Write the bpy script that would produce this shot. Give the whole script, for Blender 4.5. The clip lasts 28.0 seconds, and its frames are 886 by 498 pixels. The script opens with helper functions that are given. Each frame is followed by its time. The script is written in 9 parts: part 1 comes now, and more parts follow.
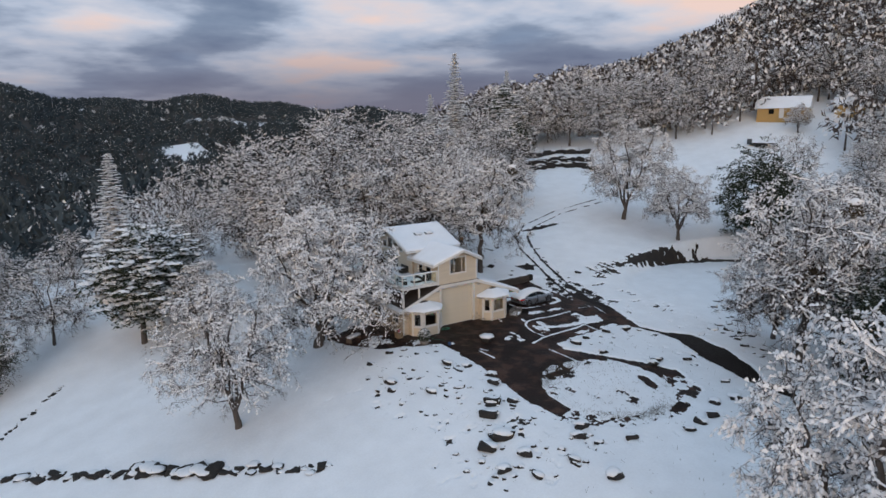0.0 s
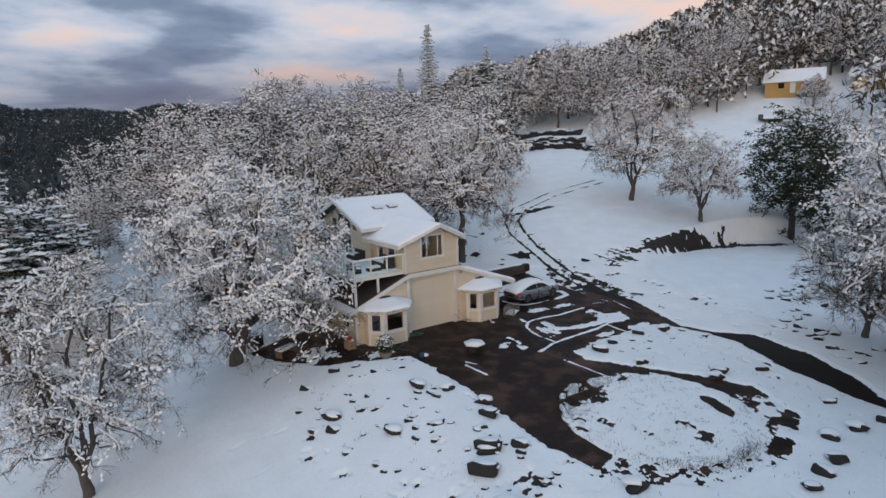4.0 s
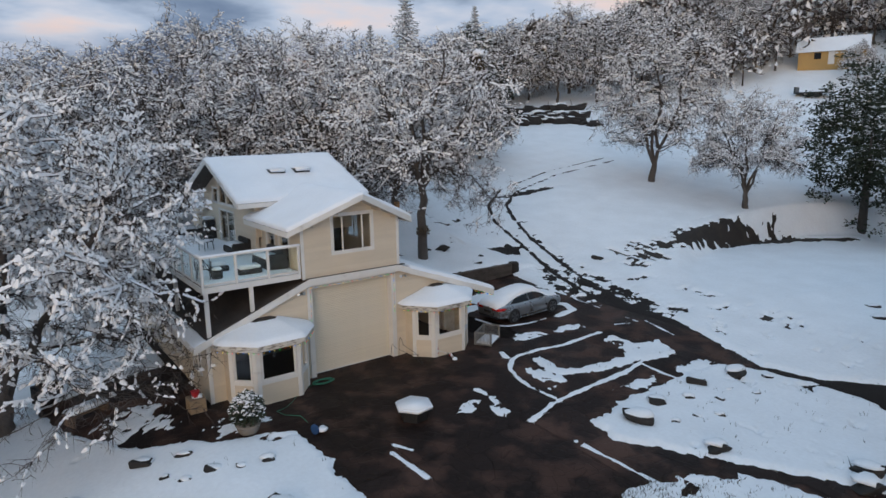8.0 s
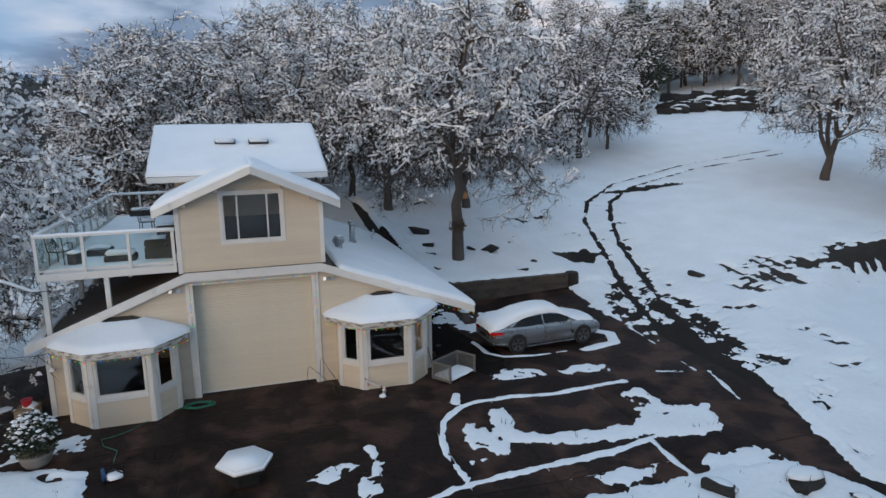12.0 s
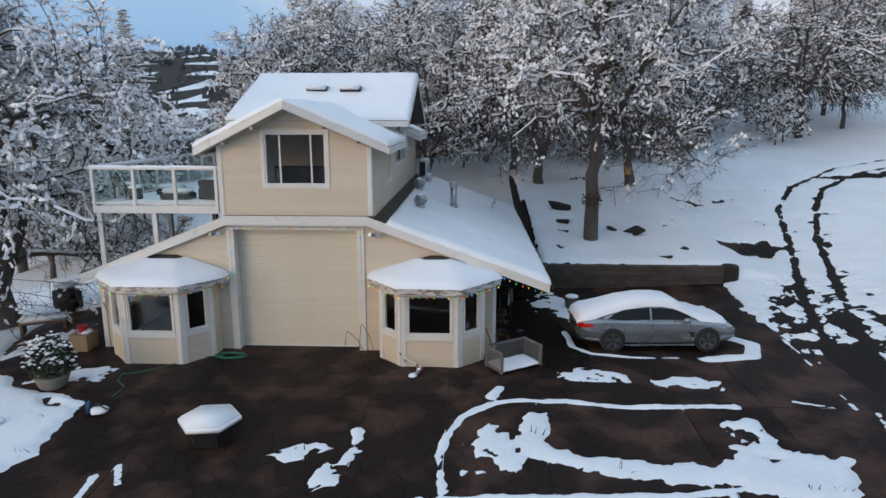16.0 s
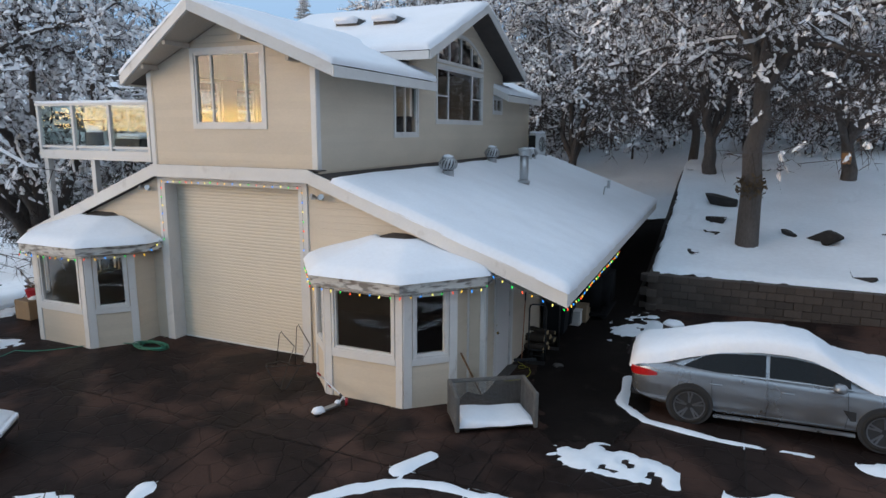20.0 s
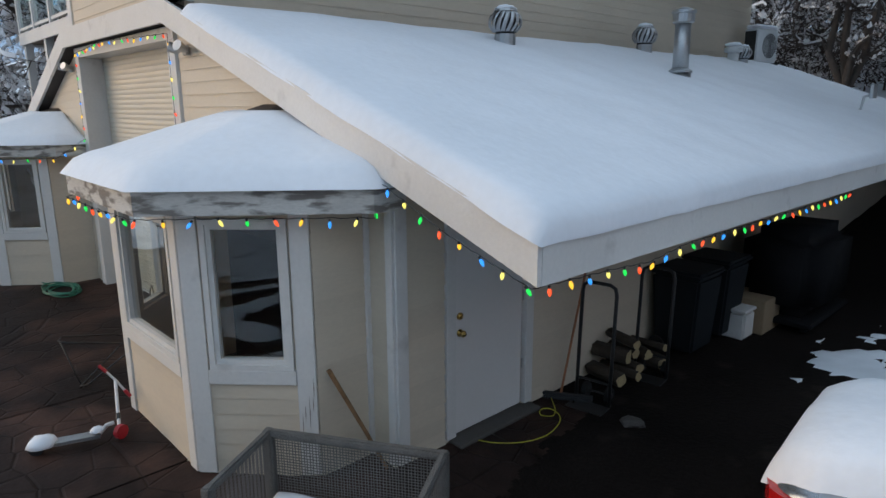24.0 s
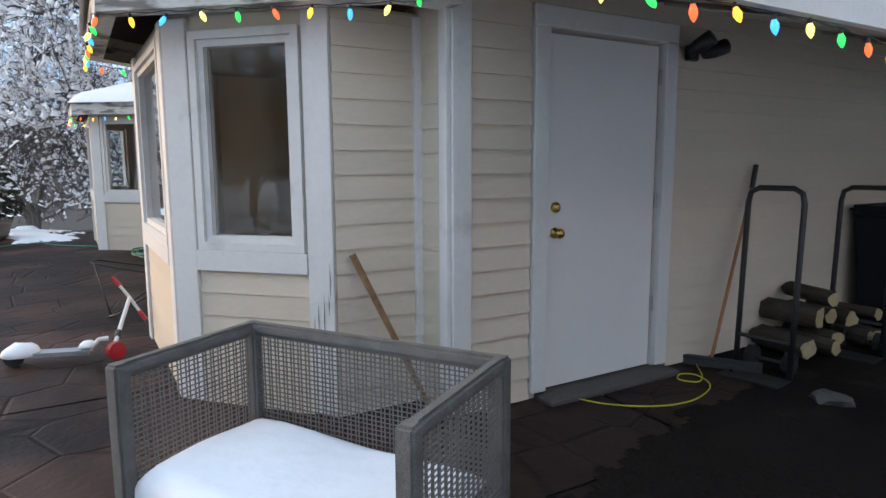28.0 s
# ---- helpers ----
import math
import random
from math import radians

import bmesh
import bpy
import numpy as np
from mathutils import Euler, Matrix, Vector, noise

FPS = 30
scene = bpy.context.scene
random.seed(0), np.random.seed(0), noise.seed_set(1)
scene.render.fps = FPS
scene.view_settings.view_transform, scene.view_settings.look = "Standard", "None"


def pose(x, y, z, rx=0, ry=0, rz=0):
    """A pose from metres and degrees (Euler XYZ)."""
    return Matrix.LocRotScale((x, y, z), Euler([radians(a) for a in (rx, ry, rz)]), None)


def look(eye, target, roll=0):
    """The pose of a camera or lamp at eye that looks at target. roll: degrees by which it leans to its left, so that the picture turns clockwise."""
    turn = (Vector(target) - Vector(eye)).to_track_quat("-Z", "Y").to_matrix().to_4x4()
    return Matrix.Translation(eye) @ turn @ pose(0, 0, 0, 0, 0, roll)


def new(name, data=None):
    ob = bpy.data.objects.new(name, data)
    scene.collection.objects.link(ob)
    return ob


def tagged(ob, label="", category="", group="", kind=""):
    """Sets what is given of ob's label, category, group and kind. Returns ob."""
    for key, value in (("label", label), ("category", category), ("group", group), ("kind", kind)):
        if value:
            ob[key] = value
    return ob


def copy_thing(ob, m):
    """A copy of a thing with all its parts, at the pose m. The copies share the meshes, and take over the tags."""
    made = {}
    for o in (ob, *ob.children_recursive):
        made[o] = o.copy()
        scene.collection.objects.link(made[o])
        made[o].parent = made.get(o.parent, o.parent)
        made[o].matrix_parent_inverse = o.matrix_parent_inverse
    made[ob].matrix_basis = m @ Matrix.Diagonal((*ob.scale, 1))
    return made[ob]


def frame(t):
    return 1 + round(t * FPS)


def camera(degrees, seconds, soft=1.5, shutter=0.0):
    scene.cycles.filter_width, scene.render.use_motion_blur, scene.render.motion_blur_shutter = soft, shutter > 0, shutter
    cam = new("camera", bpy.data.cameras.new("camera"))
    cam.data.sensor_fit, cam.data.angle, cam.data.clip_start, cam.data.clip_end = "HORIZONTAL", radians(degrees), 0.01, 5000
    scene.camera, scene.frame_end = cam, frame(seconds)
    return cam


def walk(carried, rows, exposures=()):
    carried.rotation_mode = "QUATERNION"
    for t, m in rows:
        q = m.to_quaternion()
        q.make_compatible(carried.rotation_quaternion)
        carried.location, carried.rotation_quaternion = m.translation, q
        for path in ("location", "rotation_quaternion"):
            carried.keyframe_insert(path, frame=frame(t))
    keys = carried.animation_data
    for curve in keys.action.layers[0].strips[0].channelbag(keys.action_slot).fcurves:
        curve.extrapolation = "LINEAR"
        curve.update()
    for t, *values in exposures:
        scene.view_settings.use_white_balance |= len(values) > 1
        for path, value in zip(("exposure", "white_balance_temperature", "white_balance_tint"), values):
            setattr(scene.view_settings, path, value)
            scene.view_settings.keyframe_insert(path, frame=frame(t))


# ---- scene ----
cam = camera(69.6, 28.0)
PATH = [
    (0, (-31.519, -48.221, 18.954), (-30.435, -46.587, 18.561), -0.9),
    (0.5, (-30.382, -46.677, 18.322), (-29.283, -45.052, 17.933), -1.0),
    (1, (-29.291, -45.059, 17.796), (-28.176, -43.444, 17.408), -1.1),
    (1.5, (-28.221, -43.436, 17.157), (-27.093, -41.829, 16.772), -1.1),
    (2, (-27.099, -41.881, 16.407), (-25.969, -40.275, 16.027), -1.2),
    (2.5, (-25.902, -40.256, 15.754), (-24.768, -38.653, 15.374), -1.3),
    (3, (-24.772, -38.538, 14.975), (-23.63, -36.94, 14.599), -1.3),
    (3.5, (-23.526, -37.037, 14.196), (-22.385, -35.437, 13.825), -1.6),
    (5.5, (-18.173, -30.116, 11.084), (-17.03, -28.515, 10.722), -1.7),
    (6, (-16.72, -28.428, 10.561), (-15.575, -26.829, 10.198), -1.7),
    (6.5, (-15.193, -26.844, 10.332), (-14.047, -25.247, 9.964), -1.5),
    (7, (-13.46, -25.257, 9.968), (-12.311, -23.662, 9.6), -1.5),
    (7.5, (-11.72, -23.9, 9.719), (-10.569, -22.308, 9.345), -1.3),
    (8, (-10.062, -23.075, 9.877), (-8.91, -21.485, 9.495), -1.0),
    (8.5, (-8.252, -22.468, 9.977), (-7.106, -20.875, 9.592), -0.9),
    (9, (-6.41, -22.215, 9.963), (-5.318, -20.584, 9.578), -0.9),
    (9.5, (-4.654, -21.919, 9.752), (-3.609, -20.258, 9.37), -0.8),
    (10, (-3.11, -21.706, 9.493), (-2.128, -20.005, 9.115), -0.7),
    (10.5, (-1.725, -21.487, 9.075), (-0.823, -19.74, 8.706), -0.8),
    (11, (-0.497, -21.355, 8.793), (0.306, -19.56, 8.424), -0.8),
    (11.5, (0.526, -21.121, 8.577), (1.232, -19.288, 8.203), -0.8),
    (12, (1.451, -20.92, 8.349), (2.06, -19.053, 7.973), -0.8),
    (12.5, (2.237, -20.696, 8.07), (2.744, -18.799, 7.694), -0.8),
    (13, (2.929, -20.499, 7.849), (3.326, -18.576, 7.471), -0.7),
    (13.5, (3.619, -20.252, 7.501), (3.893, -18.306, 7.127), -0.8),
    (15.5, (6.176, -18.883, 7.064), (6.164, -16.925, 6.656), -0.1),
    (16, (6.896, -18.439, 6.821), (6.816, -16.481, 6.42), -0.0),
    (16.5, (7.698, -17.817, 6.538), (7.536, -15.862, 6.145), -0.0),
    (17, (8.462, -17.055, 6.314), (8.219, -15.108, 5.924), -0.1),
    (17.5, (9.104, -16.296, 6.127), (8.784, -14.36, 5.738), 0.0),
    (18, (9.741, -15.364, 5.807), (9.331, -13.443, 5.429), -0.0),
    (18.5, (10.293, -14.377, 5.618), (9.79, -12.479, 5.238), 0.1),
    (19, (10.794, -13.293, 5.356), (10.195, -11.422, 4.982), 0.2),
    (19.5, (11.199, -12.191, 5.122), (10.507, -10.351, 4.751), 0.3),
    (20, (11.496, -11.056, 4.854), (10.716, -9.251, 4.488), 0.4),
    (20.5, (11.762, -9.928, 4.561), (10.899, -8.159, 4.208), 0.4),
    (22.5, (11.99, -5.985, 4.156), (10.79, -4.448, 3.711), -0.1),
    (23, (11.885, -5.023, 3.731), (10.609, -3.548, 3.286), -0.2),
    (23.5, (11.705, -4.116, 3.295), (10.358, -2.706, 2.851), -0.2),
    (24, (11.462, -3.316, 2.896), (10.041, -1.979, 2.456), -0.3),
    (24.5, (11.15, -2.626, 2.544), (9.651, -1.378, 2.102), -0.3),
    (25, (10.833, -2.073, 2.201), (9.262, -0.916, 1.76), -0.4),
    (25.5, (10.721, -1.943, 1.77), (9.098, -0.863, 1.324), -0.6),
    (26, (10.696, -1.966, 1.473), (9.031, -0.961, 1.006), -0.5),
    (26.5, (10.677, -1.999, 1.339), (9.0, -1.013, 0.874), -0.6),
    (27, (10.634, -2.024, 1.377), (8.951, -1.031, 0.952), -0.4),
    (27.5, (10.612, -2.06, 1.379), (8.917, -1.057, 1.034), -0.4),
    (28, (10.614, -2.08, 1.353), (8.909, -1.069, 1.085), -0.3),
]
EXPOSURES = [(0, -0.08, 6400, 9), (5, -0.08, 6350, 8), (9, -0.06, 6100, 6), (13, 0.0, 6000, 5), (17, 0.30, 6200, 7), (20, 0.34, 6180, 7), (24.5, 0.24, 6250, 6), (25.4, 0.34, 6300, 8), (26.0, 0.78, 6300, 8), (26.6, 1.05, 6350, 9), (28, 1.2, 6400, 9)]
walk(cam, [(t, look(eye, target, roll)) for t, eye, target, roll in PATH], EXPOSURES)

# ---- world and sun: overcast dusk, warm glow low in the south-west ----
def build_world():
    w = bpy.data.worlds.new("dusk_sky")
    scene.world = w
    w.use_nodes = True
    nt = w.node_tree
    N, L = nt.nodes, nt.links
    N.clear()
    out = N.new("ShaderNodeOutputWorld")
    tc = N.new("ShaderNodeTexCoord")
    sep = N.new("ShaderNodeSeparateXYZ")
    L.new(tc.outputs["Generated"], sep.inputs[0])

    def math_node(op, a, b=None, clamp=False):
        n = N.new("ShaderNodeMath")
        n.operation, n.use_clamp = op, clamp
        for i, v in enumerate((a, b)):
            if v is None:
                continue
            if isinstance(v, (int, float)):
                n.inputs[i].default_value = v
            else:
                L.new(v, n.inputs[i])
        return n.outputs[0]

    def ramp(fac, stops):
        n = N.new("ShaderNodeValToRGB")
        el = n.color_ramp.elements
        while len(el) < len(stops):
            el.new(0.5)
        for e, (p, c) in zip(el, stops):
            e.position, e.color = p, (*c, 1)
        L.new(fac, n.inputs[0])
        return n.outputs[0]

    def mix(fac, a, b, kind="MIX"):
        n = N.new("ShaderNodeMix")
        n.data_type, n.blend_type = "RGBA", kind
        for sock, v in ((n.inputs[0], fac), (n.inputs[6], a), (n.inputs[7], b)):
            if isinstance(v, (int, float)):
                sock.default_value = v
            elif isinstance(v, tuple):
                sock.default_value = (*v, 1)
            else:
                L.new(v, sock)
        return n.outputs[2]

    # clouds: the direction is flattened onto a layer overhead, so that they crowd towards the horizon
    up = math_node("MAXIMUM", sep.outputs[2], 0.0)
    den = math_node("ADD", up, 0.16)
    cx, cy = math_node("DIVIDE", sep.outputs[0], den), math_node("DIVIDE", sep.outputs[1], den)
    flat = N.new("ShaderNodeCombineXYZ")
    L.new(cx, flat.inputs[0]), L.new(cy, flat.inputs[1])
    big = N.new("ShaderNodeTexNoise")
    big.inputs["Scale"].default_value, big.inputs["Detail"].default_value, big.inputs["Roughness"].default_value = 0.5, 6, 0.5
    big.inputs["Distortion"].default_value = 0.35
    L.new(flat.outputs[0], big.inputs["Vector"])
    fine = N.new("ShaderNodeTexNoise")
    fine.inputs["Scale"].default_value, fine.inputs["Detail"].default_value = 0.85, 6
    L.new(flat.outputs[0], fine.inputs["Vector"])
    sky = N.new("ShaderNodeTexSky")
    sky.sky_type, sky.sun_disc = "NISHITA", False
    sky.sun_elevation, sky.sun_rotation = radians(-2.0), radians(SUN_AZIMUTH_SKY)
    base = ramp(math_node("MULTIPLY", up, 1.0), [(0.0, (0.32, 0.36, 0.46)), (0.10, (0.27, 0.42, 0.64)), (0.3, (0.42, 0.56, 0.73)), (1.0, (0.57, 0.69, 0.84))])
    cloud = ramp(fine.outputs[0], [(0.36, (0.14, 0.20, 0.32)), (0.45, (0.25, 0.32, 0.45)), (0.51, (0.50, 0.57, 0.71)), (0.57, (0.70, 0.70, 0.78)), (0.65, (0.94, 0.71, 0.64))])
    side = N.new("ShaderNodeVectorMath")                     # cloudier to the north-east
    side.operation = "DOT_PRODUCT"
    L.new(tc.outputs["Generated"], side.inputs[0])
    side.inputs[1].default_value = (0.77, 0.64, 0.0)
    more = math_node("ADD", big.outputs[0], math_node("MULTIPLY", math_node("SUBTRACT", side.outputs["Value"], 0.55), 0.40))
    cover = ramp(more, [(0.36, (0, 0, 0)), (0.52, (1, 1, 1))])
    clouded = mix(cover, base, cloud)
    # haze bank near the horizon
    bank = ramp(up, [(0.0, (1, 1, 1)), (0.04, (0.85, 0.85, 0.85)), (0.085, (0.4, 0.4, 0.4)), (0.14, (0, 0, 0))])
    facing = N.new("ShaderNodeMapRange")
    facing.inputs["From Min"].default_value, facing.inputs["From Max"].default_value = 0.42, 0.80
    L.new(side.outputs["Value"], facing.inputs["Value"])
    bank = mix(1.0, bank, facing.outputs[0], "MULTIPLY")
    hazed = mix(bank, clouded, (0.19, 0.18, 0.24))
    # glow round the set sun
    dot = N.new("ShaderNodeVectorMath")
    dot.operation = "DOT_PRODUCT"
    L.new(tc.outputs["Generated"], dot.inputs[0])
    dot.inputs[1].default_value = (*SUN_DIR[:2], 0.0)
    near = math_node("POWER", math_node("MAXIMUM", dot.outputs["Value"], 0.0), 9.0)
    low = ramp(math_node("ADD", sep.outputs[2], 0.05), [(0.0, (0.3, 0.3, 0.3)), (0.016, (1, 1, 1)), (0.074, (1, 1, 1)), (0.088, (0.10, 0.10, 0.10)), (0.16, (0.06, 0.06, 0.06)), (0.35, (0, 0, 0))])
    glow = mix(1.0, low, (7.0, 3.9, 0.15), "MULTIPLY")
    nearc = N.new("ShaderNodeCombineXYZ")
    for i in range(3):
        L.new(near, nearc.inputs[i])
    glow = mix(1.0, glow, nearc.outputs[0], "MULTIPLY")
    full = mix(1.0, hazed, glow, "ADD")
    bg, bg2, add = N.new("ShaderNodeBackground"), N.new("ShaderNodeBackground"), N.new("ShaderNodeAddShader")
    L.new(full, bg.inputs[0])
    bg.inputs[1].default_value = SKY_STRENGTH
    L.new(sky.outputs[0], bg2.inputs[0])
    bg2.inputs[1].default_value = 0.06
    L.new(bg.outputs[0], add.inputs[0]), L.new(bg2.outputs[0], add.inputs[1]), L.new(add.outputs[0], out.inputs[0])


SUN_DIR = Vector((-0.70, -0.70, 0.20)).normalized()
SUN_AZIMUTH_SKY = 225.0
SKY_STRENGTH = 0.95
build_world()
sun_data = bpy.data.lights.new("sun", "SUN")
sun_data.energy, sun_data.angle, sun_data.color = 1.30, radians(40), (1.0, 0.70, 0.46)
sun = new("sun", sun_data)
sun.matrix_world = look((0, 0, 60), Vector((0, 0, 60)) - SUN_DIR * 10)


# ---- materials ----
def material(name, colour, rough=0.6, metal=0.0, vary=0.12, scale=3.0, fine=40.0, bump=0.15, bump_scale=60.0, spec=0.5, second=None, second_at=(0.5, 0.65), rough_vary=0.1, random_vary=0.0, stretch=(1, 1, 1), coord="Object"):
    """A surface with coarse and fine variation of colour and roughness, and fine relief."""
    m = bpy.data.materials.new(name)
    m.use_nodes = True
    nt = m.node_tree
    N, L = nt.nodes, nt.links
    b = N["Principled BSDF"]
    tc, mp = N.new("ShaderNodeTexCoord"), N.new("ShaderNodeMapping")
    L.new(tc.outputs[coord], mp.inputs[0])
    mp.inputs["Scale"].default_value = stretch
    n1, n2 = N.new("ShaderNodeTexNoise"), N.new("ShaderNodeTexNoise")
    for n, s in ((n1, scale), (n2, fine)):
        n.inputs["Scale"].default_value, n.inputs["Detail"].default_value = s, 4
        L.new(mp.outputs[0], n.inputs["Vector"])
    ramp = N.new("ShaderNodeValToRGB")
    lo, hi = [c * (1 - vary) for c in colour], [min(1, c * (1 + vary)) for c in colour]
    ramp.color_ramp.elements[0].position, ramp.color_ramp.elements[0].color = 0.3, (*lo, 1)
    ramp.color_ramp.elements[1].position, ramp.color_ramp.elements[1].color = 0.7, (*hi, 1)
    mixf = N.new("ShaderNodeMath")
    mixf.operation = "MULTIPLY_ADD"
    mixf.inputs[1].default_value = 0.4
    L.new(n2.outputs[0], mixf.inputs[0])
    scl = N.new("ShaderNodeMath")
    scl.operation = "MULTIPLY"
    scl.inputs[1].default_value = 0.6
    L.new(n1.outputs[0], scl.inputs[0])
    L.new(scl.outputs[0], mixf.inputs[2])
    L.new(mixf.outputs[0], ramp.inputs[0])
    col = ramp.outputs[0]
    if second:
        r2 = N.new("ShaderNodeValToRGB")
        r2.color_ramp.elements[0].position, r2.color_ramp.elements[1].position = second_at
        n3 = N.new("ShaderNodeTexNoise")
        n3.inputs["Scale"].default_value, n3.inputs["Detail"].default_value = scale * 1.7, 6
        L.new(mp.outputs[0], n3.inputs["Vector"])
        L.new(n3.outputs[0], r2.inputs[0])
        mx = N.new("ShaderNodeMix")
        mx.data_type = "RGBA"
        L.new(r2.outputs[0], mx.inputs[0])
        L.new(col, mx.inputs[6])
        mx.inputs[7].default_value = (*second, 1)
        col = mx.outputs[2]
    if random_vary:
        info, rv, mul = N.new("ShaderNodeObjectInfo"), N.new("ShaderNodeMapRange"), N.new("ShaderNodeMix")
        rv.inputs["To Min"].default_value, rv.inputs["To Max"].default_value = 1 - random_vary, 1 + random_vary
        L.new(info.outputs["Random"], rv.inputs["Value"])
        mul.data_type, mul.blend_type = "RGBA", "MULTIPLY"
        mul.inputs[0].default_value = 1
        L.new(col, mul.inputs[6])
        L.new(rv.outputs[0], mul.inputs[7])
        col = mul.outputs[2]
    L.new(col, b.inputs["Base Color"])
    rr = N.new("ShaderNodeMapRange")
    rr.inputs["To Min"].default_value, rr.inputs["To Max"].default_value = max(0.02, rough - rough_vary), min(1, rough + rough_vary)
    L.new(n1.outputs[0], rr.inputs["Value"])
    L.new(rr.outputs[0], b.inputs["Roughness"])
    b.inputs["Metallic"].default_value = metal
    b.inputs["Specular IOR Level"].default_value = spec
    if bump:
        nb, bp = N.new("ShaderNodeTexNoise"), N.new("ShaderNodeBump")
        nb.inputs["Scale"].default_value, nb.inputs["Detail"].default_value = bump_scale, 5
        L.new(mp.outputs[0], nb.inputs["Vector"])
        L.new(nb.outputs[0], bp.inputs["Height"])
        bp.inputs["Strength"].default_value, bp.inputs["Distance"].default_value = bump, 0.02
        L.new(bp.outputs[0], b.inputs["Normal"])
    return m


def glass_material(name, tint=(0.9, 0.95, 0.95), ior=1.45):
    m = bpy.data.materials.new(name)
    m.use_nodes = True
    b = m.node_tree.nodes["Principled BSDF"]
    b.inputs["Base Color"].default_value = (*tint, 1)
    b.inputs["Transmission Weight"].default_value, b.inputs["Roughness"].default_value, b.inputs["IOR"].default_value = 1.0, 0.0, ior
    return m


def glow_material(name, colour, strength):
    m = bpy.data.materials.new(name)
    m.use_nodes = True
    b = m.node_tree.nodes["Principled BSDF"]
    b.inputs["Base Color"].default_value = (*[c * 0.6 for c in colour], 1)
    b.inputs["Roughness"].default_value = 0.2
    b.inputs["Emission Color"].default_value, b.inputs["Emission Strength"].default_value = (*colour, 1), strength
    return m


SNOW = material("snow", (0.80, 0.83, 0.87), 0.65, vary=0.07, scale=0.5, fine=7, bump=0.6, bump_scale=4.5, spec=0.25)
SNOW_ROOF = material("roof_snow", (0.82, 0.84, 0.88), 0.6, vary=0.05, scale=0.8, fine=14, bump=0.30, bump_scale=9, spec=0.25)
SNOW_TREE = material("tree_snow", (0.84, 0.83, 0.84), 0.7, vary=0.08, scale=1.2, fine=12, bump=0.0, spec=0.2)
BARK = material("bark", (0.085, 0.072, 0.064), 0.9, vary=0.45, scale=2.0, fine=22, bump=0.8, bump_scale=18, stretch=(1, 1, 0.35))
TWIG = material("twig", (0.058, 0.045, 0.040), 0.9, vary=0.35, scale=0.5, fine=8, bump=0.0)
LEAF = material("evergreen_leaf", (0.035, 0.045, 0.028), 0.7, vary=0.5, scale=0.8, fine=6, bump=0.0, spec=0.3)
SIDING = material("cream_siding", (0.60, 0.52, 0.41), 0.6, vary=0.07, scale=0.9, fine=16, bump=0.12, bump_scale=55, random_vary=0.03, stretch=(1, 1, 3))
TRIM = material("white_trim_paint", (0.66, 0.645, 0.62), 0.55, vary=0.07, scale=2.0, fine=30, bump=0.12, bump_scale=40, second=(0.48, 0.46, 0.44), second_at=(0.62, 0.8))
WORN_TRIM = material("weathered_trim_paint", (0.60, 0.58, 0.54), 0.75, vary=0.15, scale=4, fine=40, bump=0.5, bump_scale=30, second=(0.20, 0.18, 0.16), second_at=(0.48, 0.60), stretch=(0.6, 0.6, 2.2))
METAL_DOOR = material("painted_roller_steel", (0.66, 0.60, 0.49), 0.45, vary=0.04, scale=1.2, fine=20, bump=0.03, bump_scale=30, random_vary=0.02)
DOOR_PAINT = material("white_door_paint", (0.70, 0.68, 0.66), 0.5, vary=0.03, scale=1.5, fine=25, bump=0.03, bump_scale=60)
SHINGLE = material("dark_roof_shingle", (0.060, 0.050, 0.045), 0.9, vary=0.3, scale=3, fine=30, bump=0.6, bump_scale=40)
GLASS = glass_material("window_glass")
RAIL_GLASS = glass_material("rail_glass", (0.85, 0.95, 0.93), 1.3)
# added room floors and partitions: the dimness indoors is put into this near-black
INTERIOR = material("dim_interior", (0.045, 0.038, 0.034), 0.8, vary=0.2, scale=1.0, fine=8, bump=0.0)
ROCK = material("dark_basalt", (0.020, 0.018, 0.017), 0.85, vary=0.4, scale=2.5, fine=18, bump=0.9, bump_scale=9, second=(0.045, 0.038, 0.032), second_at=(0.58, 0.78))
SOIL = material("wet_soil", (0.022, 0.017, 0.014), 0.9, vary=0.45, scale=0.7, fine=9, bump=0.9, bump_scale=11, second=(0.045, 0.034, 0.025), second_at=(0.5, 0.75))
STEEL = material("galvanised_steel", (0.45, 0.46, 0.47), 0.38, metal=0.9, vary=0.15, scale=6, fine=40, bump=0.05)
BLACK_METAL = material("black_painted_metal", (0.018, 0.018, 0.019), 0.4, vary=0.3, scale=8, fine=60, bump=0.05)
BLACK_PLASTIC = material("black_plastic", (0.022, 0.023, 0.025), 0.55, vary=0.25, scale=4, fine=40, bump=0.08)
WALNUT = material("weathered_wood", (0.13, 0.085, 0.055), 0.8, vary=0.35, scale=3, fine=30, bump=0.4, bump_scale=25, stretch=(1, 1, 0.2))


# ---- the lie of the land ----
def ss(a, b, v):
    u = np.clip((v - a) / (b - a), 0.0, 1.0)
    return u * u * (3 - 2 * u)


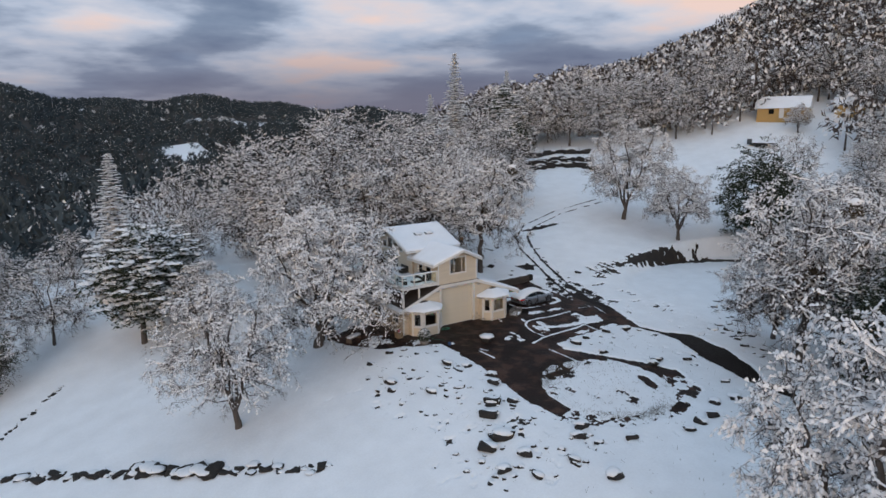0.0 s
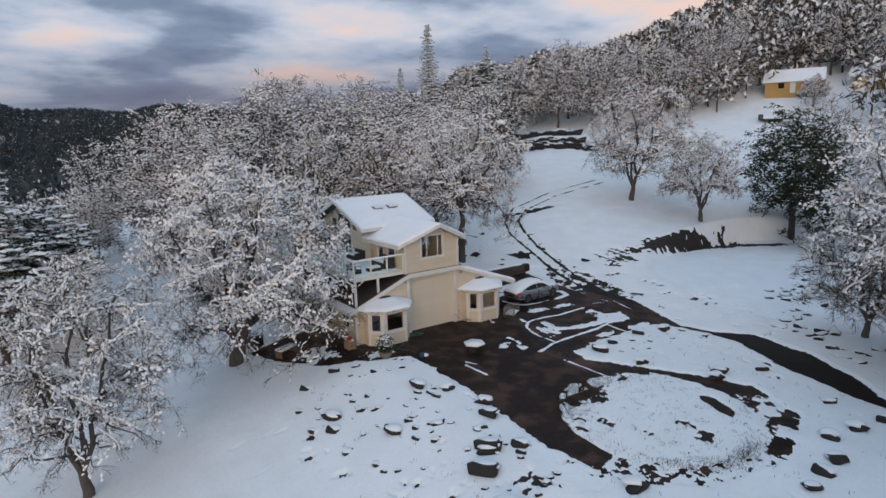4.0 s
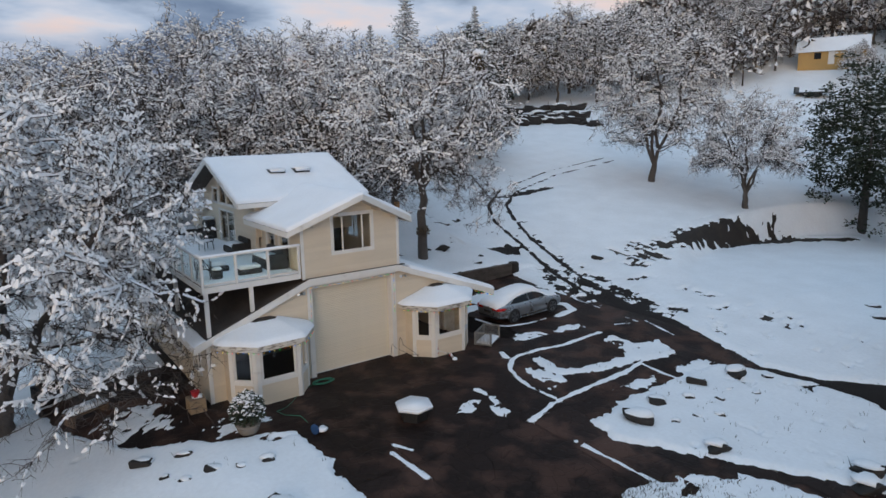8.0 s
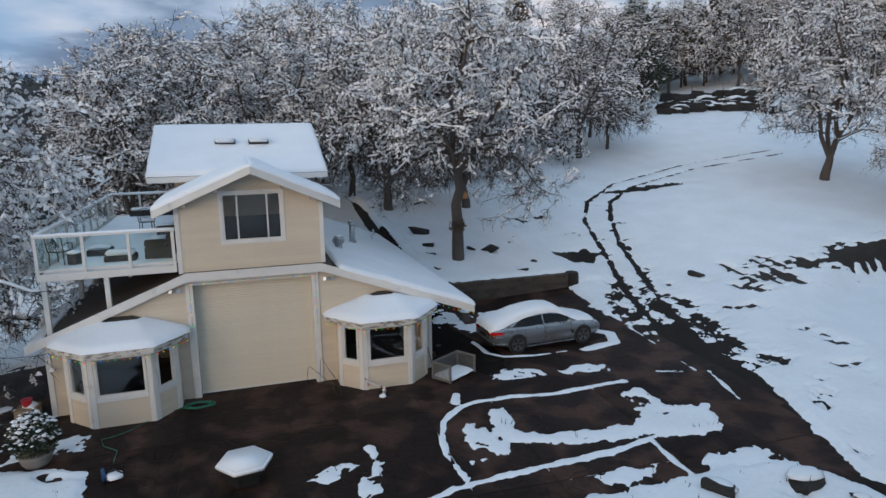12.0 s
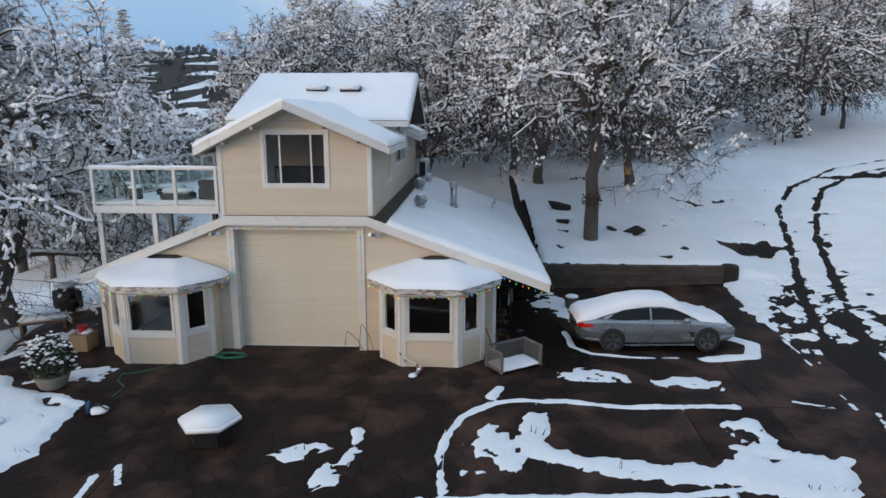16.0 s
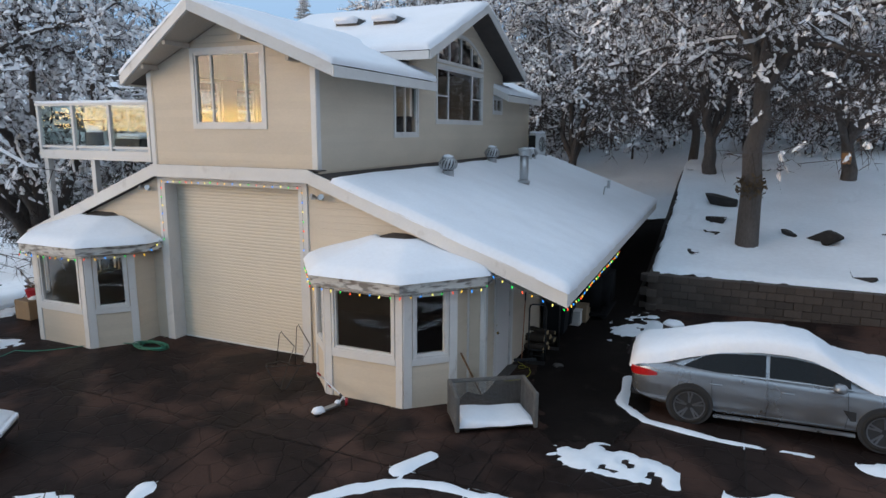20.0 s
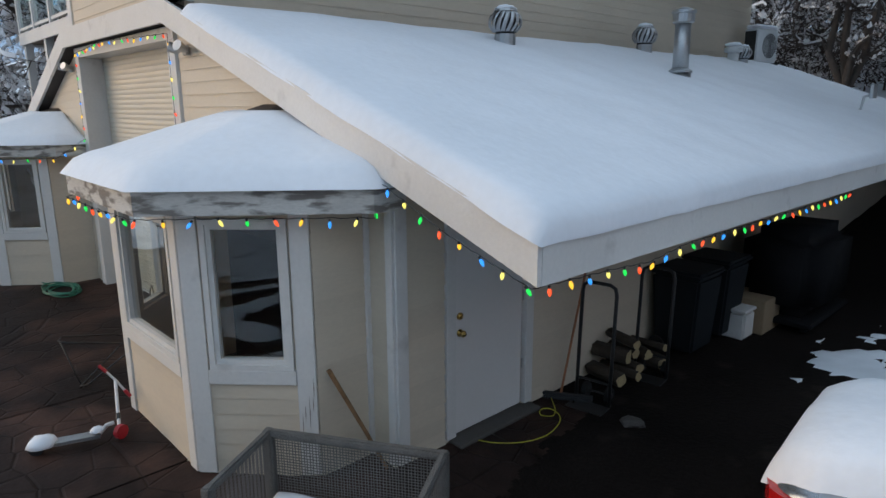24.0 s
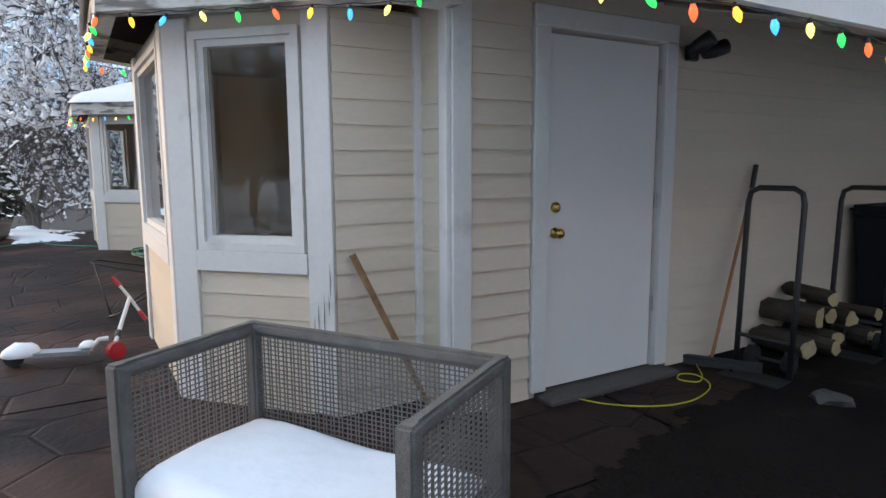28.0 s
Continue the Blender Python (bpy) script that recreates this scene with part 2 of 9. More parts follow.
def ground_z(x, y):
    """Height of the bare ground: a level yard, a fall to the west, a wooded hill to the north-east, far ridges."""
    x, y = np.asarray(x, float), np.asarray(y, float)
    yard = -0.03 - 0.025 * np.clip(x - 6, 0, 8) + 0.058 * np.minimum(0.0, y + 3.5) * (1 - 0.6 * ss(20, 60, -y))
    u = np.maximum(0.0, -(x + 4.6))
    west = -0.22 * (u - 1.2 * (1 - np.exp(-u / 1.2)))
    west = np.where(u > 30, np.maximum(west, -6.6 - 0.1 * (u - 30)), west)
    yard = yard + np.maximum(west, -45.0)
    hill = 0.083 * x + 0.17 * y - 2.43 + 0.0028 * np.maximum(0.0, np.minimum(x, 140) - 55) ** 2 + 0.35 * np.maximum(0.0, x - 140)
    hill = hill - 0.12 * np.maximum(0.0, -x) - 0.17 * np.maximum(0.0, y - 90) - 0.4 * np.maximum(0.0, x - 230)
    hill = hill - 0.30 * np.maximum(0.0, y - 38 - 1.0 * np.maximum(x, 0.0))
    d = np.hypot(x + 31, y + 48)                                    # the crest sinks towards the north
    a = np.degrees(np.arctan2(y + 48, x + 31))
    crest = 11 + d * np.tan(np.radians(np.interp(a, [0, 15, 27, 33, 39, 46, 53, 58, 70], [11, 10.5, 9.0, 6.6, 3.8, 2.6, 1.0, -0.6, -2.0])))
    k = np.maximum(6 - np.abs(hill - crest), 0.0) / 6
    hill = np.where(d > 100, np.minimum(hill, crest) - k * k * 1.5, hill)
    h = np.maximum(1.2 - np.abs(yard - hill), 0.0) / 1.2
    z = np.maximum(yard, hill) + h * h * 0.3
    d = ((x - 40) / 15.5) ** 2 + ((y + 5.0) / 10.2) ** 2          # level clearing below a cut bank
    z = z + (np.minimum(z, -0.35) - z) * (1 - ss(0.86, 1.12, d))
    m = ss(9.7, 9.95, x) * (1 - ss(17.0, 20.0, x)) * ss(7.04, 7.2, y) * (1 - ss(25, 45, y))   # ground held by the block wall
    z = z + (np.maximum(z, 0.9 + 0.16 * (y - 7) * (1 - ss(20, 40, y))) - z) * m
    r = np.hypot(x, y)
    a = np.degrees(np.arctan2(y, x)) % 360
    top = 45 + 105 * np.exp(-(((a - 130) / 38) ** 2)) - 75 * np.exp(-(((a - 230) / 22) ** 2)) + 9 * np.sin(a * 0.35) + 5 * np.sin(a * 0.9 + 1)
    far = -28 + (top + 28) * ss(330, 1500, r)
    z = z + (far - z) * ss(130, 330, r) * ss(50, 68, a) * (1 - ss(270, 300, a))
    return z


def gz(x, y):
    return float(ground_z(x, y))


def lattice(seed):
    rng = np.random.RandomState(seed)
    return rng.rand(256, 256)


_LAT = [lattice(s) for s in range(4)]


def vnoise(x, y, which=0):
    """Smooth value noise in the plane, 0 to 1."""
    g = _LAT[which]
    xi, yi = np.floor(x).astype(int), np.floor(y).astype(int)
    fx, fy = x - xi, y - yi
    fx, fy = fx * fx * (3 - 2 * fx), fy * fy * (3 - 2 * fy)
    x0, x1, y0, y1 = xi % 256, (xi + 1) % 256, yi % 256, (yi + 1) % 256
    return (g[x0, y0] * (1 - fx) + g[x1, y0] * fx) * (1 - fy) + (g[x0, y1] * (1 - fx) + g[x1, y1] * fx) * fy


def fbm(x, y, s, which=0):
    return 0.5 * vnoise(x * s, y * s, which) + 0.3 * vnoise(x * s * 2.3 + 9, y * s * 2.3, which) + 0.2 * vnoise(x * s * 5.1, y * s * 5.1 + 5, which)


def inside(poly, x, y):
    """Signed distance to a closed outline, negative inside."""
    d = np.full(np.shape(x), 1e9)
    s = np.ones(np.shape(x))
    n = len(poly)
    for i in range(n):
        ax, ay = poly[i]
        bx, by = poly[i - 1]
        ex, ey, wx, wy = bx - ax, by - ay, x - ax, y - ay
        t = np.clip((wx * ex + wy * ey) / (ex * ex + ey * ey), 0, 1)
        d = np.minimum(d, (wx - ex * t) ** 2 + (wy - ey * t) ** 2)
        c1, c2, c3 = y >= ay, y < by, ex * wy > ey * wx
        flip = (c1 & c2 & c3) | (~c1 & ~c2 & ~c3)
        s = np.where(flip, -s, s)
    return s * np.sqrt(d)


def along(line, x, y):
    """Distance to an open line of points."""
    d = np.full(np.shape(x), 1e9)
    for (ax, ay), (bx, by) in zip(line, line[1:]):
        ex, ey, wx, wy = bx - ax, by - ay, x - ax, y - ay
        t = np.clip((wx * ex + wy * ey) / (ex * ex + ey * ey), 0, 1)
        d = np.minimum(d, (wx - ex * t) ** 2 + (wy - ey * t) ** 2)
    return np.sqrt(d)


YARD = [(-9.5, 5), (-8.3, 1), (-7, -1.4), (-4.7, -3.4), (-2.5, -3.95), (-2.4, -7.4), (-2.4, -10), (-2.8, -13), (-3.2, -16.5), (-2.6, -20), (0, -22.3), (4.7, -23.2),
        (9.3, -21.6), (10.8, -18.2), (8.6, -14.4), (5.9, -10.6), (6.2, -9.3), (9.2, -8.9), (12.5, -8.6), (14.9, -8.75), (16.0, -9.8), (16.7, -8.4), (17.2, -4.4), (17.2, 0), (17.0, 4.5), (17.2, 7.4), (9.9, 7.4), (9.9, 17), (7, 17), (7, 5), (-5, 5)]
LANE = [(16.6, -1), (18.3, 0.8), (19.6, 1.6), (18.8, -1.5), (18.4, -4.3), (17.3, -7.5), (16.3, -10.0), (17.0, -12), (18.8, -14), (18.4, -17.5), (17.0, -20.8), (15.2, -23), (14.6, -34), (14.2, -34), (14.0, -24), (14.2, -21.5),
        (15.0, -17.8), (16.5, -14), (16.5, -12), (15.9, -10.2), (15.5, -9.3)]
ROAD = [(13.6, -46), (13.4, -26.5), (15.6, -19.8), (16.9, -13.7), (17.6, -8), (17.9, -3), (19.3, 3), (21.2, 8.5), (23.6, 13.8), (26.2, 18.6), (29.7, 21.8), (37.9, 24), (47, 24.8), (60, 27)]
TRACK_A = [(17.0, -4.5), (18.2, 1), (19.6, 5.6), (21.4, 10.3), (23.2, 15.6), (25.4, 19.1), (29.5, 22.2), (38, 24.6), (48, 25.4)]
TRACK_B = [(17.6, -4.5), (19.6, 1.6), (21.2, 6.0), (23.0, 11.2), (25.0, 15.4), (26.9, 18.4), (30.2, 20.9), (38, 23.2), (48, 24.0)]


def snow_depth(x, y):
    """Depth of the snow; below nought the ground is bare."""
    n1, n2, n3 = fbm(x, y, 0.55, 0) - 0.5, fbm(x, y, 1.9, 1) - 0.5, fbm(x, y, 0.16, 2) - 0.5
    n4 = fbm(x, y, 5.0, 3) - 0.5
    wob = 0.5 * n1 + 0.35 * n2 + 0.3 * n4
    d = 0.11 + 0.05 * n3 + 0.03 * n1
    # paved yard and loop, cleared or melted
    yard = inside(YARD, x, y)
    d = np.minimum(d, (yard + wob) * 0.5)
    # lane down the slope to the south, melted in its middle
    d = np.minimum(d, (inside(LANE, x, y) + wob * 0.7) * 0.4)
    # wheel tracks up the hill, and thin cover between them close to the yard
    tr = np.minimum(along(TRACK_A, x, y), along(TRACK_B, x, y))
    wide = 0.24 * (1 - 0.45 * ss(8, 30, y))
    d = np.minimum(d, (tr - wide * 0.8 + 0.30 * n2 + 0.10 * n4 + 0.12 * n1) * 0.6)
    lane = along(ROAD[4:10], x, y)
    d = np.minimum(d, np.where(y > -4, np.maximum((lane - 1.7) * 0.3, 0) + 0.65 * n2 + 0.35 * n4 + 0.25 * n1 - 0.05 + 0.26 * ss(1, 10, y), 9))
    dark = np.minimum(np.hypot((x - 19.7) / 1.3, (y - 10.4) / 1.0) - 1, np.hypot((x - 31.0) / 3.6, (y - 20.2) / 0.55) - 1)
    d = np.minimum(d, (dark + 1.4 * n2 + 0.5 * n1) * 0.3)
    # snow left on the paving
    def patch(dist, grow, rough=0.35, top=0.045):
        return np.clip((grow - dist + rough * (n2 * 1.9 + n4 * 1.3) + 0.12 * n1) * 0.35, -0.05, top)
    ring = along([(6.42, -7.3), (6.3, -6.1), (6.45, -5.35), (6.8, -4.37), (7.5, -3.75), (8.0, -3.52), (9.4, -3.45), (10.7, -3.65), (12.07, -3.5), (13.6, -3.35)], x, y)
    left = patch(ring, 0.10, 0.10)
    shove = along([(4.45, -8.1), (5.48, -7.8), (6.12, -7.6), (7.38, -7.42), (8.53, -7.32), (10.03, -7.22), (11.13, -7.1), (12.3, -6.8)], x, y)
    left = np.maximum(left, patch(shove, 0.10, 0.10, 0.07))
    band = along([(8.5, -4.35), (8.35, -5.2), (8.54, -5.85), (9.58, -6.12), (10.75, -6.32), (11.85, -6.38), (12.54, -6.15)], x, y)
    left = np.maximum(left, patch(band, 0.34, 0.28, 0.06))
    left = np.maximum(left, patch(np.hypot((x - 7.5) / 1.05, (y + 5.75) / 0.8) * 0.8, 0.55, 0.75, 0.035))
    left = np.maximum(left, patch(inside([(12.86, -4.3), (13.79, -4.0), (13.75, -5.1), (14.41, -5.55), (15.13, -5.6), (14.54, -7.05), (13.66, -7.05), (12.57, -6.8), (11.92, -6.55), (12.6, -6.0), (13.0, -5.1)], x, y), 0.03, 0.22, 0.08))
    for cx, cy, rx, ry in ((10.4, -1.75, 1.1, 0.42), (12.9, -2.0, 0.85, 0.36), (10.55, -8.25, 0.75, 0.22), (13.85, -8.4, 1.15, 0.45), (3.72, -5.85, 0.30, 0.18), (4.02, -6.95, 0.24, 0.36), (4.44, -5.8, 0.08, 0.5), (2.99, -6.25, 0.2, 0.05), (13.4, 4.6, 2.3, 0.8), (11.0, 3.6, 0.7, 0.5), (10.2, 5.0, 0.35, 1.3)):
        left = np.maximum(left, patch((np.hypot((x - cx) / rx, (y - cy) / ry) - 1) * min(rx, ry), 0.0, 0.30, 0.05))
    for line, w in (([(10.1, 1.9), (10.15, 0.5), (10.6, 0.0), (11.8, -0.22), (13.2, -0.12)], 0.09), ([(14.0, -0.15), (15.5, 0.1), (15.9, 1.1), (15.4, 1.6)], 0.22), ([(-0.45, -8.8), (-0.6, -7.1)], 0.07), ([(-0.3, -6.7), (0.0, -7.3)], 0.05),
                    ([(4.75, -9.9), (5.0, -13.0)], 0.09), ([(7.75, -2.8), (7.5, -3.4)], 0.12), ([(12.1, -6.9), (12.04, -8.1), (12.12, -9.0)], 0.10), ([(16.9, -3.6), (16.4, -5.6)], 0.06), ([(15.2, -3.0), (16.0, -3.3)], 0.05), ([(17.2, 6.4), (17.0, 0.5), (16.5, -3.4)], 0.05)):
        left = np.maximum(left, patch(along(line, x, y), w, 0.05, 0.05))
    for cx, cy, tn in ((9.75, -1.45, 0.6), (10.2, -1.38, 0.9), (10.55, -1.72, 0.5), (10.95, -1.9, 0.4), (10.3, -1.98, 1.2), (7.9, -5.2, 0.3), (8.0, -5.75, 0.5), (7.4, -5.9, 0.9)):   # footprints
        fx, fy = (x - cx) * math.cos(tn) + (y - cy) * math.sin(tn), (y - cy) * math.cos(tn) - (x - cx) * math.sin(tn)
        left = np.where(np.hypot(fx / 0.07, fy / 0.16) < 1, -0.05, left)
    # planting round the pots by the bay window
    left = np.maximum(left, patch(np.hypot((x + 3.9) / 1.3, (y + 2.6) / 0.8) * 0.8, 0.5, 0.8, 0.05))
    left = np.maximum(left, patch(np.hypot((x + 6.6) / 1.4, (y - 0.2) / 1.8) * 0.9, 0.5, 0.9, 0.04))
    # the round bed in the loop, with the ring of the drive half melted
    rr = np.hypot(x - 3.4, y + 17.3)
    ang = np.degrees(np.arctan2(y + 17.3, x - 3.4)) % 360
    bed = np.clip((4.75 - rr) * 0.3 + 0.2 * n1 + 0.12 * n2, -0.05, 0.07)
    left = np.maximum(left, bed)
    ring_w = np.where((ang > 270) | (ang < 40), 0.55, 0.25)
    left = np.maximum(left, np.where((ang > 255) | (ang < 62), patch(np.abs(rr - 4.65), ring_w, 0.22, 0.06), -0.05))
    left = np.maximum(left, np.where((ang > 195) & (ang < 285) & (rr > 4.2), np.clip(0.03 + 0.30 * n2 + 0.25 * n4, -0.05, 0.05), -0.05))
    left = np.maximum(left, np.where((ang > 300) & (ang < 350) & (rr > 5.2), np.clip(-0.03 + 0.30 * n2 + 0.3 * n1, -0.05, 0.05), -0.05))
    d = np.where(yard < 0.25, np.maximum(d, np.where(yard < 0.1, left, -0.05)), d)
    thin = np.hypot((x - 2.2) / 3.2, (y + 13.6) / 1.5)                  # grass showing through the thin rim of the bed
    d = np.where((rr < 5.2) & (thin < 1.6), np.minimum(d, np.clip(0.045 + 0.10 * (thin - 1) + 0.16 * n2 + 0.10 * n4 + 0.08 * n1, -0.02, 9)), d)
    cres = np.abs(rr - 3.75) - 0.42 * ss(0, 12, ang - 318) * (1 - ss(0, 14, ang - 350))
    d = np.where((ang > 314) & (ang < 362) & (rr < 4.6), np.minimum(d, np.clip((cres + 0.25 * n2 + 0.08 * n4) * 0.4, -0.04, 9)), d)
    # dry shelter of the house and its eaves
    d = np.where((x > -4.6) & (x < 9.5) & (y > -0.9) & (y < 15.3), -0.06, d)
    rest = 0.55 - np.hypot((x - 9.85) / 0.85, (y - 5.4) / 1.9) + 1.6 * n2 + 1.3 * n4    # snow left beside the passage
    d = np.where((rest > 0) & (y < 6.95) & (x > 9.0) & (x < 11), np.maximum(d, np.clip(rest * 0.10, 0, 0.03)), d)
    # torn bank above the clearing, with streaks of soil
    e = ((x - 40) / 15.5) ** 2 + ((y + 5.0) / 10.2) ** 2
    streak = fbm(x * 3.2, y * 0.8, 0.8, 3) - 0.5
    line = np.interp(x, [24.5, 28, 33, 38, 42, 46, 49.5], [3.9, 4.5, 5.0, 5.1, 4.5, 2.7, -0.2])
    half = np.interp(x, [24.5, 26, 29, 32, 36, 42, 46, 49, 50.5, 51.5], [-0.7, 0.4, 0.6, 0.55, 0.55, 0.8, 1.3, 1.2, 0.6, -0.5])
    loose = 1 - ss(28, 32, x)
    bank = np.abs(y - line + 1.2 * n1) - half * (1 + 0.35 * loose) + streak * (1.0 + 5.0 * loose) + 1.3 * n2 + 0.5 * n4
    near = (y > -3.0) & (x > 24.0) & (x < 52)
    d = np.where(near, np.minimum(d, bank * 0.8), d)
    crumbs = fbm(x * 0.7, y * 1.2, 1.5, 2) - 0.34 * np.exp(-((np.abs(y - line) - half) / 1.6) ** 2)
    d = np.where(near & (half > 0) & (e > 0.8), np.minimum(d, (crumbs - 0.02) * 1.2), d)
    # stones and earth showing through on the open slopes
    peek = np.where(np.hypot((x - 4) / 1.0, (y - 5) / 1.0) > 9.5, fbm(x, y, 1.3, 3) * 0.6 + fbm(x, y, 0.12, 1) * 0.4, 0)
    d = np.where((peek > 0.655) & (x > -14) & (x < 24) & (y < 30) & (y > -25) & (d > 0), np.minimum(d, (0.675 - peek) * 2.0), d)
    deep = np.where((y > -2.5) & (y < 9) & (x > 24) & (x < 52), -0.35, -0.07)
    return np.clip(d, deep, 0.16)


def lines(dense0, dense1, step, reach0, reach1, grow):
    """Grid lines: even between the dense limits, then ever wider."""
    mid = list(np.arange(dense0, dense1 + 1e-6, step))
    lo, hi, s, t = [], [], step, step
    v = mid[0]
    while v > reach0:
        s *= grow
        v -= s
        lo.append(v)
    v = mid[-1]
    while v < reach1:
        t *= grow
        v += t
        hi.append(v)
    return np.array(lo[::-1] + mid + hi)


def sheet(name, xs, ys, zf, mat, keep=None):
    X, Y = np.meshgrid(xs, ys, indexing="ij")
    Z = zf(X, Y)
    nx, ny = X.shape
    idx = np.arange(nx * ny).reshape(nx, ny)
    q = np.stack([idx[:-1, :-1], idx[1:, :-1], idx[1:, 1:], idx[:-1, 1:]], -1).reshape(-1, 4)
    if keep is not None:
        cx, cy = (X[:-1, :-1] + X[1:, 1:]) / 2, (Y[:-1, :-1] + Y[1:, 1:]) / 2
        q = q[keep(cx, cy).ravel()]
    co = np.stack([X, Y, Z], -1).reshape(-1, 3)
    used = np.zeros(len(co), bool)
    used[q.ravel()] = True
    re = np.cumsum(used) - 1
    me = bpy.data.meshes.new(name)
    co, q = co[used], re[q]
    me.vertices.add(len(co))
    me.vertices.foreach_set("co", co.ravel())
    me.loops.add(q.size)
    me.loops.foreach_set("vertex_index", q.ravel().astype(np.int32))
    me.polygons.add(len(q))
    me.polygons.foreach_set("loop_start", np.arange(0, q.size, 4, dtype=np.int32))
    me.polygons.foreach_set("use_smooth", np.ones(len(q), bool))
    me.update()
    me.materials.append(mat)
    return new(name, me)


def paving_material():
    """Dark wet concrete, stamped into flagstones, red-brown in places."""
    m = material("stamped_concrete", (0.020, 0.0135, 0.0118), 0.50, vary=0.5, scale=0.45, fine=6, bump=0.25, bump_scale=24, second=(0.062, 0.035, 0.027), second_at=(0.49, 0.62), rough_vary=0.26, random_vary=0.30, spec=0.07)
    nt = m.node_tree
    N, L = nt.nodes, nt.links
    b = N["Principled BSDF"]
    tc, v, r = N.new("ShaderNodeTexCoord"), N.new("ShaderNodeTexVoronoi"), N.new("ShaderNodeMapRange")
    v.feature = "DISTANCE_TO_EDGE"
    v.inputs["Scale"].default_value, v.inputs["Randomness"].default_value = 2.3, 0.85
    L.new(tc.outputs["Object"], v.inputs["Vector"])
    r.inputs["From Max"].default_value = 0.035
    L.new(v.outputs["Distance"], r.inputs["Value"])
    b2 = N.new("ShaderNodeBump")
    b2.inputs["Strength"].default_value, b2.inputs["Distance"].default_value = 0.55, 0.014
    L.new(r.outputs[0], b2.inputs["Height"])
    old = b.inputs["Normal"].links[0].from_socket
    L.new(old, b2.inputs["Normal"])
    L.new(b2.outputs[0], b.inputs["Normal"])
    col = b.inputs["Base Color"].links[0].from_socket
    mx, r2 = N.new("ShaderNodeMix"), N.new("ShaderNodeMapRange")
    r2.inputs["To Min"].default_value, r2.inputs["To Max"].default_value, r2.inputs["From Max"].default_value = 0.6, 1.0, 0.03
    L.new(v.outputs["Distance"], r2.inputs["Value"])
    mx.data_type, mx.blend_type = "RGBA", "MULTIPLY"
    mx.inputs[0].default_value = 1
    L.new(col, mx.inputs[6]), L.new(r2.outputs[0], mx.inputs[7])
    L.new(mx.outputs[2], b.inputs["Base Color"])
    return m


PAVING = paving_material()
ASPHALT = material("wet_asphalt", (0.017, 0.0135, 0.012), 0.6, spec=0.08, vary=0.4, scale=0.6, fine=14, bump=0.5, bump_scale=90, rough_vary=0.2)
gx = np.concatenate([lines(-14, 24, 0.5, -2600, 24, 1.12), np.arange(24.25, 51, 0.25), lines(51.2, 54, 0.5, 51.2, 2600, 1.12)])
gy = np.concatenate([lines(-28, -1, 0.5, -2600, -1, 1.12), np.arange(-0.8, 8, 0.2), lines(8.2, 22, 0.5, 8.2, 2600, 1.12)])
ground = tagged(sheet("ground", gx, gy, lambda x, y: ground_z(x, y) - 0.03, SOIL), "bare dark winter soil under the snow", "ground", kind="structure")
paving = tagged(sheet("pavement", np.arange(-10.5, 20.5, 0.5), np.arange(-24.0, 17.5, 0.5), lambda x, y: ground_z(x, y) - 0.022, SOIL, lambda x, y: inside(YARD, x, y) < 0.2), "dark wet stamped concrete yard and turning loop", "driveway", kind="structure")
JX, JY = (-10.5, -4.3, -0.35, 4.45, 6.4, 8.6, 12.2, 14.35, 20.5), (-24.0, -19.0, -13.4, -8.0, -3.35, 0.7, 4.2, 8.0, 17.5)
for xa, xb in zip(JX, JX[1:]):
    for ya, yb in zip(JY, JY[1:]):
        nx, ny = max(3, int((xb - xa) / 0.3)), max(3, int((yb - ya) / 0.3))
        cxs, cys = np.linspace(xa + 0.011, xb - 0.011, nx), np.linspace(ya + 0.011, yb - 0.011, ny)
        cm, cn = np.meshgrid((cxs[:-1] + cxs[1:]) / 2, (cys[:-1] + cys[1:]) / 2, indexing="ij")
        if not (inside(YARD, cm, cn) < 0.45).any():
            continue
        slab = sheet("slab", cxs, cys, ground_z, PAVING, lambda x, y: inside(YARD, x, y) < 0.45)
        slab.parent = paving
# earth and litter, its colour blackened further to hold the shade under the eaves
DIRT = material("shaded_damp_earth", (0.010, 0.0075, 0.0065), 0.85, vary=0.5, scale=1.2, fine=20, bump=0.8, bump_scale=30, second=(0.022, 0.017, 0.014), second_at=(0.6, 0.7), spec=0.1)
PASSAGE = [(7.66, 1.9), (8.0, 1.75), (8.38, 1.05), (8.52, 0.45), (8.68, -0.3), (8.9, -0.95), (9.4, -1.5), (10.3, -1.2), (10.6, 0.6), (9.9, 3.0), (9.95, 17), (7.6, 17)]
dirt = tagged(sheet("earth_strip", np.arange(7.5, 11, 0.03), np.concatenate([np.arange(-2.0, 3, 0.03), np.arange(3, 17.3, 0.3)]), lambda x, y: ground_z(x, y) + 0.006 + 0.004 * fbm(x, y, 3.0, 2), DIRT, lambda x, y: inside(PASSAGE, x, y) < 0.5 * (fbm(x, y, 2.2, 1) - 0.5) + 0.10 * (fbm(x, y, 9.0, 2) - 0.5)), "damp earth in the passage, blackened as shade below the eaves", "ground", kind="structure")
rx_, ry_ = np.arange(9.5, 50, 0.4), np.arange(-47, 29, 0.4)
road = tagged(sheet("road", rx_, ry_, lambda x, y: ground_z(x, y) - 0.008, ASPHALT, lambda x, y: (along(ROAD, x, y) < 2.6) & (inside(YARD, x, y) > 0.1)), "wet dark asphalt lane with snow on its verges", "road", kind="structure")
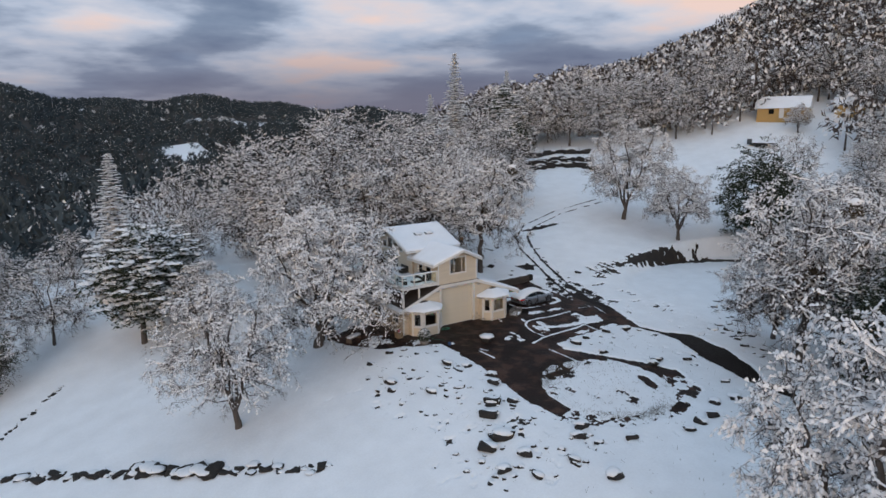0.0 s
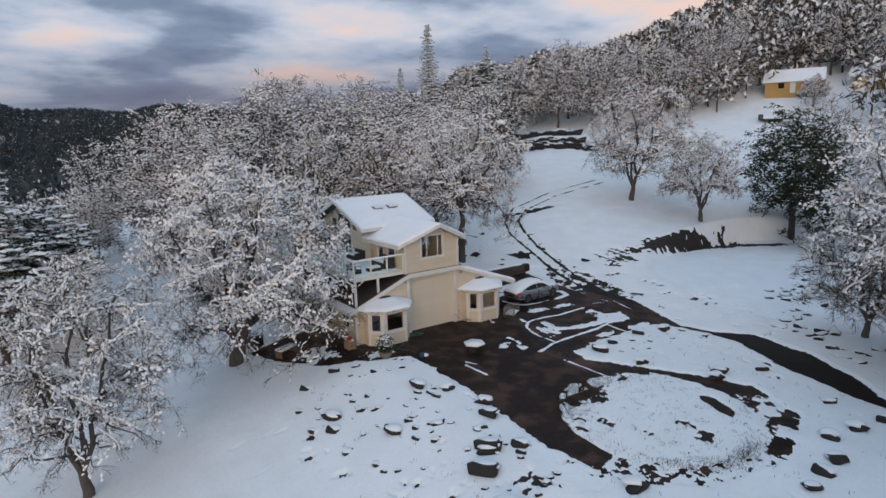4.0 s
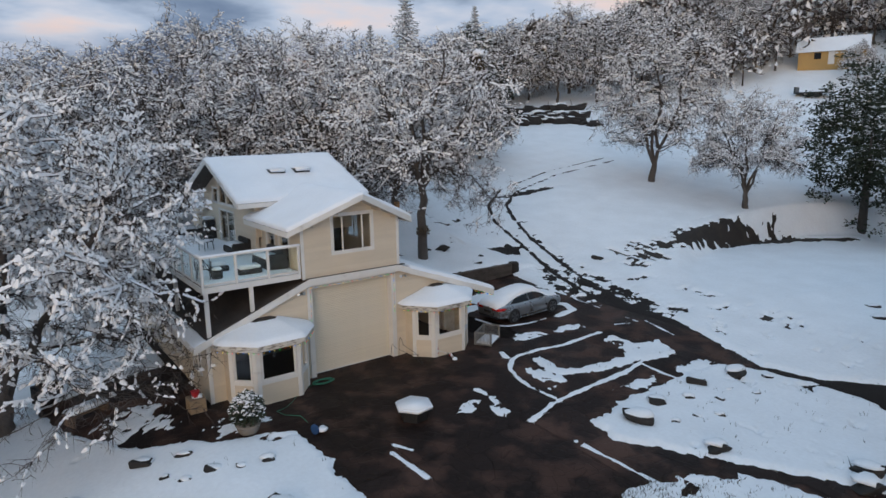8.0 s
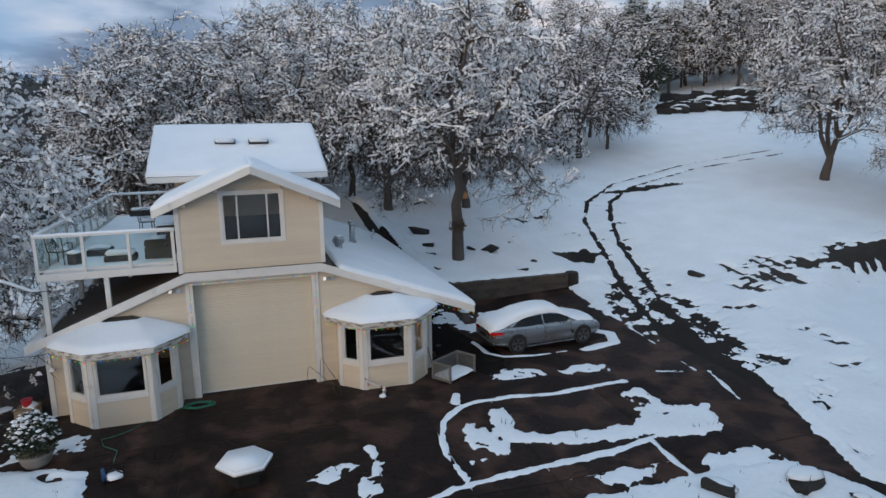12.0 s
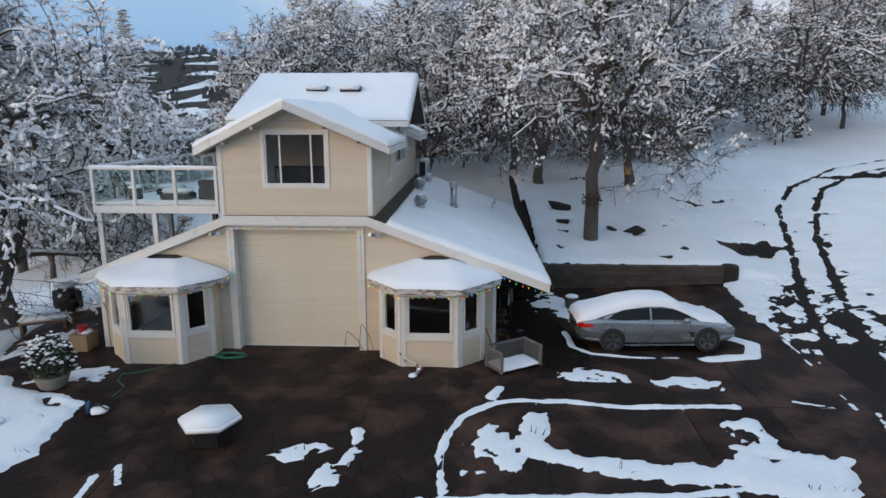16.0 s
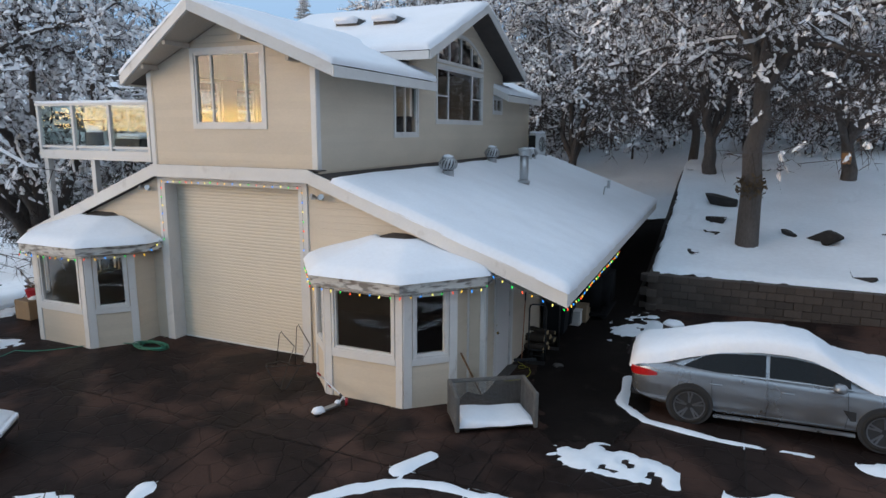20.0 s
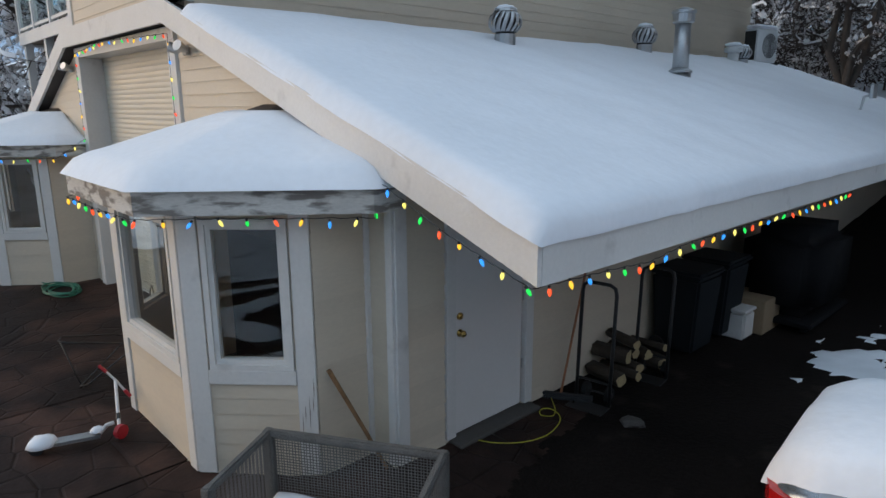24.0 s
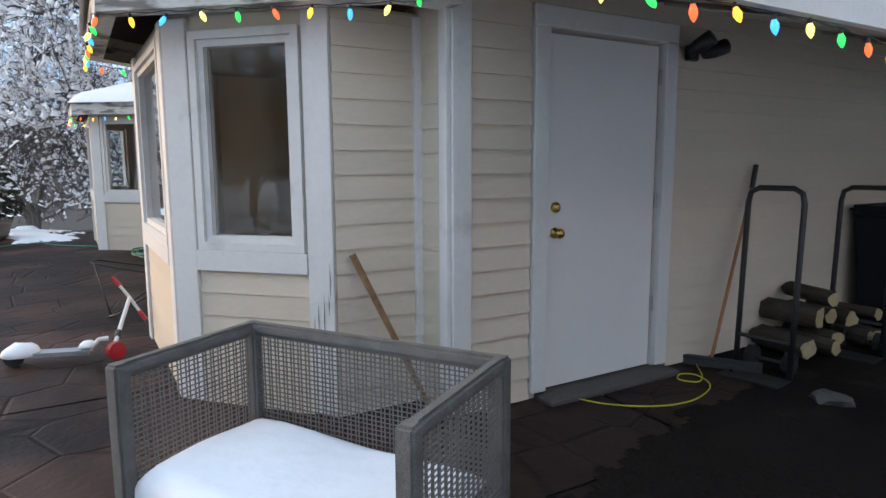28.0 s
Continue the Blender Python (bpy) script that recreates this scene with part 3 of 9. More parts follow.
sx = np.concatenate([lines(-11, 20, 0.10, -2600, 20, 1.10), np.arange(20.28, 50, 0.28), lines(50.1, 50.4, 0.3, 50, 2600, 1.10)[1:]])
sy = np.concatenate([lines(-24.5, 8, 0.10, -2600, 8, 1.10), np.arange(8.28, 27, 0.28), lines(27.1, 27.4, 0.3, 27, 2600, 1.09)[1:]])


def snow_top(x, y):
    d = snow_depth(x, y)
    r = np.hypot(x, y)
    a = np.degrees(np.arctan2(y, x)) % 360
    wild = ss(120, 260, r) * ss(52, 66, a) * (1 - ss(200, 230, a))    # patchy on the far wooded ridges
    far = (fbm(x, y, 0.016, 1) - 0.67 + 0.10 * ss(98, 108, a) * ss(450, 800, r)) * 14
    d = d * (1 - wild) + np.clip(far, -2.5, 0.4) * wild
    hilly = ss(112, 135, x) * ss(-60, -20, y) * (1 - ss(300, 340, y))                 # leaf litter between the trees of the hill
    d = d + np.clip((fbm(x, y, 0.09, 2) - 0.70) * 2.5, -0.4, 0.0) * hilly
    return ground_z(x, y) + d + 0.03 * (fbm(x, y, 0.35, 3) - 0.5) * ss(-0.02, 0.06, d) * (1 - wild)


snow = tagged(sheet("snow_cover", sx, sy, snow_top, SNOW), "fresh snow lying over the slopes and patchy on the drive", "snow", kind="stuff")


# ---- helpers for things and parts ----
def thing(name, at, label, category, group="", kind="", turn=0.0):
    ob = new(name)
    ob.empty_display_size = 0.2
    ob.matrix_basis = pose(*at, 0, 0, turn)
    return tagged(ob, label, category, group, kind)


def finish(bm, smooth=False):
    bmesh.ops.recalc_face_normals(bm, faces=bm.faces)
    if smooth:
        for f in bm.faces:
            f.smooth = True
    return bm


def mesh_of(name, bm, mat):
    me = bpy.data.meshes.new(name)
    bm.to_mesh(me)
    bm.free()
    me.materials.append(mat)
    return me


def part(name, bm, mat, parent=None, label="", smooth=False):
    ob = new(name, mesh_of(name, finish(bm, smooth), mat))
    if parent:
        ob.parent = parent
    if label:
        tagged(ob, label)
    return ob


def again(name, me, parent, m):
    """One more piece on the same mesh."""
    ob = new(name, me)
    ob.parent = parent
    ob.matrix_basis = m
    return ob


def raw(name, verts, faces, mat, parent=None, label="", smooth=False):
    me = bpy.data.meshes.new(name)
    me.from_pydata(verts, [], faces)
    me.update()
    me.materials.append(mat)
    if smooth:
        me.polygons.foreach_set("use_smooth", np.ones(len(me.polygons), bool))
    ob = new(name, me)
    if parent:
        ob.parent = parent
    if label:
        tagged(ob, label)
    return ob


def hexa(bm, c):
    v = [bm.verts.new(p) for p in c]
    for f in ((0, 1, 2, 3), (7, 6, 5, 4), (0, 4, 5, 1), (1, 5, 6, 2), (2, 6, 7, 3), (3, 7, 4, 0)):
        bm.faces.new([v[i] for i in f])


def hexa_of(c):
    bm = bmesh.new()
    hexa(bm, c)
    return bm


def box(bm, x0, x1, y0, y1, z0, z1):
    hexa(bm, [(x0, y0, z0), (x1, y0, z0), (x1, y1, z0), (x0, y1, z0), (x0, y0, z1), (x1, y0, z1), (x1, y1, z1), (x0, y1, z1)])
    return bm


def rbox(x0, x1, y0, y1, z0, z1, r=0.006, seg=1):
    bm = box(bmesh.new(), x0, x1, y0, y1, z0, z1)
    bmesh.ops.bevel(bm, geom=bm.edges[:], offset=r, segments=seg, affect="EDGES")
    return bm


def bar(bm, a, b, w, h):
    """A square bar from a to b."""
    a, b = Vector(a), Vector(b)
    d = (b - a).normalized()
    s = d.cross(Vector((0, 0, 1)))
    s = s.normalized() if s.length > 1e-4 else Vector((1, 0, 0))
    t = s.cross(d)
    s, t = s * w / 2, t * h / 2
    hexa(bm, [a - s - t, a + s - t, a + s + t, a - s + t, b - s - t, b + s - t, b + s + t, b - s + t])
    return bm


def tube(bm, pts, radii, sides=8, caps=True):
    pts = [Vector(p) for p in pts]
    if not isinstance(radii, (list, tuple)):
        radii = [radii] * len(pts)
    rings = []
    ref = None
    for i, p in enumerate(pts):
        d = (pts[min(i + 1, len(pts) - 1)] - pts[max(i - 1, 0)]).normalized()
        if ref is None:
            ref = d.cross(Vector((0.31, 0.17, 0.93)))
        s = (ref - d * ref.dot(d)).normalized()
        ref = s
        t = d.cross(s)
        rings.append([bm.verts.new(p + (s * math.cos(k * 2 * math.pi / sides) + t * math.sin(k * 2 * math.pi / sides)) * radii[i]) for k in range(sides)])
    for a, b in zip(rings, rings[1:]):
        for k in range(sides):
            bm.faces.new((a[k], a[(k + 1) % sides], b[(k + 1) % sides], b[k]))
    if caps:
        bm.faces.new(rings[0][::-1])
        bm.faces.new(rings[-1])
    return bm


def prism(bm, poly, a, b):
    """A polygon given as points, moved from offset a to offset b."""
    A, B = [bm.verts.new(Vector(p) + Vector(a)) for p in poly], [bm.verts.new(Vector(p) + Vector(b)) for p in poly]
    bm.faces.new(A[::-1]), bm.faces.new(B)
    for i in range(len(poly)):
        j = (i + 1) % len(poly)
        bm.faces.new((A[i], A[j], B[j], B[i]))
    return bm


def lathe(bm, profile, at=(0, 0, 0), sides=16):
    rings = []
    for r, z in profile:
        rings.append([bm.verts.new((at[0] + r * math.cos(k * 2 * math.pi / sides), at[1] + r * math.sin(k * 2 * math.pi / sides), at[2] + z)) for k in range(sides)])
    for a, b in zip(rings, rings[1:]):
        for k in range(sides):
            bm.faces.new((a[k], a[(k + 1) % sides], b[(k + 1) % sides], b[k]))
    bm.faces.new(rings[0][::-1]), bm.faces.new(rings[-1])
    return bm


def blob(r, squash=0.7, rough=0.2, seed=0, sub=2, flat=True):
    """A lumpy pillow of snow or stone."""
    bm = bmesh.new()
    bmesh.ops.create_icosphere(bm, subdivisions=sub, radius=1)
    off = Vector((seed * 3.7, seed * 1.3, 0))
    for v in bm.verts:
        k = 1 + rough * noise.noise(v.co * 1.6 + off) * 2
        v.co = Vector((v.co.x * r * k, v.co.y * r * k, v.co.z * r * squash * k))
        if flat and v.co.z < 0:
            v.co.z *= 0.15
    return bm


def pillow(name, corners, thick, mat, label, lip=0.05, nu=40, nv=20, rough=0.02, seed=0, parent=None):
    """A blanket of snow over a four-cornered slope: rounded at its rim, gently uneven."""
    c = [Vector(p) for p in corners]
    up = (c[1] - c[0]).cross(c[3] - c[0]).normalized()
    if up.z < 0:
        up = -up
    lu, lv = (c[1] - c[0]).length, (c[3] - c[0]).length
    verts, faces = [], []
    edge_u = [0, 0.004, 0.012, 0.03] + [0.03 + 0.94 * i / (nu - 1) for i in range(1, nu - 1)] + [0.97, 0.988, 0.996, 1]
    edge_v = [0, 0.006, 0.02, 0.05] + [0.05 + 0.90 * i / (nv - 1) for i in range(1, nv - 1)] + [0.95, 0.98, 0.994, 1]
    for i, u in enumerate(edge_u):
        for j, v in enumerate(edge_v):
            p = c[0] * (1 - u) * (1 - v) + c[1] * u * (1 - v) + c[2] * u * v + c[3] * (1 - u) * v
            m = min(u * lu, (1 - u) * lu, v * lv, (1 - v) * lv)
            k = math.sqrt(max(0.0, 1 - (1 - min(1.0, m / (thick * 1.1))) ** 2))
            n = noise.noise(p * 0.5 + Vector((seed, 0, 0))) * rough * 1.6 + noise.noise(p * 2.1 + Vector((seed, 3, 0))) * rough
            w = Vector((noise.noise(p * 3.0 + Vector((7, seed, 0))), noise.noise(p * 3.0 + Vector((1, 9, seed))), 0)) * 0.03 * (1 if m < 0.05 else 0)
            q = p + up * (thick * k + n * k) + w
            q.z -= lip * (1 - k)
            verts.append(q)
    w = len(edge_v)
    for i in range(len(edge_u) - 1):
        for j in range(w - 1):
            faces.append((i * w + j, (i + 1) * w + j, (i + 1) * w + j + 1, i * w + j + 1))
    ob = raw(name, verts, faces, mat, parent, smooth=True)
    if not parent:
        tagged(ob, label, "snow", kind="stuff")
    return ob


# ---- walls with openings, lapped boards, windows ----
class Face:
    """A wall's outer face: a start point, the way along it and the way out."""

    def __init__(self, at, way, top, z0=-0.1):
        self.o, self.u = Vector((at[0], at[1], 0)), Vector((way[0], way[1], 0)).normalized()
        self.n = Vector((self.u.y, -self.u.x, 0))
        self.top, self.z0, self.holes = top, z0, []

    def p(self, u, z, out=0.0):
        return self.o + self.u * u + self.n * out + Vector((0, 0, z))

    def height(self, u):
        for (a, za), (b, zb) in zip(self.top, self.top[1:]):
            if a - 1e-6 <= u <= b + 1e-6:
                return za + (zb - za) * (u - a) / (b - a)
        return self.top[-1][1]

    def core(self, name, parent, mat, thick=0.14, label=""):
        bm = bmesh.new()
        cuts = sorted({round(u, 4) for u, _ in self.top} | {round(v, 4) for h in self.holes for v in h[:2]})
        for a, b in zip(cuts, cuts[1:]):
            mid = (a + b) / 2
            spans, low = [], self.z0
            for h in sorted((h for h in self.holes if h[0] < mid < h[1]), key=lambda h: h[2]):
                spans.append((low, low, h[2], h[2]))
                low = h[3]
            spans.append((low, low, self.height(a + 1e-5), self.height(b - 1e-5)))
            for za, zb, ta, tb in spans:
                if ta - za > 0.01 or tb - zb > 0.01:
                    hexa(bm, [self.p(a, za), self.p(b, zb), self.p(b, zb, -thick), self.p(a, za, -thick), self.p(a, ta), self.p(b, tb), self.p(b, tb, -thick), self.p(a, ta, -thick)])
        bmesh.ops.remove_doubles(bm, verts=bm.verts, dist=1e-4)
        return part(name, bm, mat, parent, label)

    def boards(self, parent, mat, step=0.135, proud=0.013, z_from=None, skip=(), u_from=None, u_to=None):
        """Lapped boards, one object each, cut at the openings."""
        z = self.z0 if z_from is None else z_from
        ztop = max(t for _, t in self.top)
        while z < ztop - 0.02:
            us = [u for u in np.arange(self.top[0][0], self.top[-1][0] + 1e-6, 0.02) if self.height(u) > z + 0.01]
            if not us:
                break
            runs = [(max(us[0], u_from or -99), min(us[-1], 99 if u_to is None else u_to))]
            for h in list(self.holes) + list(skip):
                if h[2] < z + step * 0.5 < h[3]:
                    nxt = []
                    for a, b in runs:
                        if h[1] <= a or h[0] >= b:
                            nxt.append((a, b))
                            continue
                        if h[0] > a:
                            nxt.append((a, h[0]))
                        if h[1] < b:
                            nxt.append((h[1], b))
                    runs = nxt
            for a, b in runs:
                if b - a < 0.05:
                    continue
                bm = bmesh.new()
                ha, hb = min(z + step + 0.012, self.height(a)), min(z + step + 0.012, self.height(b))
                ha, hb = max(ha, z + 0.01), max(hb, z + 0.01)
                hexa(bm, [self.p(a, z, proud), self.p(b, z, proud), self.p(b, z, 0.001), self.p(a, z, 0.001), self.p(a, ha, 0.005), self.p(b, hb, 0.005), self.p(b, hb, 0.001), self.p(a, ha, 0.001)])
                part("board", bm, mat, parent)
            z += step

    def strip(self, name, parent, mat, u0, u1, z0, z1, out=0.03, deep=0.0, label=""):
        bm = bmesh.new()
        hexa(bm, [self.p(u0, z0, -deep), self.p(u1, z0, -deep), self.p(u1, z0, out), self.p(u0, z0, out), self.p(u0, z1, -deep), self.p(u1, z1, -deep), self.p(u1, z1, out), self.p(u0, z1, out)])
        bmesh.ops.bevel(bm, geom=bm.edges[:], offset=0.004, segments=1, affect="EDGES")
        return part(name, bm, mat, parent, label)

    def window(self, parent, u0, u1, z0, z1, bars=(), trim=0.09, cross=(), sash=0.045, label="window with a white frame and dark glass"):
        """A window set into the wall: trim, frame, bars and panes."""
        bm = bmesh.new()

        def ring(a, b, c, d, w, out, deep):
            loops = []
            for q, o in ((0, -deep), (0, out), (w, out), (w, -deep)):
                loops.append([bm.verts.new(self.p(x, z, o)) for x, z in ((a + q, c + q), (b - q, c + q), (b - q, d - q), (a + q, d - q))])
            for i in range(4):
                for j in range(4):
                    bm.faces.new((loops[i][j], loops[i][(j + 1) % 4], loops[(i + 1) % 4][(j + 1) % 4], loops[(i + 1) % 4][j]))
        ring(u0, u1, z0, z1, sash, 0.012, 0.06)
        win = part("window", bm, TRIM, parent, label)
        if trim:
            bm = bmesh.new()
            ring(u0 - trim, u1 + trim, z0 - trim, z1 + trim, trim - 0.001, 0.034, 0.0)
            part("window_trim", bm, TRIM, win)
        for c in bars:
            self.strip("mullion", win, TRIM, c - 0.025, c + 0.025, z0 + sash, z1 - sash, 0.004, 0.05)
        for a, b, c in cross:
            self.strip("glazing_bar", win, TRIM, a, b, c - 0.02, c + 0.02, 0.003, 0.05)
        edges = [u0 + sash, *sorted(bars), u1 - sash]
        for a, b in zip(edges, edges[1:]):
            pane = bmesh.new()
            hexa(pane, [self.p(a, z0 + sash, -0.034), self.p(b, z0 + sash, -0.034), self.p(b, z0 + sash, -0.028), self.p(a, z0 + sash, -0.028), self.p(a, z1 - sash, -0.034), self.p(b, z1 - sash, -0.034), self.p(b, z1 - sash, -0.028), self.p(a, z1 - sash, -0.028)])
            ob = part("pane", pane, GLASS, win)
            ob.visible_shadow = False
        return win


# ---- the house ----
house = thing("house", (0, 0, 0), "cream lap-sided two-storey house with garage under snowy roofs", "house")
FY = -0.30                                   # front wall
XL, XR, YB = -4.17, 7.68, 15.0               # ground floor sides and back
ROOF_PEAK, SL, SR = 3.80, 0.40, 0.366


def roof_low(x):
    return ROOF_PEAK - SL * max(0.0, -0.14 - x) - SR * max(0.0, x - 3.96)


f = Face((XL, FY), (1, 0), [(0, roof_low(XL)), (-0.14 - XL, ROOF_PEAK), (3.96 - XL, ROOF_PEAK), (XR - XL, roof_low(XR))])
f.holes = [(0.0 - XL, 3.66 - XL, -0.1, 3.66), (-3.5 - XL, -0.62 - XL, -0.1, 2.2), (4.4 - XL, 7.3 - XL, -0.1, 2.2)]
front_wall = f.core("wall", house, SIDING, 0.16)
f.boards(front_wall, SIDING, z_from=-0.08, skip=[(-0.2 - XL, 0 - XL, -1, 4), (3.66 - XL, 3.88 - XL, -1, 4)])
for a, b in ((-0.2, 0.015), (3.645, 3.86)):
    f.strip("door_jamb", house, TRIM, a - XL, b - XL, -0.06, 3.645, 0.045, 0.32)
f.strip("door_header", house, TRIM, -0.2 - XL, 3.86 - XL, 3.648, 3.798, 0.045, 0.32)
f.strip("corner_post", house, TRIM, XR - XL - 0.06, XR - XL + 0.02, -0.05, 2.36, 0.03, 0.0)
f.strip("corner_trim", house, TRIM, 7.345 - XL, 7.40 - XL, -0.05, 2.15, 0.05, 0.0)
f.strip("corner_post", house, TRIM, -0.02, 0.13, -0.05, 2.16, 0.04, 0.0)

# roller door
door = part("garage_door", box(bmesh.new(), 0.0, 3.66, 0.03, 0.05, -0.05, 3.70), METAL_DOOR, house, "closed cream steel roller door of many slats")
slat = bmesh.new()
prof = [(0.03, 0.0), (0.004, 0.001), (0.0, 0.018), (-0.0025, 0.036), (0.0, 0.054), (0.004, 0.0715), (0.03, 0.0725)]
prism(slat, [(0.0, y, z) for y, z in prof], (0.02, 0, 0), (3.64, 0, 0))
slat_mesh = mesh_of("slat", finish(slat), METAL_DOOR)
for i in range(50):
    again("slat", slat_mesh, door, pose(0, 0, -0.01 + i * 0.0735))
part("bottom_rail", rbox(0.01, 3.65, -0.02, 0.03, -0.05, 0.0), TRIM, door)

# side wall with the entrance door
g = Face((XR, FY), (0, 1), [(0, roof_low(XR)), (YB - FY, roof_low(XR))])
D0, D1, DZ = 0.38 - FY, 1.30 - FY, 0.06
g.holes = [(D0 - 0.03, D1 + 0.03, -0.1, DZ + 2.06)]
side_wall = g.core("wall", house, SIDING, 0.16)
g.boards(side_wall, SIDING, proud=0.028, z_from=-0.06, skip=[(D0 - 0.14, D1 + 0.14, -1, DZ + 2.16), (0, 0.12, -1, 9)])
g.strip("corner_post", house, TRIM, 0.0, 0.12, -0.05, 2.36, 0.04, 0.0, "white corner post with peeling paint")
casing = [(D0 - 0.13, D0 - 0.02, -0.03, DZ + 2.05), (D1 + 0.02, D1 + 0.13, -0.03, DZ + 2.05), (D0 - 0.13, D1 + 0.13, DZ + 2.052, DZ + 2.17)]
for q in casing:
    g.strip("door_casing", house, TRIM, *q, 0.04, 0.10)
leaf = bmesh.new()
hexa(leaf, [g.p(D0, -0.03, -0.05), g.p(D1, -0.03, -0.05), g.p(D1, -0.03, -0.012), g.p(D0, -0.03, -0.012), g.p(D0, DZ + 2.03, -0.05), g.p(D1, DZ + 2.03, -0.05), g.p(D1, DZ + 2.03, -0.012), g.p(D0, DZ + 2.03, -0.012)])
side_door = part("side_door", leaf, DOOR_PAINT, house, "plain closed white entrance door")
BRASS = material("brass", (0.55, 0.38, 0.12), 0.28, metal=1.0, vary=0.2, scale=20, fine=90, bump=0.0)
for z, r in ((0.93, 0.03), (1.085, 0.03)):
    k = bmesh.new()
    lathe(k, [(0.034, 0), (0.034, 0.008), (0.014, 0.012), (0.013, 0.032), (r, 0.04), (r * 1.05, 0.055), (r * 0.7, 0.068)] if z < 1 else [(0.033, 0), (0.033, 0.012), (0.026, 0.022), (0.01, 0.026)], sides=16)
    ob = part("door_knob" if z < 1 else "deadbolt", k, BRASS, side_door, "brass", smooth=True)
    ob.matrix_basis = Matrix.Translation(g.p(D0 + 0.07, z, -0.012)) @ pose(0, 0, 0, 0, 90, 0)
for z in (0.35, 1.05, 1.85):
    part("hinge", tube(bmesh.new(), [g.p(D1 + 0.006, z, 0.0), g.p(D1 + 0.006, z + 0.1, 0.0)], 0.008, 8), STEEL, side_door)
CONCRETE = material("grey_concrete", (0.075, 0.068, 0.062), 0.8, vary=0.2, scale=3, fine=30, bump=0.4, bump_scale=40)
part("door_sill", rbox(XR - 0.1, XR + 0.17, 0.30, 1.42, -0.14, -0.045, 0.01), CONCRETE, house, "worn grey concrete door sill")

# plain left and back walls
h = Face((XL, YB), (0, -1), [(0, roof_low(XL)), (YB - FY, roof_low(XL))])
h.holes = [(YB - 1.6, YB - 0.6, 0.9, 1.9), (YB - 4.6, YB - 3.2, 0.9, 1.9)]
west_wall = h.core("wall", house, SIDING, 0.16)
h.boards(west_wall, SIDING, z_from=-0.1)
for a, b, *_ in list(h.holes):
    h.window(house, a, b, 0.9, 1.9, bars=((a + b) / 2,))
k = Face((XR, YB), (-1, 0), [(0, roof_low(XR)), (XR - 3.96, ROOF_PEAK), (XR + 0.14, ROOF_PEAK), (XR - XL, roof_low(XL))])
k.core("wall", house, SIDING, 0.16)

# lower roof: level over the door, sloping to both sides
RY0, RY1 = -0.50, 15.4
bm = bmesh.new()
prism(bm, [(-4.62, 0, ROOF_PEAK + 0.22 - SL * 4.48), (-0.14, 0, ROOF_PEAK + 0.22), (3.96, 0, ROOF_PEAK + 0.22), (9.24, 0, ROOF_PEAK + 0.22 - SR * 5.28), (9.24, 0, ROOF_PEAK + 0.02 - SR * 5.28), (3.96, 0, ROOF_PEAK + 0.02), (-0.14, 0, ROOF_PEAK + 0.02), (-4.62, 0, ROOF_PEAK + 0.02 - SL * 4.48)], (0, RY0 + 0.04, 0), (0, RY1, 0))
part("roof", bm, SHINGLE, house)
z_l, z_r = ROOF_PEAK - SL * 4.48, ROOF_PEAK - SR * 5.28
for a, b in (((-4.64, z_l), (-0.14, ROOF_PEAK)), ((-0.14, ROOF_PEAK), (3.96, ROOF_PEAK)), ((3.96, ROOF_PEAK), (9.26, z_r))):
    bm = bmesh.new()
    prism(bm, [(a[0], 0, a[1]), (b[0], 0, b[1]), (b[0], 0, b[1] + 0.27), (a[0], 0, a[1] + 0.27)], (0, RY0 - 0.005, 0), (0, RY0 + 0.036, 0))
    part("fascia", bm, TRIM, house)
part("fascia", box(bmesh.new(), 9.225, 9.265, RY0 + 0.037, RY1, z_r, z_r + 0.25), TRIM, house)
part("fascia", box(bmesh.new(), -4.65, -4.61, RY0 + 0.037, RY1, z_l, z_l + 0.25), TRIM, house)
# cream eaves paint in a darker tone: the shade underneath is put into the colour
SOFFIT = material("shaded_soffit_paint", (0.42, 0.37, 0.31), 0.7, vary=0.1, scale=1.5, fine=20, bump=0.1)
bm = bmesh.new()
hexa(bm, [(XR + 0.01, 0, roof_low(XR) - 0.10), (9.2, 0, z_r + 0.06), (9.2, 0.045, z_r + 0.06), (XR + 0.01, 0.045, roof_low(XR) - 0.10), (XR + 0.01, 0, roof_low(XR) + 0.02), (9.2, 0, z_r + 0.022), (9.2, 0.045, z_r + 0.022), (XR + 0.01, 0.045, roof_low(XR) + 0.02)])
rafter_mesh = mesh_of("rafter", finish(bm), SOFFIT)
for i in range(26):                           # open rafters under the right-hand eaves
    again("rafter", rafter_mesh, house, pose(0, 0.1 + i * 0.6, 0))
zt = ROOF_PEAK + 0.22
pillow("roof_snow", [(9.29, RY0 - 0.02, zt - SR * 5.28 + 0.045), (9.29, RY1, zt - SR * 5.28 + 0.045), (4.55, RY1, zt - SR * 0.59 + 0.045), (4.5, RY0 - 0.015, zt - SR * 0.54 + 0.045)], 0.14, SNOW_ROOF, "smooth blanket of snow on the low garage roof", lip=0.02, nu=110, nv=44, rough=0.018)
pillow("roof_snow", [(-4.64, RY0, zt - SL * 4.48), (-4.64, RY1, zt - SL * 4.48), (-4.15, RY1, zt - SL * 4.01), (-4.15, RY0 + 0.02, zt - SL * 4.01)], 0.05, SNOW_ROOF, "thin snow on the edge of the west garage roof", nu=50, nv=12)

# upper floor
UX0, UX1, UY1 = -0.32, 4.10, 14.8
RIDGE, RS, EAVE_L, EAVE_R = 7.08, 0.452, -0.90, 4.62


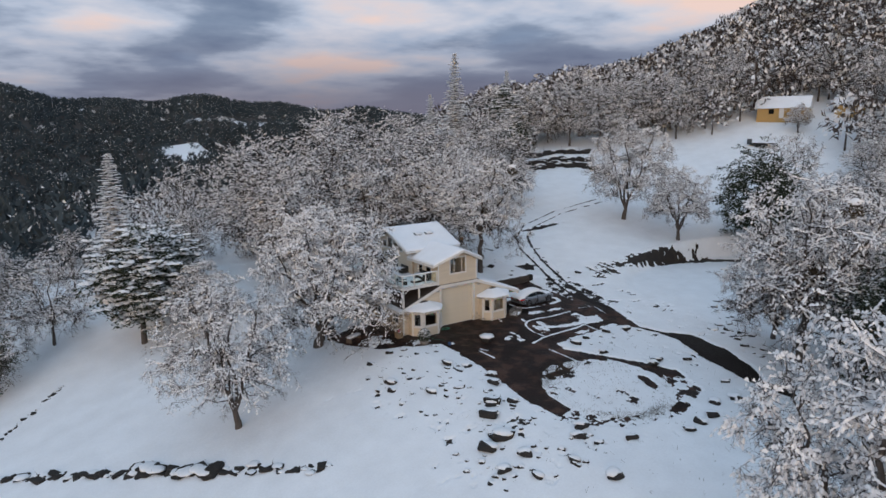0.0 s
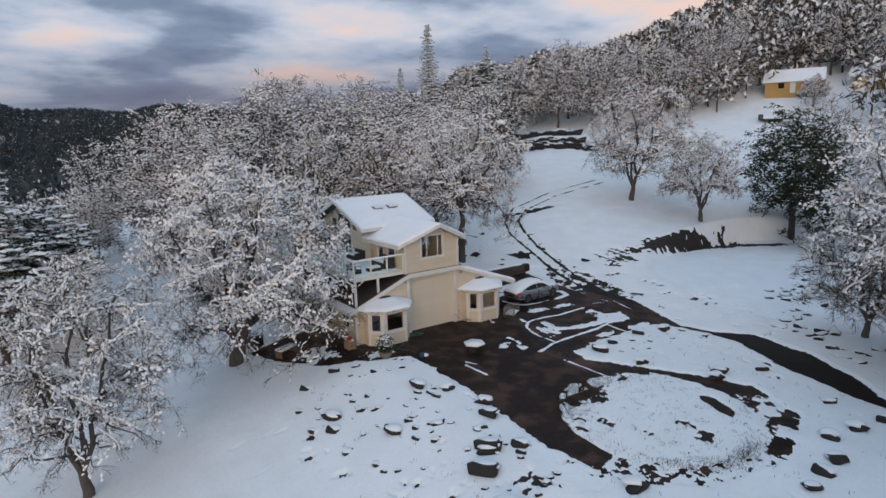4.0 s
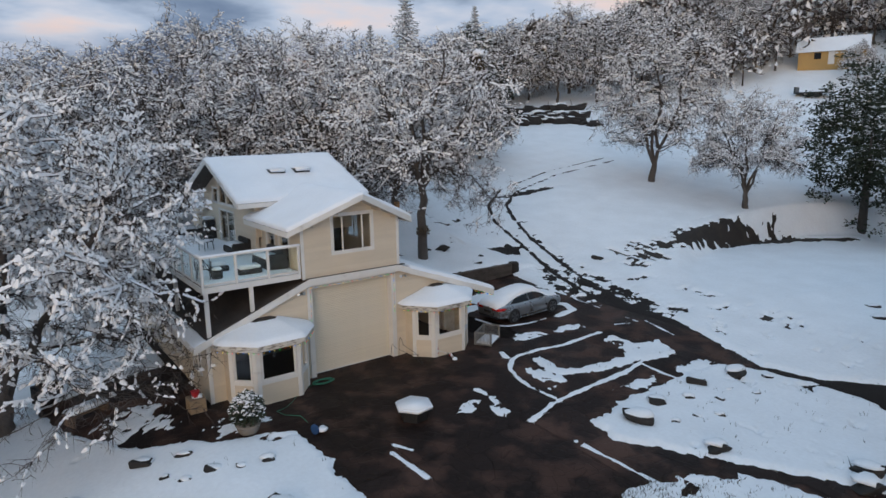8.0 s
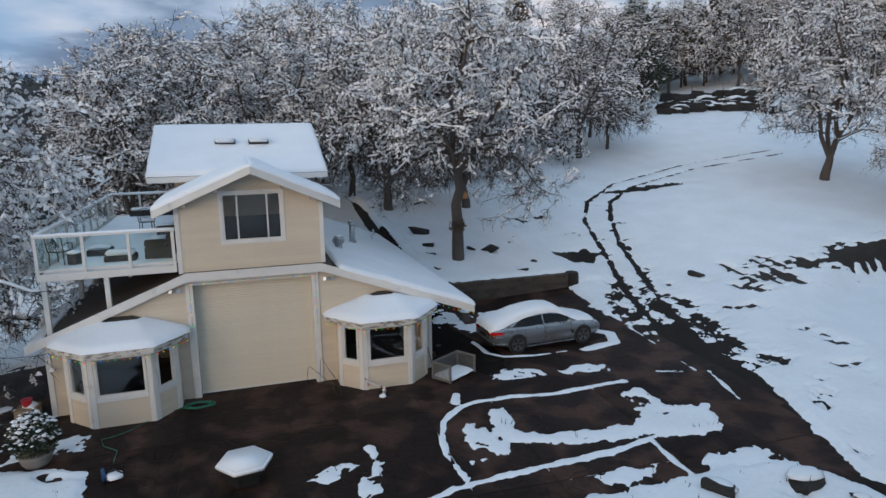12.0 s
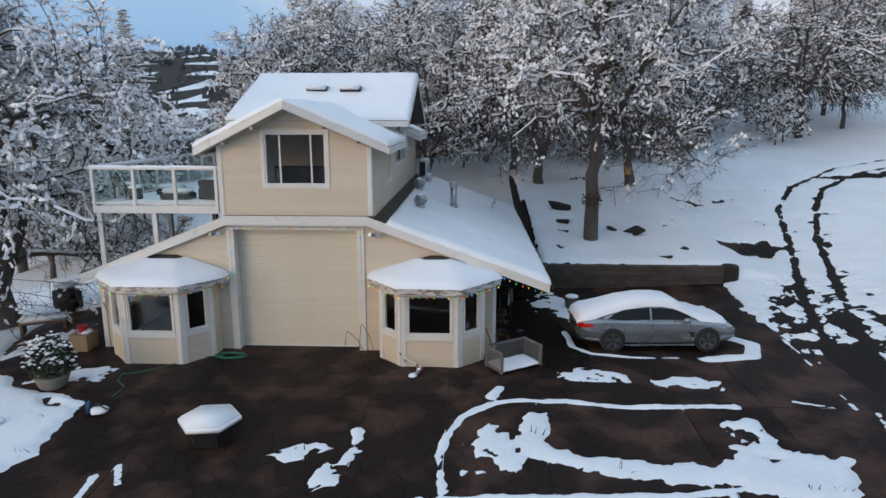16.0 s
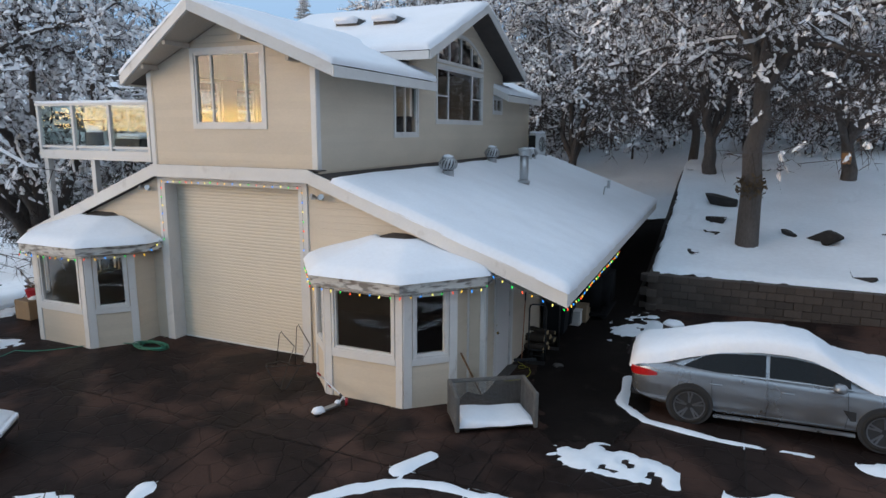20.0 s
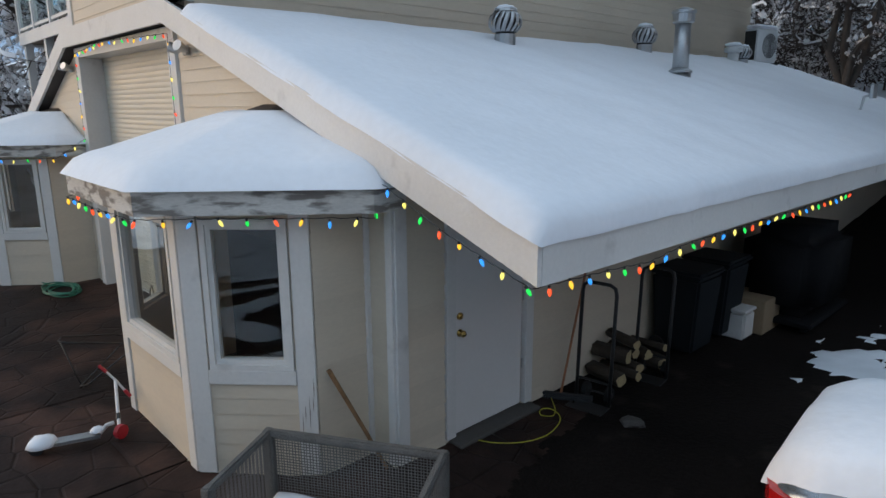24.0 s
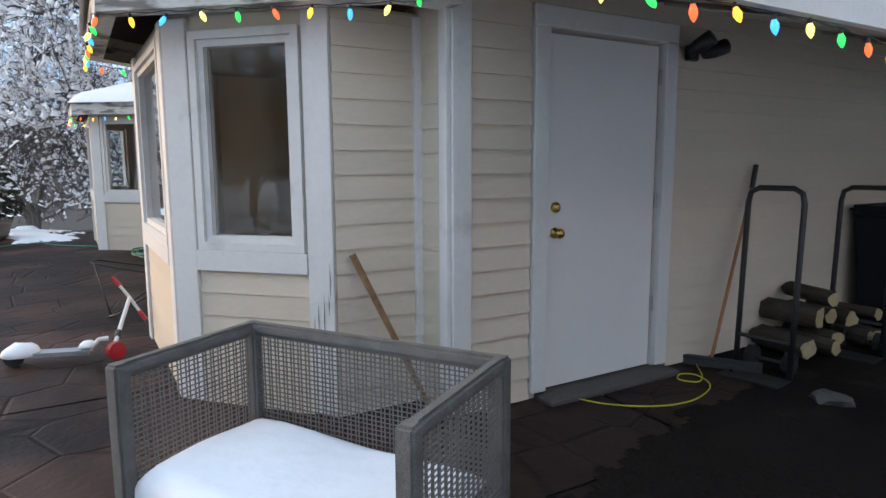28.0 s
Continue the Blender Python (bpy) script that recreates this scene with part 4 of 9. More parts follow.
def roof_up(x):
    return RIDGE - RS * abs(x - 1.92)


uf = Face((UX0, FY + 0.02), (1, 0), [(0, roof_up(UX0)), (1.92 - UX0, RIDGE), (UX1 - UX0, roof_up(UX1))], 4.03)
WX0, WX1, WZ0, WZ1 = 1.05 - UX0, 2.81 - UX0, 4.95, 6.42
uf.holes = [(WX0, WX1, WZ0, WZ1)]
upper_front = uf.core("wall", house, SIDING)
uf.boards(upper_front, SIDING, step=0.15, z_from=4.05, u_from=0.1, u_to=UX1 - UX0 - 0.1)
uf.window(house, WX0, WX1, WZ0, WZ1, bars=(WX0 + 0.44, WX1 - 0.42), trim=0.10, label="wide three-light window with a white frame")
for a, b in ((-0.02, 0.11), (UX1 - UX0 - 0.11, UX1 - UX0 + 0.02)):
    uf.strip("corner_post", house, TRIM, a, b, 4.03, roof_up(UX0) - 0.02, 0.03)
us = Face((UX1, FY + 0.02), (0, 1), [(0, roof_up(UX1)), (UY1 - FY, roof_up(UX1))], 3.7)
oy = -(FY + 0.02)
us.holes = [(3.05 + oy, 4.25 + oy, 4.76, 5.95), (5.55 + oy, 9.15 + oy, 5.12, 6.2), (10.35 + oy, 11.2 + oy, 5.5, 5.95)]
upper_side = us.core("wall", house, SIDING)
us.boards(upper_side, SIDING, step=0.15, z_from=4.0, u_from=0.1)
us.window(house, 3.05 + oy, 4.25 + oy, 4.76, 5.95, bars=(3.62 + oy,))
us.window(house, 5.55 + oy, 9.15 + oy, 5.12, 6.58, bars=(6.4 + oy, 8.3 + oy), cross=((5.6 + oy, 6.37 + oy, 5.82), (8.33 + oy, 9.1 + oy, 5.82)), label="tall three-part window with a white frame")
us.window(house, 10.35 + oy, 11.2 + oy, 5.5, 5.95, bars=(10.77 + oy,))
us.strip("corner_post", house, TRIM, 0.0, 0.1, 4.03, roof_up(UX1) - 0.02, 0.03)
uw = Face((UX0, UY1), (0, -1), [(0, roof_up(UX0)), (UY1 - FY, roof_up(UX0))], 4.03)
uw.holes = [(UY1 - 1.9, UY1 - 0.9, 4.35, 6.0), (UY1 - 3.2, UY1 - 2.4, 4.9, 5.9), (UY1 - 8.8, UY1 - 5.6, 4.35, 6.0)]
upper_west = uw.core("wall", house, SIDING)
uw.boards(upper_west, SIDING, step=0.15, z_from=4.1)
for a, b, c, d in list(uw.holes):
    uw.window(house, a, b, c, d, bars=() if b - a < 1.1 else (a + (b - a) / 3, a + (b - a) * 2 / 3))
ub = Face((UX1, UY1), (-1, 0), [(0, roof_up(UX1)), (UX1 - 1.92, RIDGE), (UX1 - UX0, roof_up(UX0))], 4.03)
ub.core("wall", house, SIDING)
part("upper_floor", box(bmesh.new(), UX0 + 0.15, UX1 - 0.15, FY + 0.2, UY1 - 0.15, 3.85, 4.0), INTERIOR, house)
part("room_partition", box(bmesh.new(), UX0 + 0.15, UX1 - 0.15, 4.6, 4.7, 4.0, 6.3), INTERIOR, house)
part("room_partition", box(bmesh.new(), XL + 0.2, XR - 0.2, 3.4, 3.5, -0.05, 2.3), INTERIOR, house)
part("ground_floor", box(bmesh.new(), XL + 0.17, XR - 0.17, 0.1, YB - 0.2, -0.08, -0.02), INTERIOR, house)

def slope(front_mid, front_eave, back, sx0, lo, hi):
    """One side of the gable roof between two heights over its plane; its front edge may run aslant."""
    bm = bmesh.new()
    ze = roof_up(sx0)
    hexa(bm, [(1.92, front_mid, RIDGE + lo), (sx0, front_eave, ze + lo), (sx0, back, ze + lo), (1.92, back, RIDGE + lo), (1.92, front_mid, RIDGE + hi), (sx0, front_eave, ze + hi), (sx0, back, ze + hi), (1.92, back, RIDGE + hi)])
    return bm


PROW, EAVE_Y = -1.30, -0.50                   # the ridge juts further out than the eaves
for sx0, y_mid, y_eave, y_back in ((EAVE_L, PROW, EAVE_Y, 4.3), (EAVE_L, 10.6, 10.6, 13.2), (EAVE_R, PROW, EAVE_Y, 4.3), (EAVE_R, 10.3, 10.3, 14.6)):
    ze = roof_up(sx0)
    part("roof", slope(y_mid + 0.04, y_eave + 0.04, y_back, sx0, 0.02, 0.18), SHINGLE, house)
    part("fascia", slope(y_mid - 0.005, y_eave - 0.005, y_mid + 0.036, sx0, 0.0, 0.23) if y_mid == y_eave else finish(hexa_of([(1.92, y_mid - 0.005, RIDGE), (sx0, y_eave - 0.005, ze), (sx0, y_eave + 0.036, ze), (1.92, y_mid + 0.036, RIDGE), (1.92, y_mid - 0.005, RIDGE + 0.23), (sx0, y_eave - 0.005, ze + 0.23), (sx0, y_eave + 0.036, ze + 0.23), (1.92, y_mid + 0.036, RIDGE + 0.23)])), TRIM, house)
    s = 1 if sx0 > 0 else -1
    part("fascia", box(bmesh.new(), min(sx0, sx0 + s * 0.04), max(sx0, sx0 + s * 0.04), y_eave, y_back, ze - 0.02, ze + 0.19), TRIM, house)
    pillow("roof_snow", [(sx0 + s * 0.045, y_eave - 0.012, ze + 0.225), (sx0 + s * 0.045, y_back, ze + 0.225), (1.92 - s * 0.03, y_back, RIDGE + 0.235), (1.92 - s * 0.03, y_mid - 0.012, RIDGE + 0.235)], 0.13, SNOW_ROOF, "thick snow on the upper gable roof", lip=0.015, nu=50, nv=22, rough=0.02, seed=2)
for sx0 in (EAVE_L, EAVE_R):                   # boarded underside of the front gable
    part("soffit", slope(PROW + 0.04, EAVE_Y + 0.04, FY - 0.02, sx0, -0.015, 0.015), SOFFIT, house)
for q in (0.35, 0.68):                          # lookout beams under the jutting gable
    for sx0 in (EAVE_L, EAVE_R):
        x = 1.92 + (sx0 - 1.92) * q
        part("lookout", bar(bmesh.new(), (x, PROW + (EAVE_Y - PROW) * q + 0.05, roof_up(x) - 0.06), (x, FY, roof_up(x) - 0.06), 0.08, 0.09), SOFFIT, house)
# strip of bare shingle and flashing between the storeys
part("flashing", box(bmesh.new(), -0.2, 4.3, RY0 + 0.05, FY + 0.02, ROOF_PEAK + 0.24, ROOF_PEAK + 0.262), SHINGLE, house)

# cross block with its own gables
CX0, CX1, CY0, CYR, CY1, CZ, CS = -1.45, 4.86, 3.48, 7.6, 11.7, 8.31, 0.42


def roof_cross(y):
    return CZ - CS * abs(y - CYR)


for y0 in (CY0, CY1):
    ze = roof_cross(y0)
    bm = bmesh.new()
    prism(bm, [(0, CYR, CZ), (0, y0, ze), (0, y0, ze + 0.16), (0, CYR, CZ + 0.16)], (CX0 + 0.04, 0, 0), (CX1 - 0.04, 0, 0))
    part("roof", bm, SHINGLE, house)
    for xa, xb in ((CX0, CX0 + 0.036), (CX1 - 0.036, CX1)):
        bm = bmesh.new()
        prism(bm, [(0, CYR, CZ - 0.03), (0, y0, ze - 0.03), (0, y0, ze + 0.2), (0, CYR, CZ + 0.2)], (xa, 0, 0), (xb, 0, 0))
        part("fascia", bm, TRIM, house)
    s = -1 if y0 < CYR else 1
    part("fascia", box(bmesh.new(), CX0 + 0.04, CX1 - 0.04, min(y0, y0 + s * 0.04), max(y0, y0 + s * 0.04), ze - 0.03, ze + 0.17), TRIM, house)
    pillow("roof_snow", [(CX0 - 0.01, y0 + s * 0.045, ze + 0.20), (CX1 + 0.01, y0 + s * 0.045, ze + 0.20), (CX1 + 0.01, CYR - s * 0.03, CZ + 0.205), (CX0 - 0.01, CYR - s * 0.03, CZ + 0.205)], 0.13, SNOW_ROOF, "thick snow on the cross gable roof", lip=0.015, nu=40, nv=24, rough=0.02, seed=5)
cw = Face((UX1 + 0.002, CY0 + 0.45), (0, 1), [(0, roof_cross(CY0 + 0.45)), (CYR - CY0 - 0.45, CZ), (CY1 - CY0 - 0.9, roof_cross(CY1 - 0.45))], 6.0)
AY, A0, A1, AB = CY0 + 0.45, 5.6, 9.1, 6.80                      # arched light over the tall window


def arch(y):
    return 7.55 - 0.17 * (y - 7.35) ** 2


cw.holes = [(5.55 - AY, 9.15 - AY, 5.9, 6.58)]
for i in range(10):
    ya, yb = A0 + (A1 - A0) * i / 10, A0 + (A1 - A0) * (i + 1) / 10
    cw.holes.append((ya - AY, yb - AY, AB, min(arch(ya), arch(yb)) - 0.01))
cross_gable = cw.core("wall", house, SIDING)
cw.boards(cross_gable, SIDING, step=0.15, z_from=6.05, skip=[(5.46 - AY, 9.24 - AY, 5, 6.67)])


def arch_ring(y0, y1, grow, out, deep):
    """A closed frame: level foot, curved head."""
    bm = bmesh.new()
    n = 16
    pts = [(y0, AB)] + [(y0 + (y1 - y0) * i / n, arch(y0 + (y1 - y0) * i / n)) for i in range(n + 1)] + [(y1, AB)]
    mid = ((y0 + y1) / 2, 7.1)
    loops = []
    for q, o in ((0, -deep), (0, out), (grow, out), (grow, -deep)):
        loops.append([bm.verts.new(cw.p(y - AY + (q if y > mid[0] else -q) * (1 if abs(y - y0) < 0.01 or abs(y - y1) < 0.01 else 0), z + (-q if z <= AB + 0.001 else q), o)) for y, z in pts])
    m = len(pts)
    for i in range(4):
        for j in range(m):
            bm.faces.new((loops[i][j], loops[i][(j + 1) % m], loops[(i + 1) % 4][(j + 1) % m], loops[(i + 1) % 4][j]))
    return bm


fan = part("window", arch_ring(A0 + 0.05, A1 - 0.05, 0.06, 0.02, 0.06), TRIM, house, "arched fan window in the gable with four lights")
part("window_trim", arch_ring(A0 - 0.02, A1 + 0.02, 0.09, 0.036, 0.0), TRIM, fan)
EDGES = (A0 + 0.05, 6.45, 7.35, 8.25, A1 - 0.05)
for c in EDGES[1:-1]:
    cw.strip("mullion", fan, TRIM, c - AY - 0.03, c - AY + 0.03, AB, arch(c), 0.01, 0.05)
for a, b in zip(EDGES, EDGES[1:]):
    ys = [a + (b - a) * i / 6 for i in range(7)]
    bm = bmesh.new()
    prism(bm, [cw.p(a - AY, AB)] + [cw.p(y - AY, arch(y)) for y in ys] + [cw.p(b - AY, AB)], cw.n * -0.034, cw.n * -0.028)
    part("pane", bm, GLASS, fan).visible_shadow = False
cl = Face((UX0 - 0.25, CY1 - 0.45), (0, -1), [(0, roof_cross(CY1 - 0.45)), (CY1 - 0.45 - CYR, CZ), (CY1 - CY0 - 0.9, roof_cross(CY0 + 0.45))], 4.3)
cl.holes = [(1.5, 2.3, 6.3, 7.0), (2.5, 3.5, 6.3, 7.4), (3.6, 4.6, 6.3, 7.4), (4.8, 5.6, 6.3, 7.0), (2.4, 4.6, 4.4, 6.0)]
cross_west = cl.core("wall", house, SIDING)
cl.boards(cross_west, SIDING, step=0.15, z_from=4.35)
for q in list(cl.holes):
    cl.window(house, *q, trim=0.06, bars=((q[0] + q[1]) / 2,) if q[2] < 5 else ())
for y0, way in ((CY0 + 0.45, 1), (CY1 - 0.45, -1)):
    part("wall", box(bmesh.new(), UX0 - 0.25, UX1, y0 - 0.07, y0 + 0.07, 5.2, roof_cross(y0) + 0.02), SIDING, house)
for x in (1.25, 2.5):                           # skylights poking out of the snow
    s = thing("skylight", (x, 6.05, roof_cross(6.05) + 0.16), "dark flat skylight half buried in roof snow", "skylight", "skylights")
    bm = bmesh.new()
    box(bm, -0.38, 0.38, -0.5, 0.55, -0.05, 0.17)
    part("curb", bm, BLACK_METAL, s)
    part("snow_cap", rbox(-0.36, 0.36, -0.7, 0.38, 0.05, 0.22, 0.04, 2), SNOW_ROOF, s, smooth=True)


# ---- bay windows ----
def bay(plan, roof_out, z_eave, z_top, apex0, apex1, centre):
    b = thing("bay_window", (0, 0, 0), "cream panelled bay window with snow on its small hipped roof", "bay window", "bay windows")
    for (ax, ay), (bx, by) in zip(plan, plan[1:]):
        ln = math.hypot(bx - ax, by - ay)
        w = Face((ax, ay), (bx - ax, by - ay), [(0, 2.16), (ln, 2.16)])
        slanted = abs(bx - ax) > 0.3
        if slanted:
            m = 0.20 if ln > 1.2 else 0.215
            w.holes = [(m, ln - m, 0.91, 2.03)]
        wall = w.core("bay_wall", b, SIDING, 0.10)
        if slanted:
            w.window(b, m, ln - m, 0.91, 2.03, trim=0.045, sash=0.038)
            w.strip("sill_board", b, TRIM, m - 0.06, ln - m + 0.06, 0.745, 0.863, 0.036)
            w.boards(wall, SIDING, proud=0.013, z_from=-0.06, skip=[(-1, m - 0.07, -1, 9), (ln - m + 0.07, 99, -1, 9), (-1, 99, 0.745, 9)])
            if centre > 3 and bx > 7:                    # flaking paint on the corner board
                for cu, cz, ch in ((0.03, 0.30, 0.22), (0.055, 0.42, 0.16), (0.09, 0.36, 0.30), (0.12, 0.52, 0.12), (0.13, 0.62, 0.2)):
                    crack = bmesh.new()
                    prism(crack, [w.p(ln - m + 0.062 + cu, cz, 0.0315), w.p(ln - m + 0.066 + cu, cz + ch * 0.5, 0.0315), w.p(ln - m + 0.063 + cu, cz + ch, 0.0315), w.p(ln - m + 0.060 + cu, cz + ch * 0.5, 0.0315)], (0, 0, 0), w.n * 0.001)
                    part("paint_crack", crack, WALNUT, b, "dark crack in flaking paint")
            for q in ((0.0, m - 0.062), (ln - m + 0.062, ln)):
                w.strip("corner_board", b, TRIM, *q, -0.04, 2.15, 0.03)
        else:
            w.boards(wall, SIDING, proud=0.016, z_from=-0.06)
    # eaves and hipped roof
    n = len(roof_out)
    bm = bmesh.new()
    lo = [bm.verts.new((x, y, z_eave)) for x, y in roof_out]
    hi = [bm.verts.new((x, y, z_eave + 0.20)) for x, y in roof_out]
    for i in range(n - 1):
        bm.faces.new((lo[i], lo[i + 1], hi[i + 1], hi[i]))
    inner = [bm.verts.new((centre + (x - centre) * 0.9, y + 0.1 if y < -0.8 else y, z_eave)) for x, y in roof_out]
    for i in range(n - 1):
        bm.faces.new((lo[i], inner[i], inner[i + 1], lo[i + 1]))
    part("bay_fascia", bm, WORN_TRIM, b, "weathered white fascia with flaking paint")
    bm = bmesh.new()
    rim = [bm.verts.new((x, y, z_eave + 0.20)) for x, y in roof_out]
    a0, a1 = bm.verts.new((apex0, FY + 0.01, z_top)), bm.verts.new((apex1, FY + 0.01, z_top))
    for i in range(n - 1):
        if i < n // 2 - 1:
            bm.faces.new((rim[i], rim[i + 1], a0))
        elif i == n // 2 - 1:
            bm.faces.new((rim[i], rim[i + 1], a1, a0))
        else:
            bm.faces.new((rim[i], rim[i + 1], a1))
    part("bay_roof", bm, SHINGLE, b)
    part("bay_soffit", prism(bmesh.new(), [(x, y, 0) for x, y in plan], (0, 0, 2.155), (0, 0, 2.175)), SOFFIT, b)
    # snow: rings from the rim up to a bare strip below the ridge
    verts, faces, R, K = [], [], 14, 8
    rim_pts = []
    for (ax, ay), (bx, by) in zip(roof_out, roof_out[1:]):
        for j in range(K):
            rim_pts.append((ax + (bx - ax) * j / K, ay + (by - ay) * j / K))
    rim_pts.append(roof_out[-1])
    for r in range(R + 1):
        t = r / R
        for i, (x, y) in enumerate(rim_pts):
            s = i / (len(rim_pts) - 1)
            ax_ = apex0 + (apex1 - apex0) * min(1, max(0, (s - 0.4) / 0.2))
            q = t * 0.86
            px_, py_, pz_ = x + (ax_ - x) * q, y + (FY - y) * q, z_eave + 0.20 + (z_top - z_eave - 0.20) * q
            k_ = math.sqrt(max(0, 1 - (1 - min(1, t * 5.5)) ** 2)) * math.sqrt(max(0.0, min(1, (1 - t) * 12)))
            k_ *= min(1, s * 14 + 0.1) ** 0.5 * min(1, (1 - s) * 14 + 0.1) ** 0.5
            n_ = noise.noise(Vector((px_, py_, 0)) * 2.3) * 0.03
            out = 0.05 * (1 - min(1, t * 5))
            dx, dy = x - ax_, y - FY
            dl = math.hypot(dx, dy) + 1e-6
            verts.append((px_ + dx / dl * out, py_ + dy / dl * out, pz_ + (0.105 - 0.045 * t + n_ * 0.6) * k_ - 0.02 * (1 - k_)))
    w_ = len(rim_pts)
    for r in range(R):
        for i in range(w_ - 1):
            faces.append((r * w_ + i, r * w_ + i + 1, (r + 1) * w_ + i + 1, (r + 1) * w_ + i))
    tagged(raw("bay_roof_snow", verts, faces, SNOW_ROOF, smooth=True), "rounded snow cap on a bay window roof", "snow", kind="stuff")
    return b


bay([(4.35, FY), (4.35, -0.84), (5.03, -1.53), (6.63, -1.53), (7.36, -0.83), (7.36, FY)], [(3.98, FY), (4.02, -0.68), (4.96, -1.85), (6.74, -1.87), (7.84, -0.58), (7.84, FY)], 2.14, 2.92, 5.80, 6.10, 5.85)
bay([(-3.58, FY), (-3.58, -0.86), (-2.84, -1.62), (-1.18, -1.62), (-0.54, -0.84), (-0.54, FY)], [(-4.0, FY), (-3.94, -0.84), (-2.86, -1.90), (-1.06, -1.88), (-0.22, -0.78), (-0.20, FY)], 2.13, 2.88, -2.35, -1.75, -2.08)


# ---- trees ----
def grow_tree(seed, height, trunk_r, crown, base=0.30, tips=260, twigs=13, lumps=11, lean=(0.0, 0.0), hang=0.25, fine=1.0, stems=4, spread=1.0, pad=1.0, forks=0.0):
    """A bare broadleaf laden with snow. Boughs fork towards points scattered through a dome. Returns vertices and faces of wood, fine twigs and snow."""
    rng = random.Random(seed)
    wood, twig, snow_ = ([], []), ([], []), ([], [])
    R = rng.uniform

    def rod(pts, r0, r1, sides):
        V, F = wood
        first, n = len(V), len(pts)
        ref = Vector((R(-0.5, 0.5), R(-0.5, 0.5), 0.1))
        for i, p in enumerate(pts):
            d = pts[min(i + 1, n - 1)] - pts[max(i - 1, 0)]
            d = d.normalized() if d.length > 1e-6 else Vector((0, 0, 1))
            s = ref - d * ref.dot(d)
            s = s.normalized() if s.length > 1e-5 else Vector((1, 0, 0))
            t = d.cross(s)
            r = r0 + (r1 - r0) * i / (n - 1)
            for k_ in range(sides):
                a = 2 * math.pi * k_ / sides
                V.append(p + s * (math.cos(a) * r) + t * (math.sin(a) * r))
        for i in range(n - 1):
            for k_ in range(sides):
                a, b = first + i * sides + k_, first + i * sides + (k_ + 1) % sides
                F.append((a, b, b + sides, a + sides))

    def lump(p, d, length, w, hgt):
        """A pad of snow lying along a twig."""
        V, F = snow_
        k_ = len(V)
        d = Vector((d.x, d.y, d.z * 0.6))
        d = d.normalized() * length * 0.5 if d.length > 1e-3 else Vector((length * 0.5, 0, 0))
        s = Vector((d.y, -d.x, R(-0.05, 0.05)))
        s = s.normalized() * w if s.length > 1e-4 else Vector((w, 0, 0))
        low = Vector((0, 0, hgt * 0.35))
        if fine > 1.5:
            V.extend((p - d, p + s * R(0.6, 1.2) - low, p + d * R(0.8, 1.2), p - s * R(0.6, 1.2) - low, p + d * R(-0.4, 0.4) + Vector((0, 0, hgt))))
            F.extend(((k_, k_ + 1, k_ + 4), (k_ + 1, k_ + 2, k_ + 4), (k_ + 2, k_ + 3, k_ + 4), (k_ + 3, k_, k_ + 4)))
            return
        for c, e_ in ((-1, 0.25), (-0.55, 0.95), (0.45, 1.0), (1.0, 0.3), (0.5, -0.9), (-0.5, -1.0)):
            V.append(p + d * c * R(0.85, 1.15) + s * e_ * R(0.75, 1.2) - low)
        V.append(p - d * R(0.1, 0.45) + Vector((0, 0, hgt * R(0.8, 1.1))))
        V.append(p + d * R(0.1, 0.45) + Vector((0, 0, hgt * R(0.8, 1.1))))
        F.extend(((k_, k_ + 1, k_ + 6), (k_ + 1, k_ + 2, k_ + 7, k_ + 6), (k_ + 2, k_ + 3, k_ + 7), (k_ + 3, k_ + 4, k_ + 7), (k_ + 4, k_ + 5, k_ + 6, k_ + 7), (k_ + 5, k_, k_ + 6)))

    def ridge(pts, r0, r1):
        """Snow lying along the top of a branch, broken where it stands steep."""
        V, F = snow_
        if fine < 1.5:                                             # finer steps, wandering a little
            pts = [pts[i].lerp(pts[i + 1], j / 4) + Vector((R(-1, 1), R(-1, 1), 0)) * (r0 * 0.18) for i in range(len(pts) - 1) for j in range(4)] + [pts[-1]]
        n, last = len(pts), None
        for i, p in enumerate(pts):
            d = pts[min(i + 1, n - 1)] - pts[max(i - 1, 0)]
            if d.length > 1e-6 and abs(d.normalized().z) > 0.8 or R(0, 1) < (0.09 if fine < 1.5 else 0.16):
                last = None
                continue
            s = Vector((d.y, -d.x, 0))
            s = s.normalized() if s.length > 1e-4 else Vector((1, 0, 0))
            r = r0 + (r1 - r0) * i / (n - 1)
            hgt = r * 0.5 + R(0.03, 0.10) * pad
            k_ = len(V)
            wide = (r * 0.8 + 0.020) * R(0.6, 1.1)
            V.extend((p + s * wide + Vector((0, 0, r * 0.55)), p + Vector((0, 0, r * 0.95 + hgt * 0.8)), p - s * wide + Vector((0, 0, r * 0.55))))
            if last is not None:
                F.extend(((last, last + 1, k_ + 1, k_), (last + 1, last + 2, k_ + 2, k_ + 1)))
            last = k_

    def bough(a, b, d0, n, bend, sag):
        """A crooked line from a to b that leaves along d0."""
        ln = (b - a).length
        c1, c2 = a + d0 * ln * 0.4, b + Vector((0, 0, sag * ln)) - (b - a) * 0.25
        pts = []
        for i in range(n + 1):
            u = i / n
            p = a * (1 - u) ** 3 + c1 * (3 * u * (1 - u) ** 2) + c2 * (3 * u * u * (1 - u)) + b * u ** 3
            if 0 < i < n:
                p = p + Vector((R(-1, 1), R(-1, 1), R(-1, 1))) * ln * bend
            pts.append(p)
        return pts

    mid = Vector((lean[0] * height, lean[1] * height, height * (base + (1 - base) * 0.36)))
    tall = height - mid.z

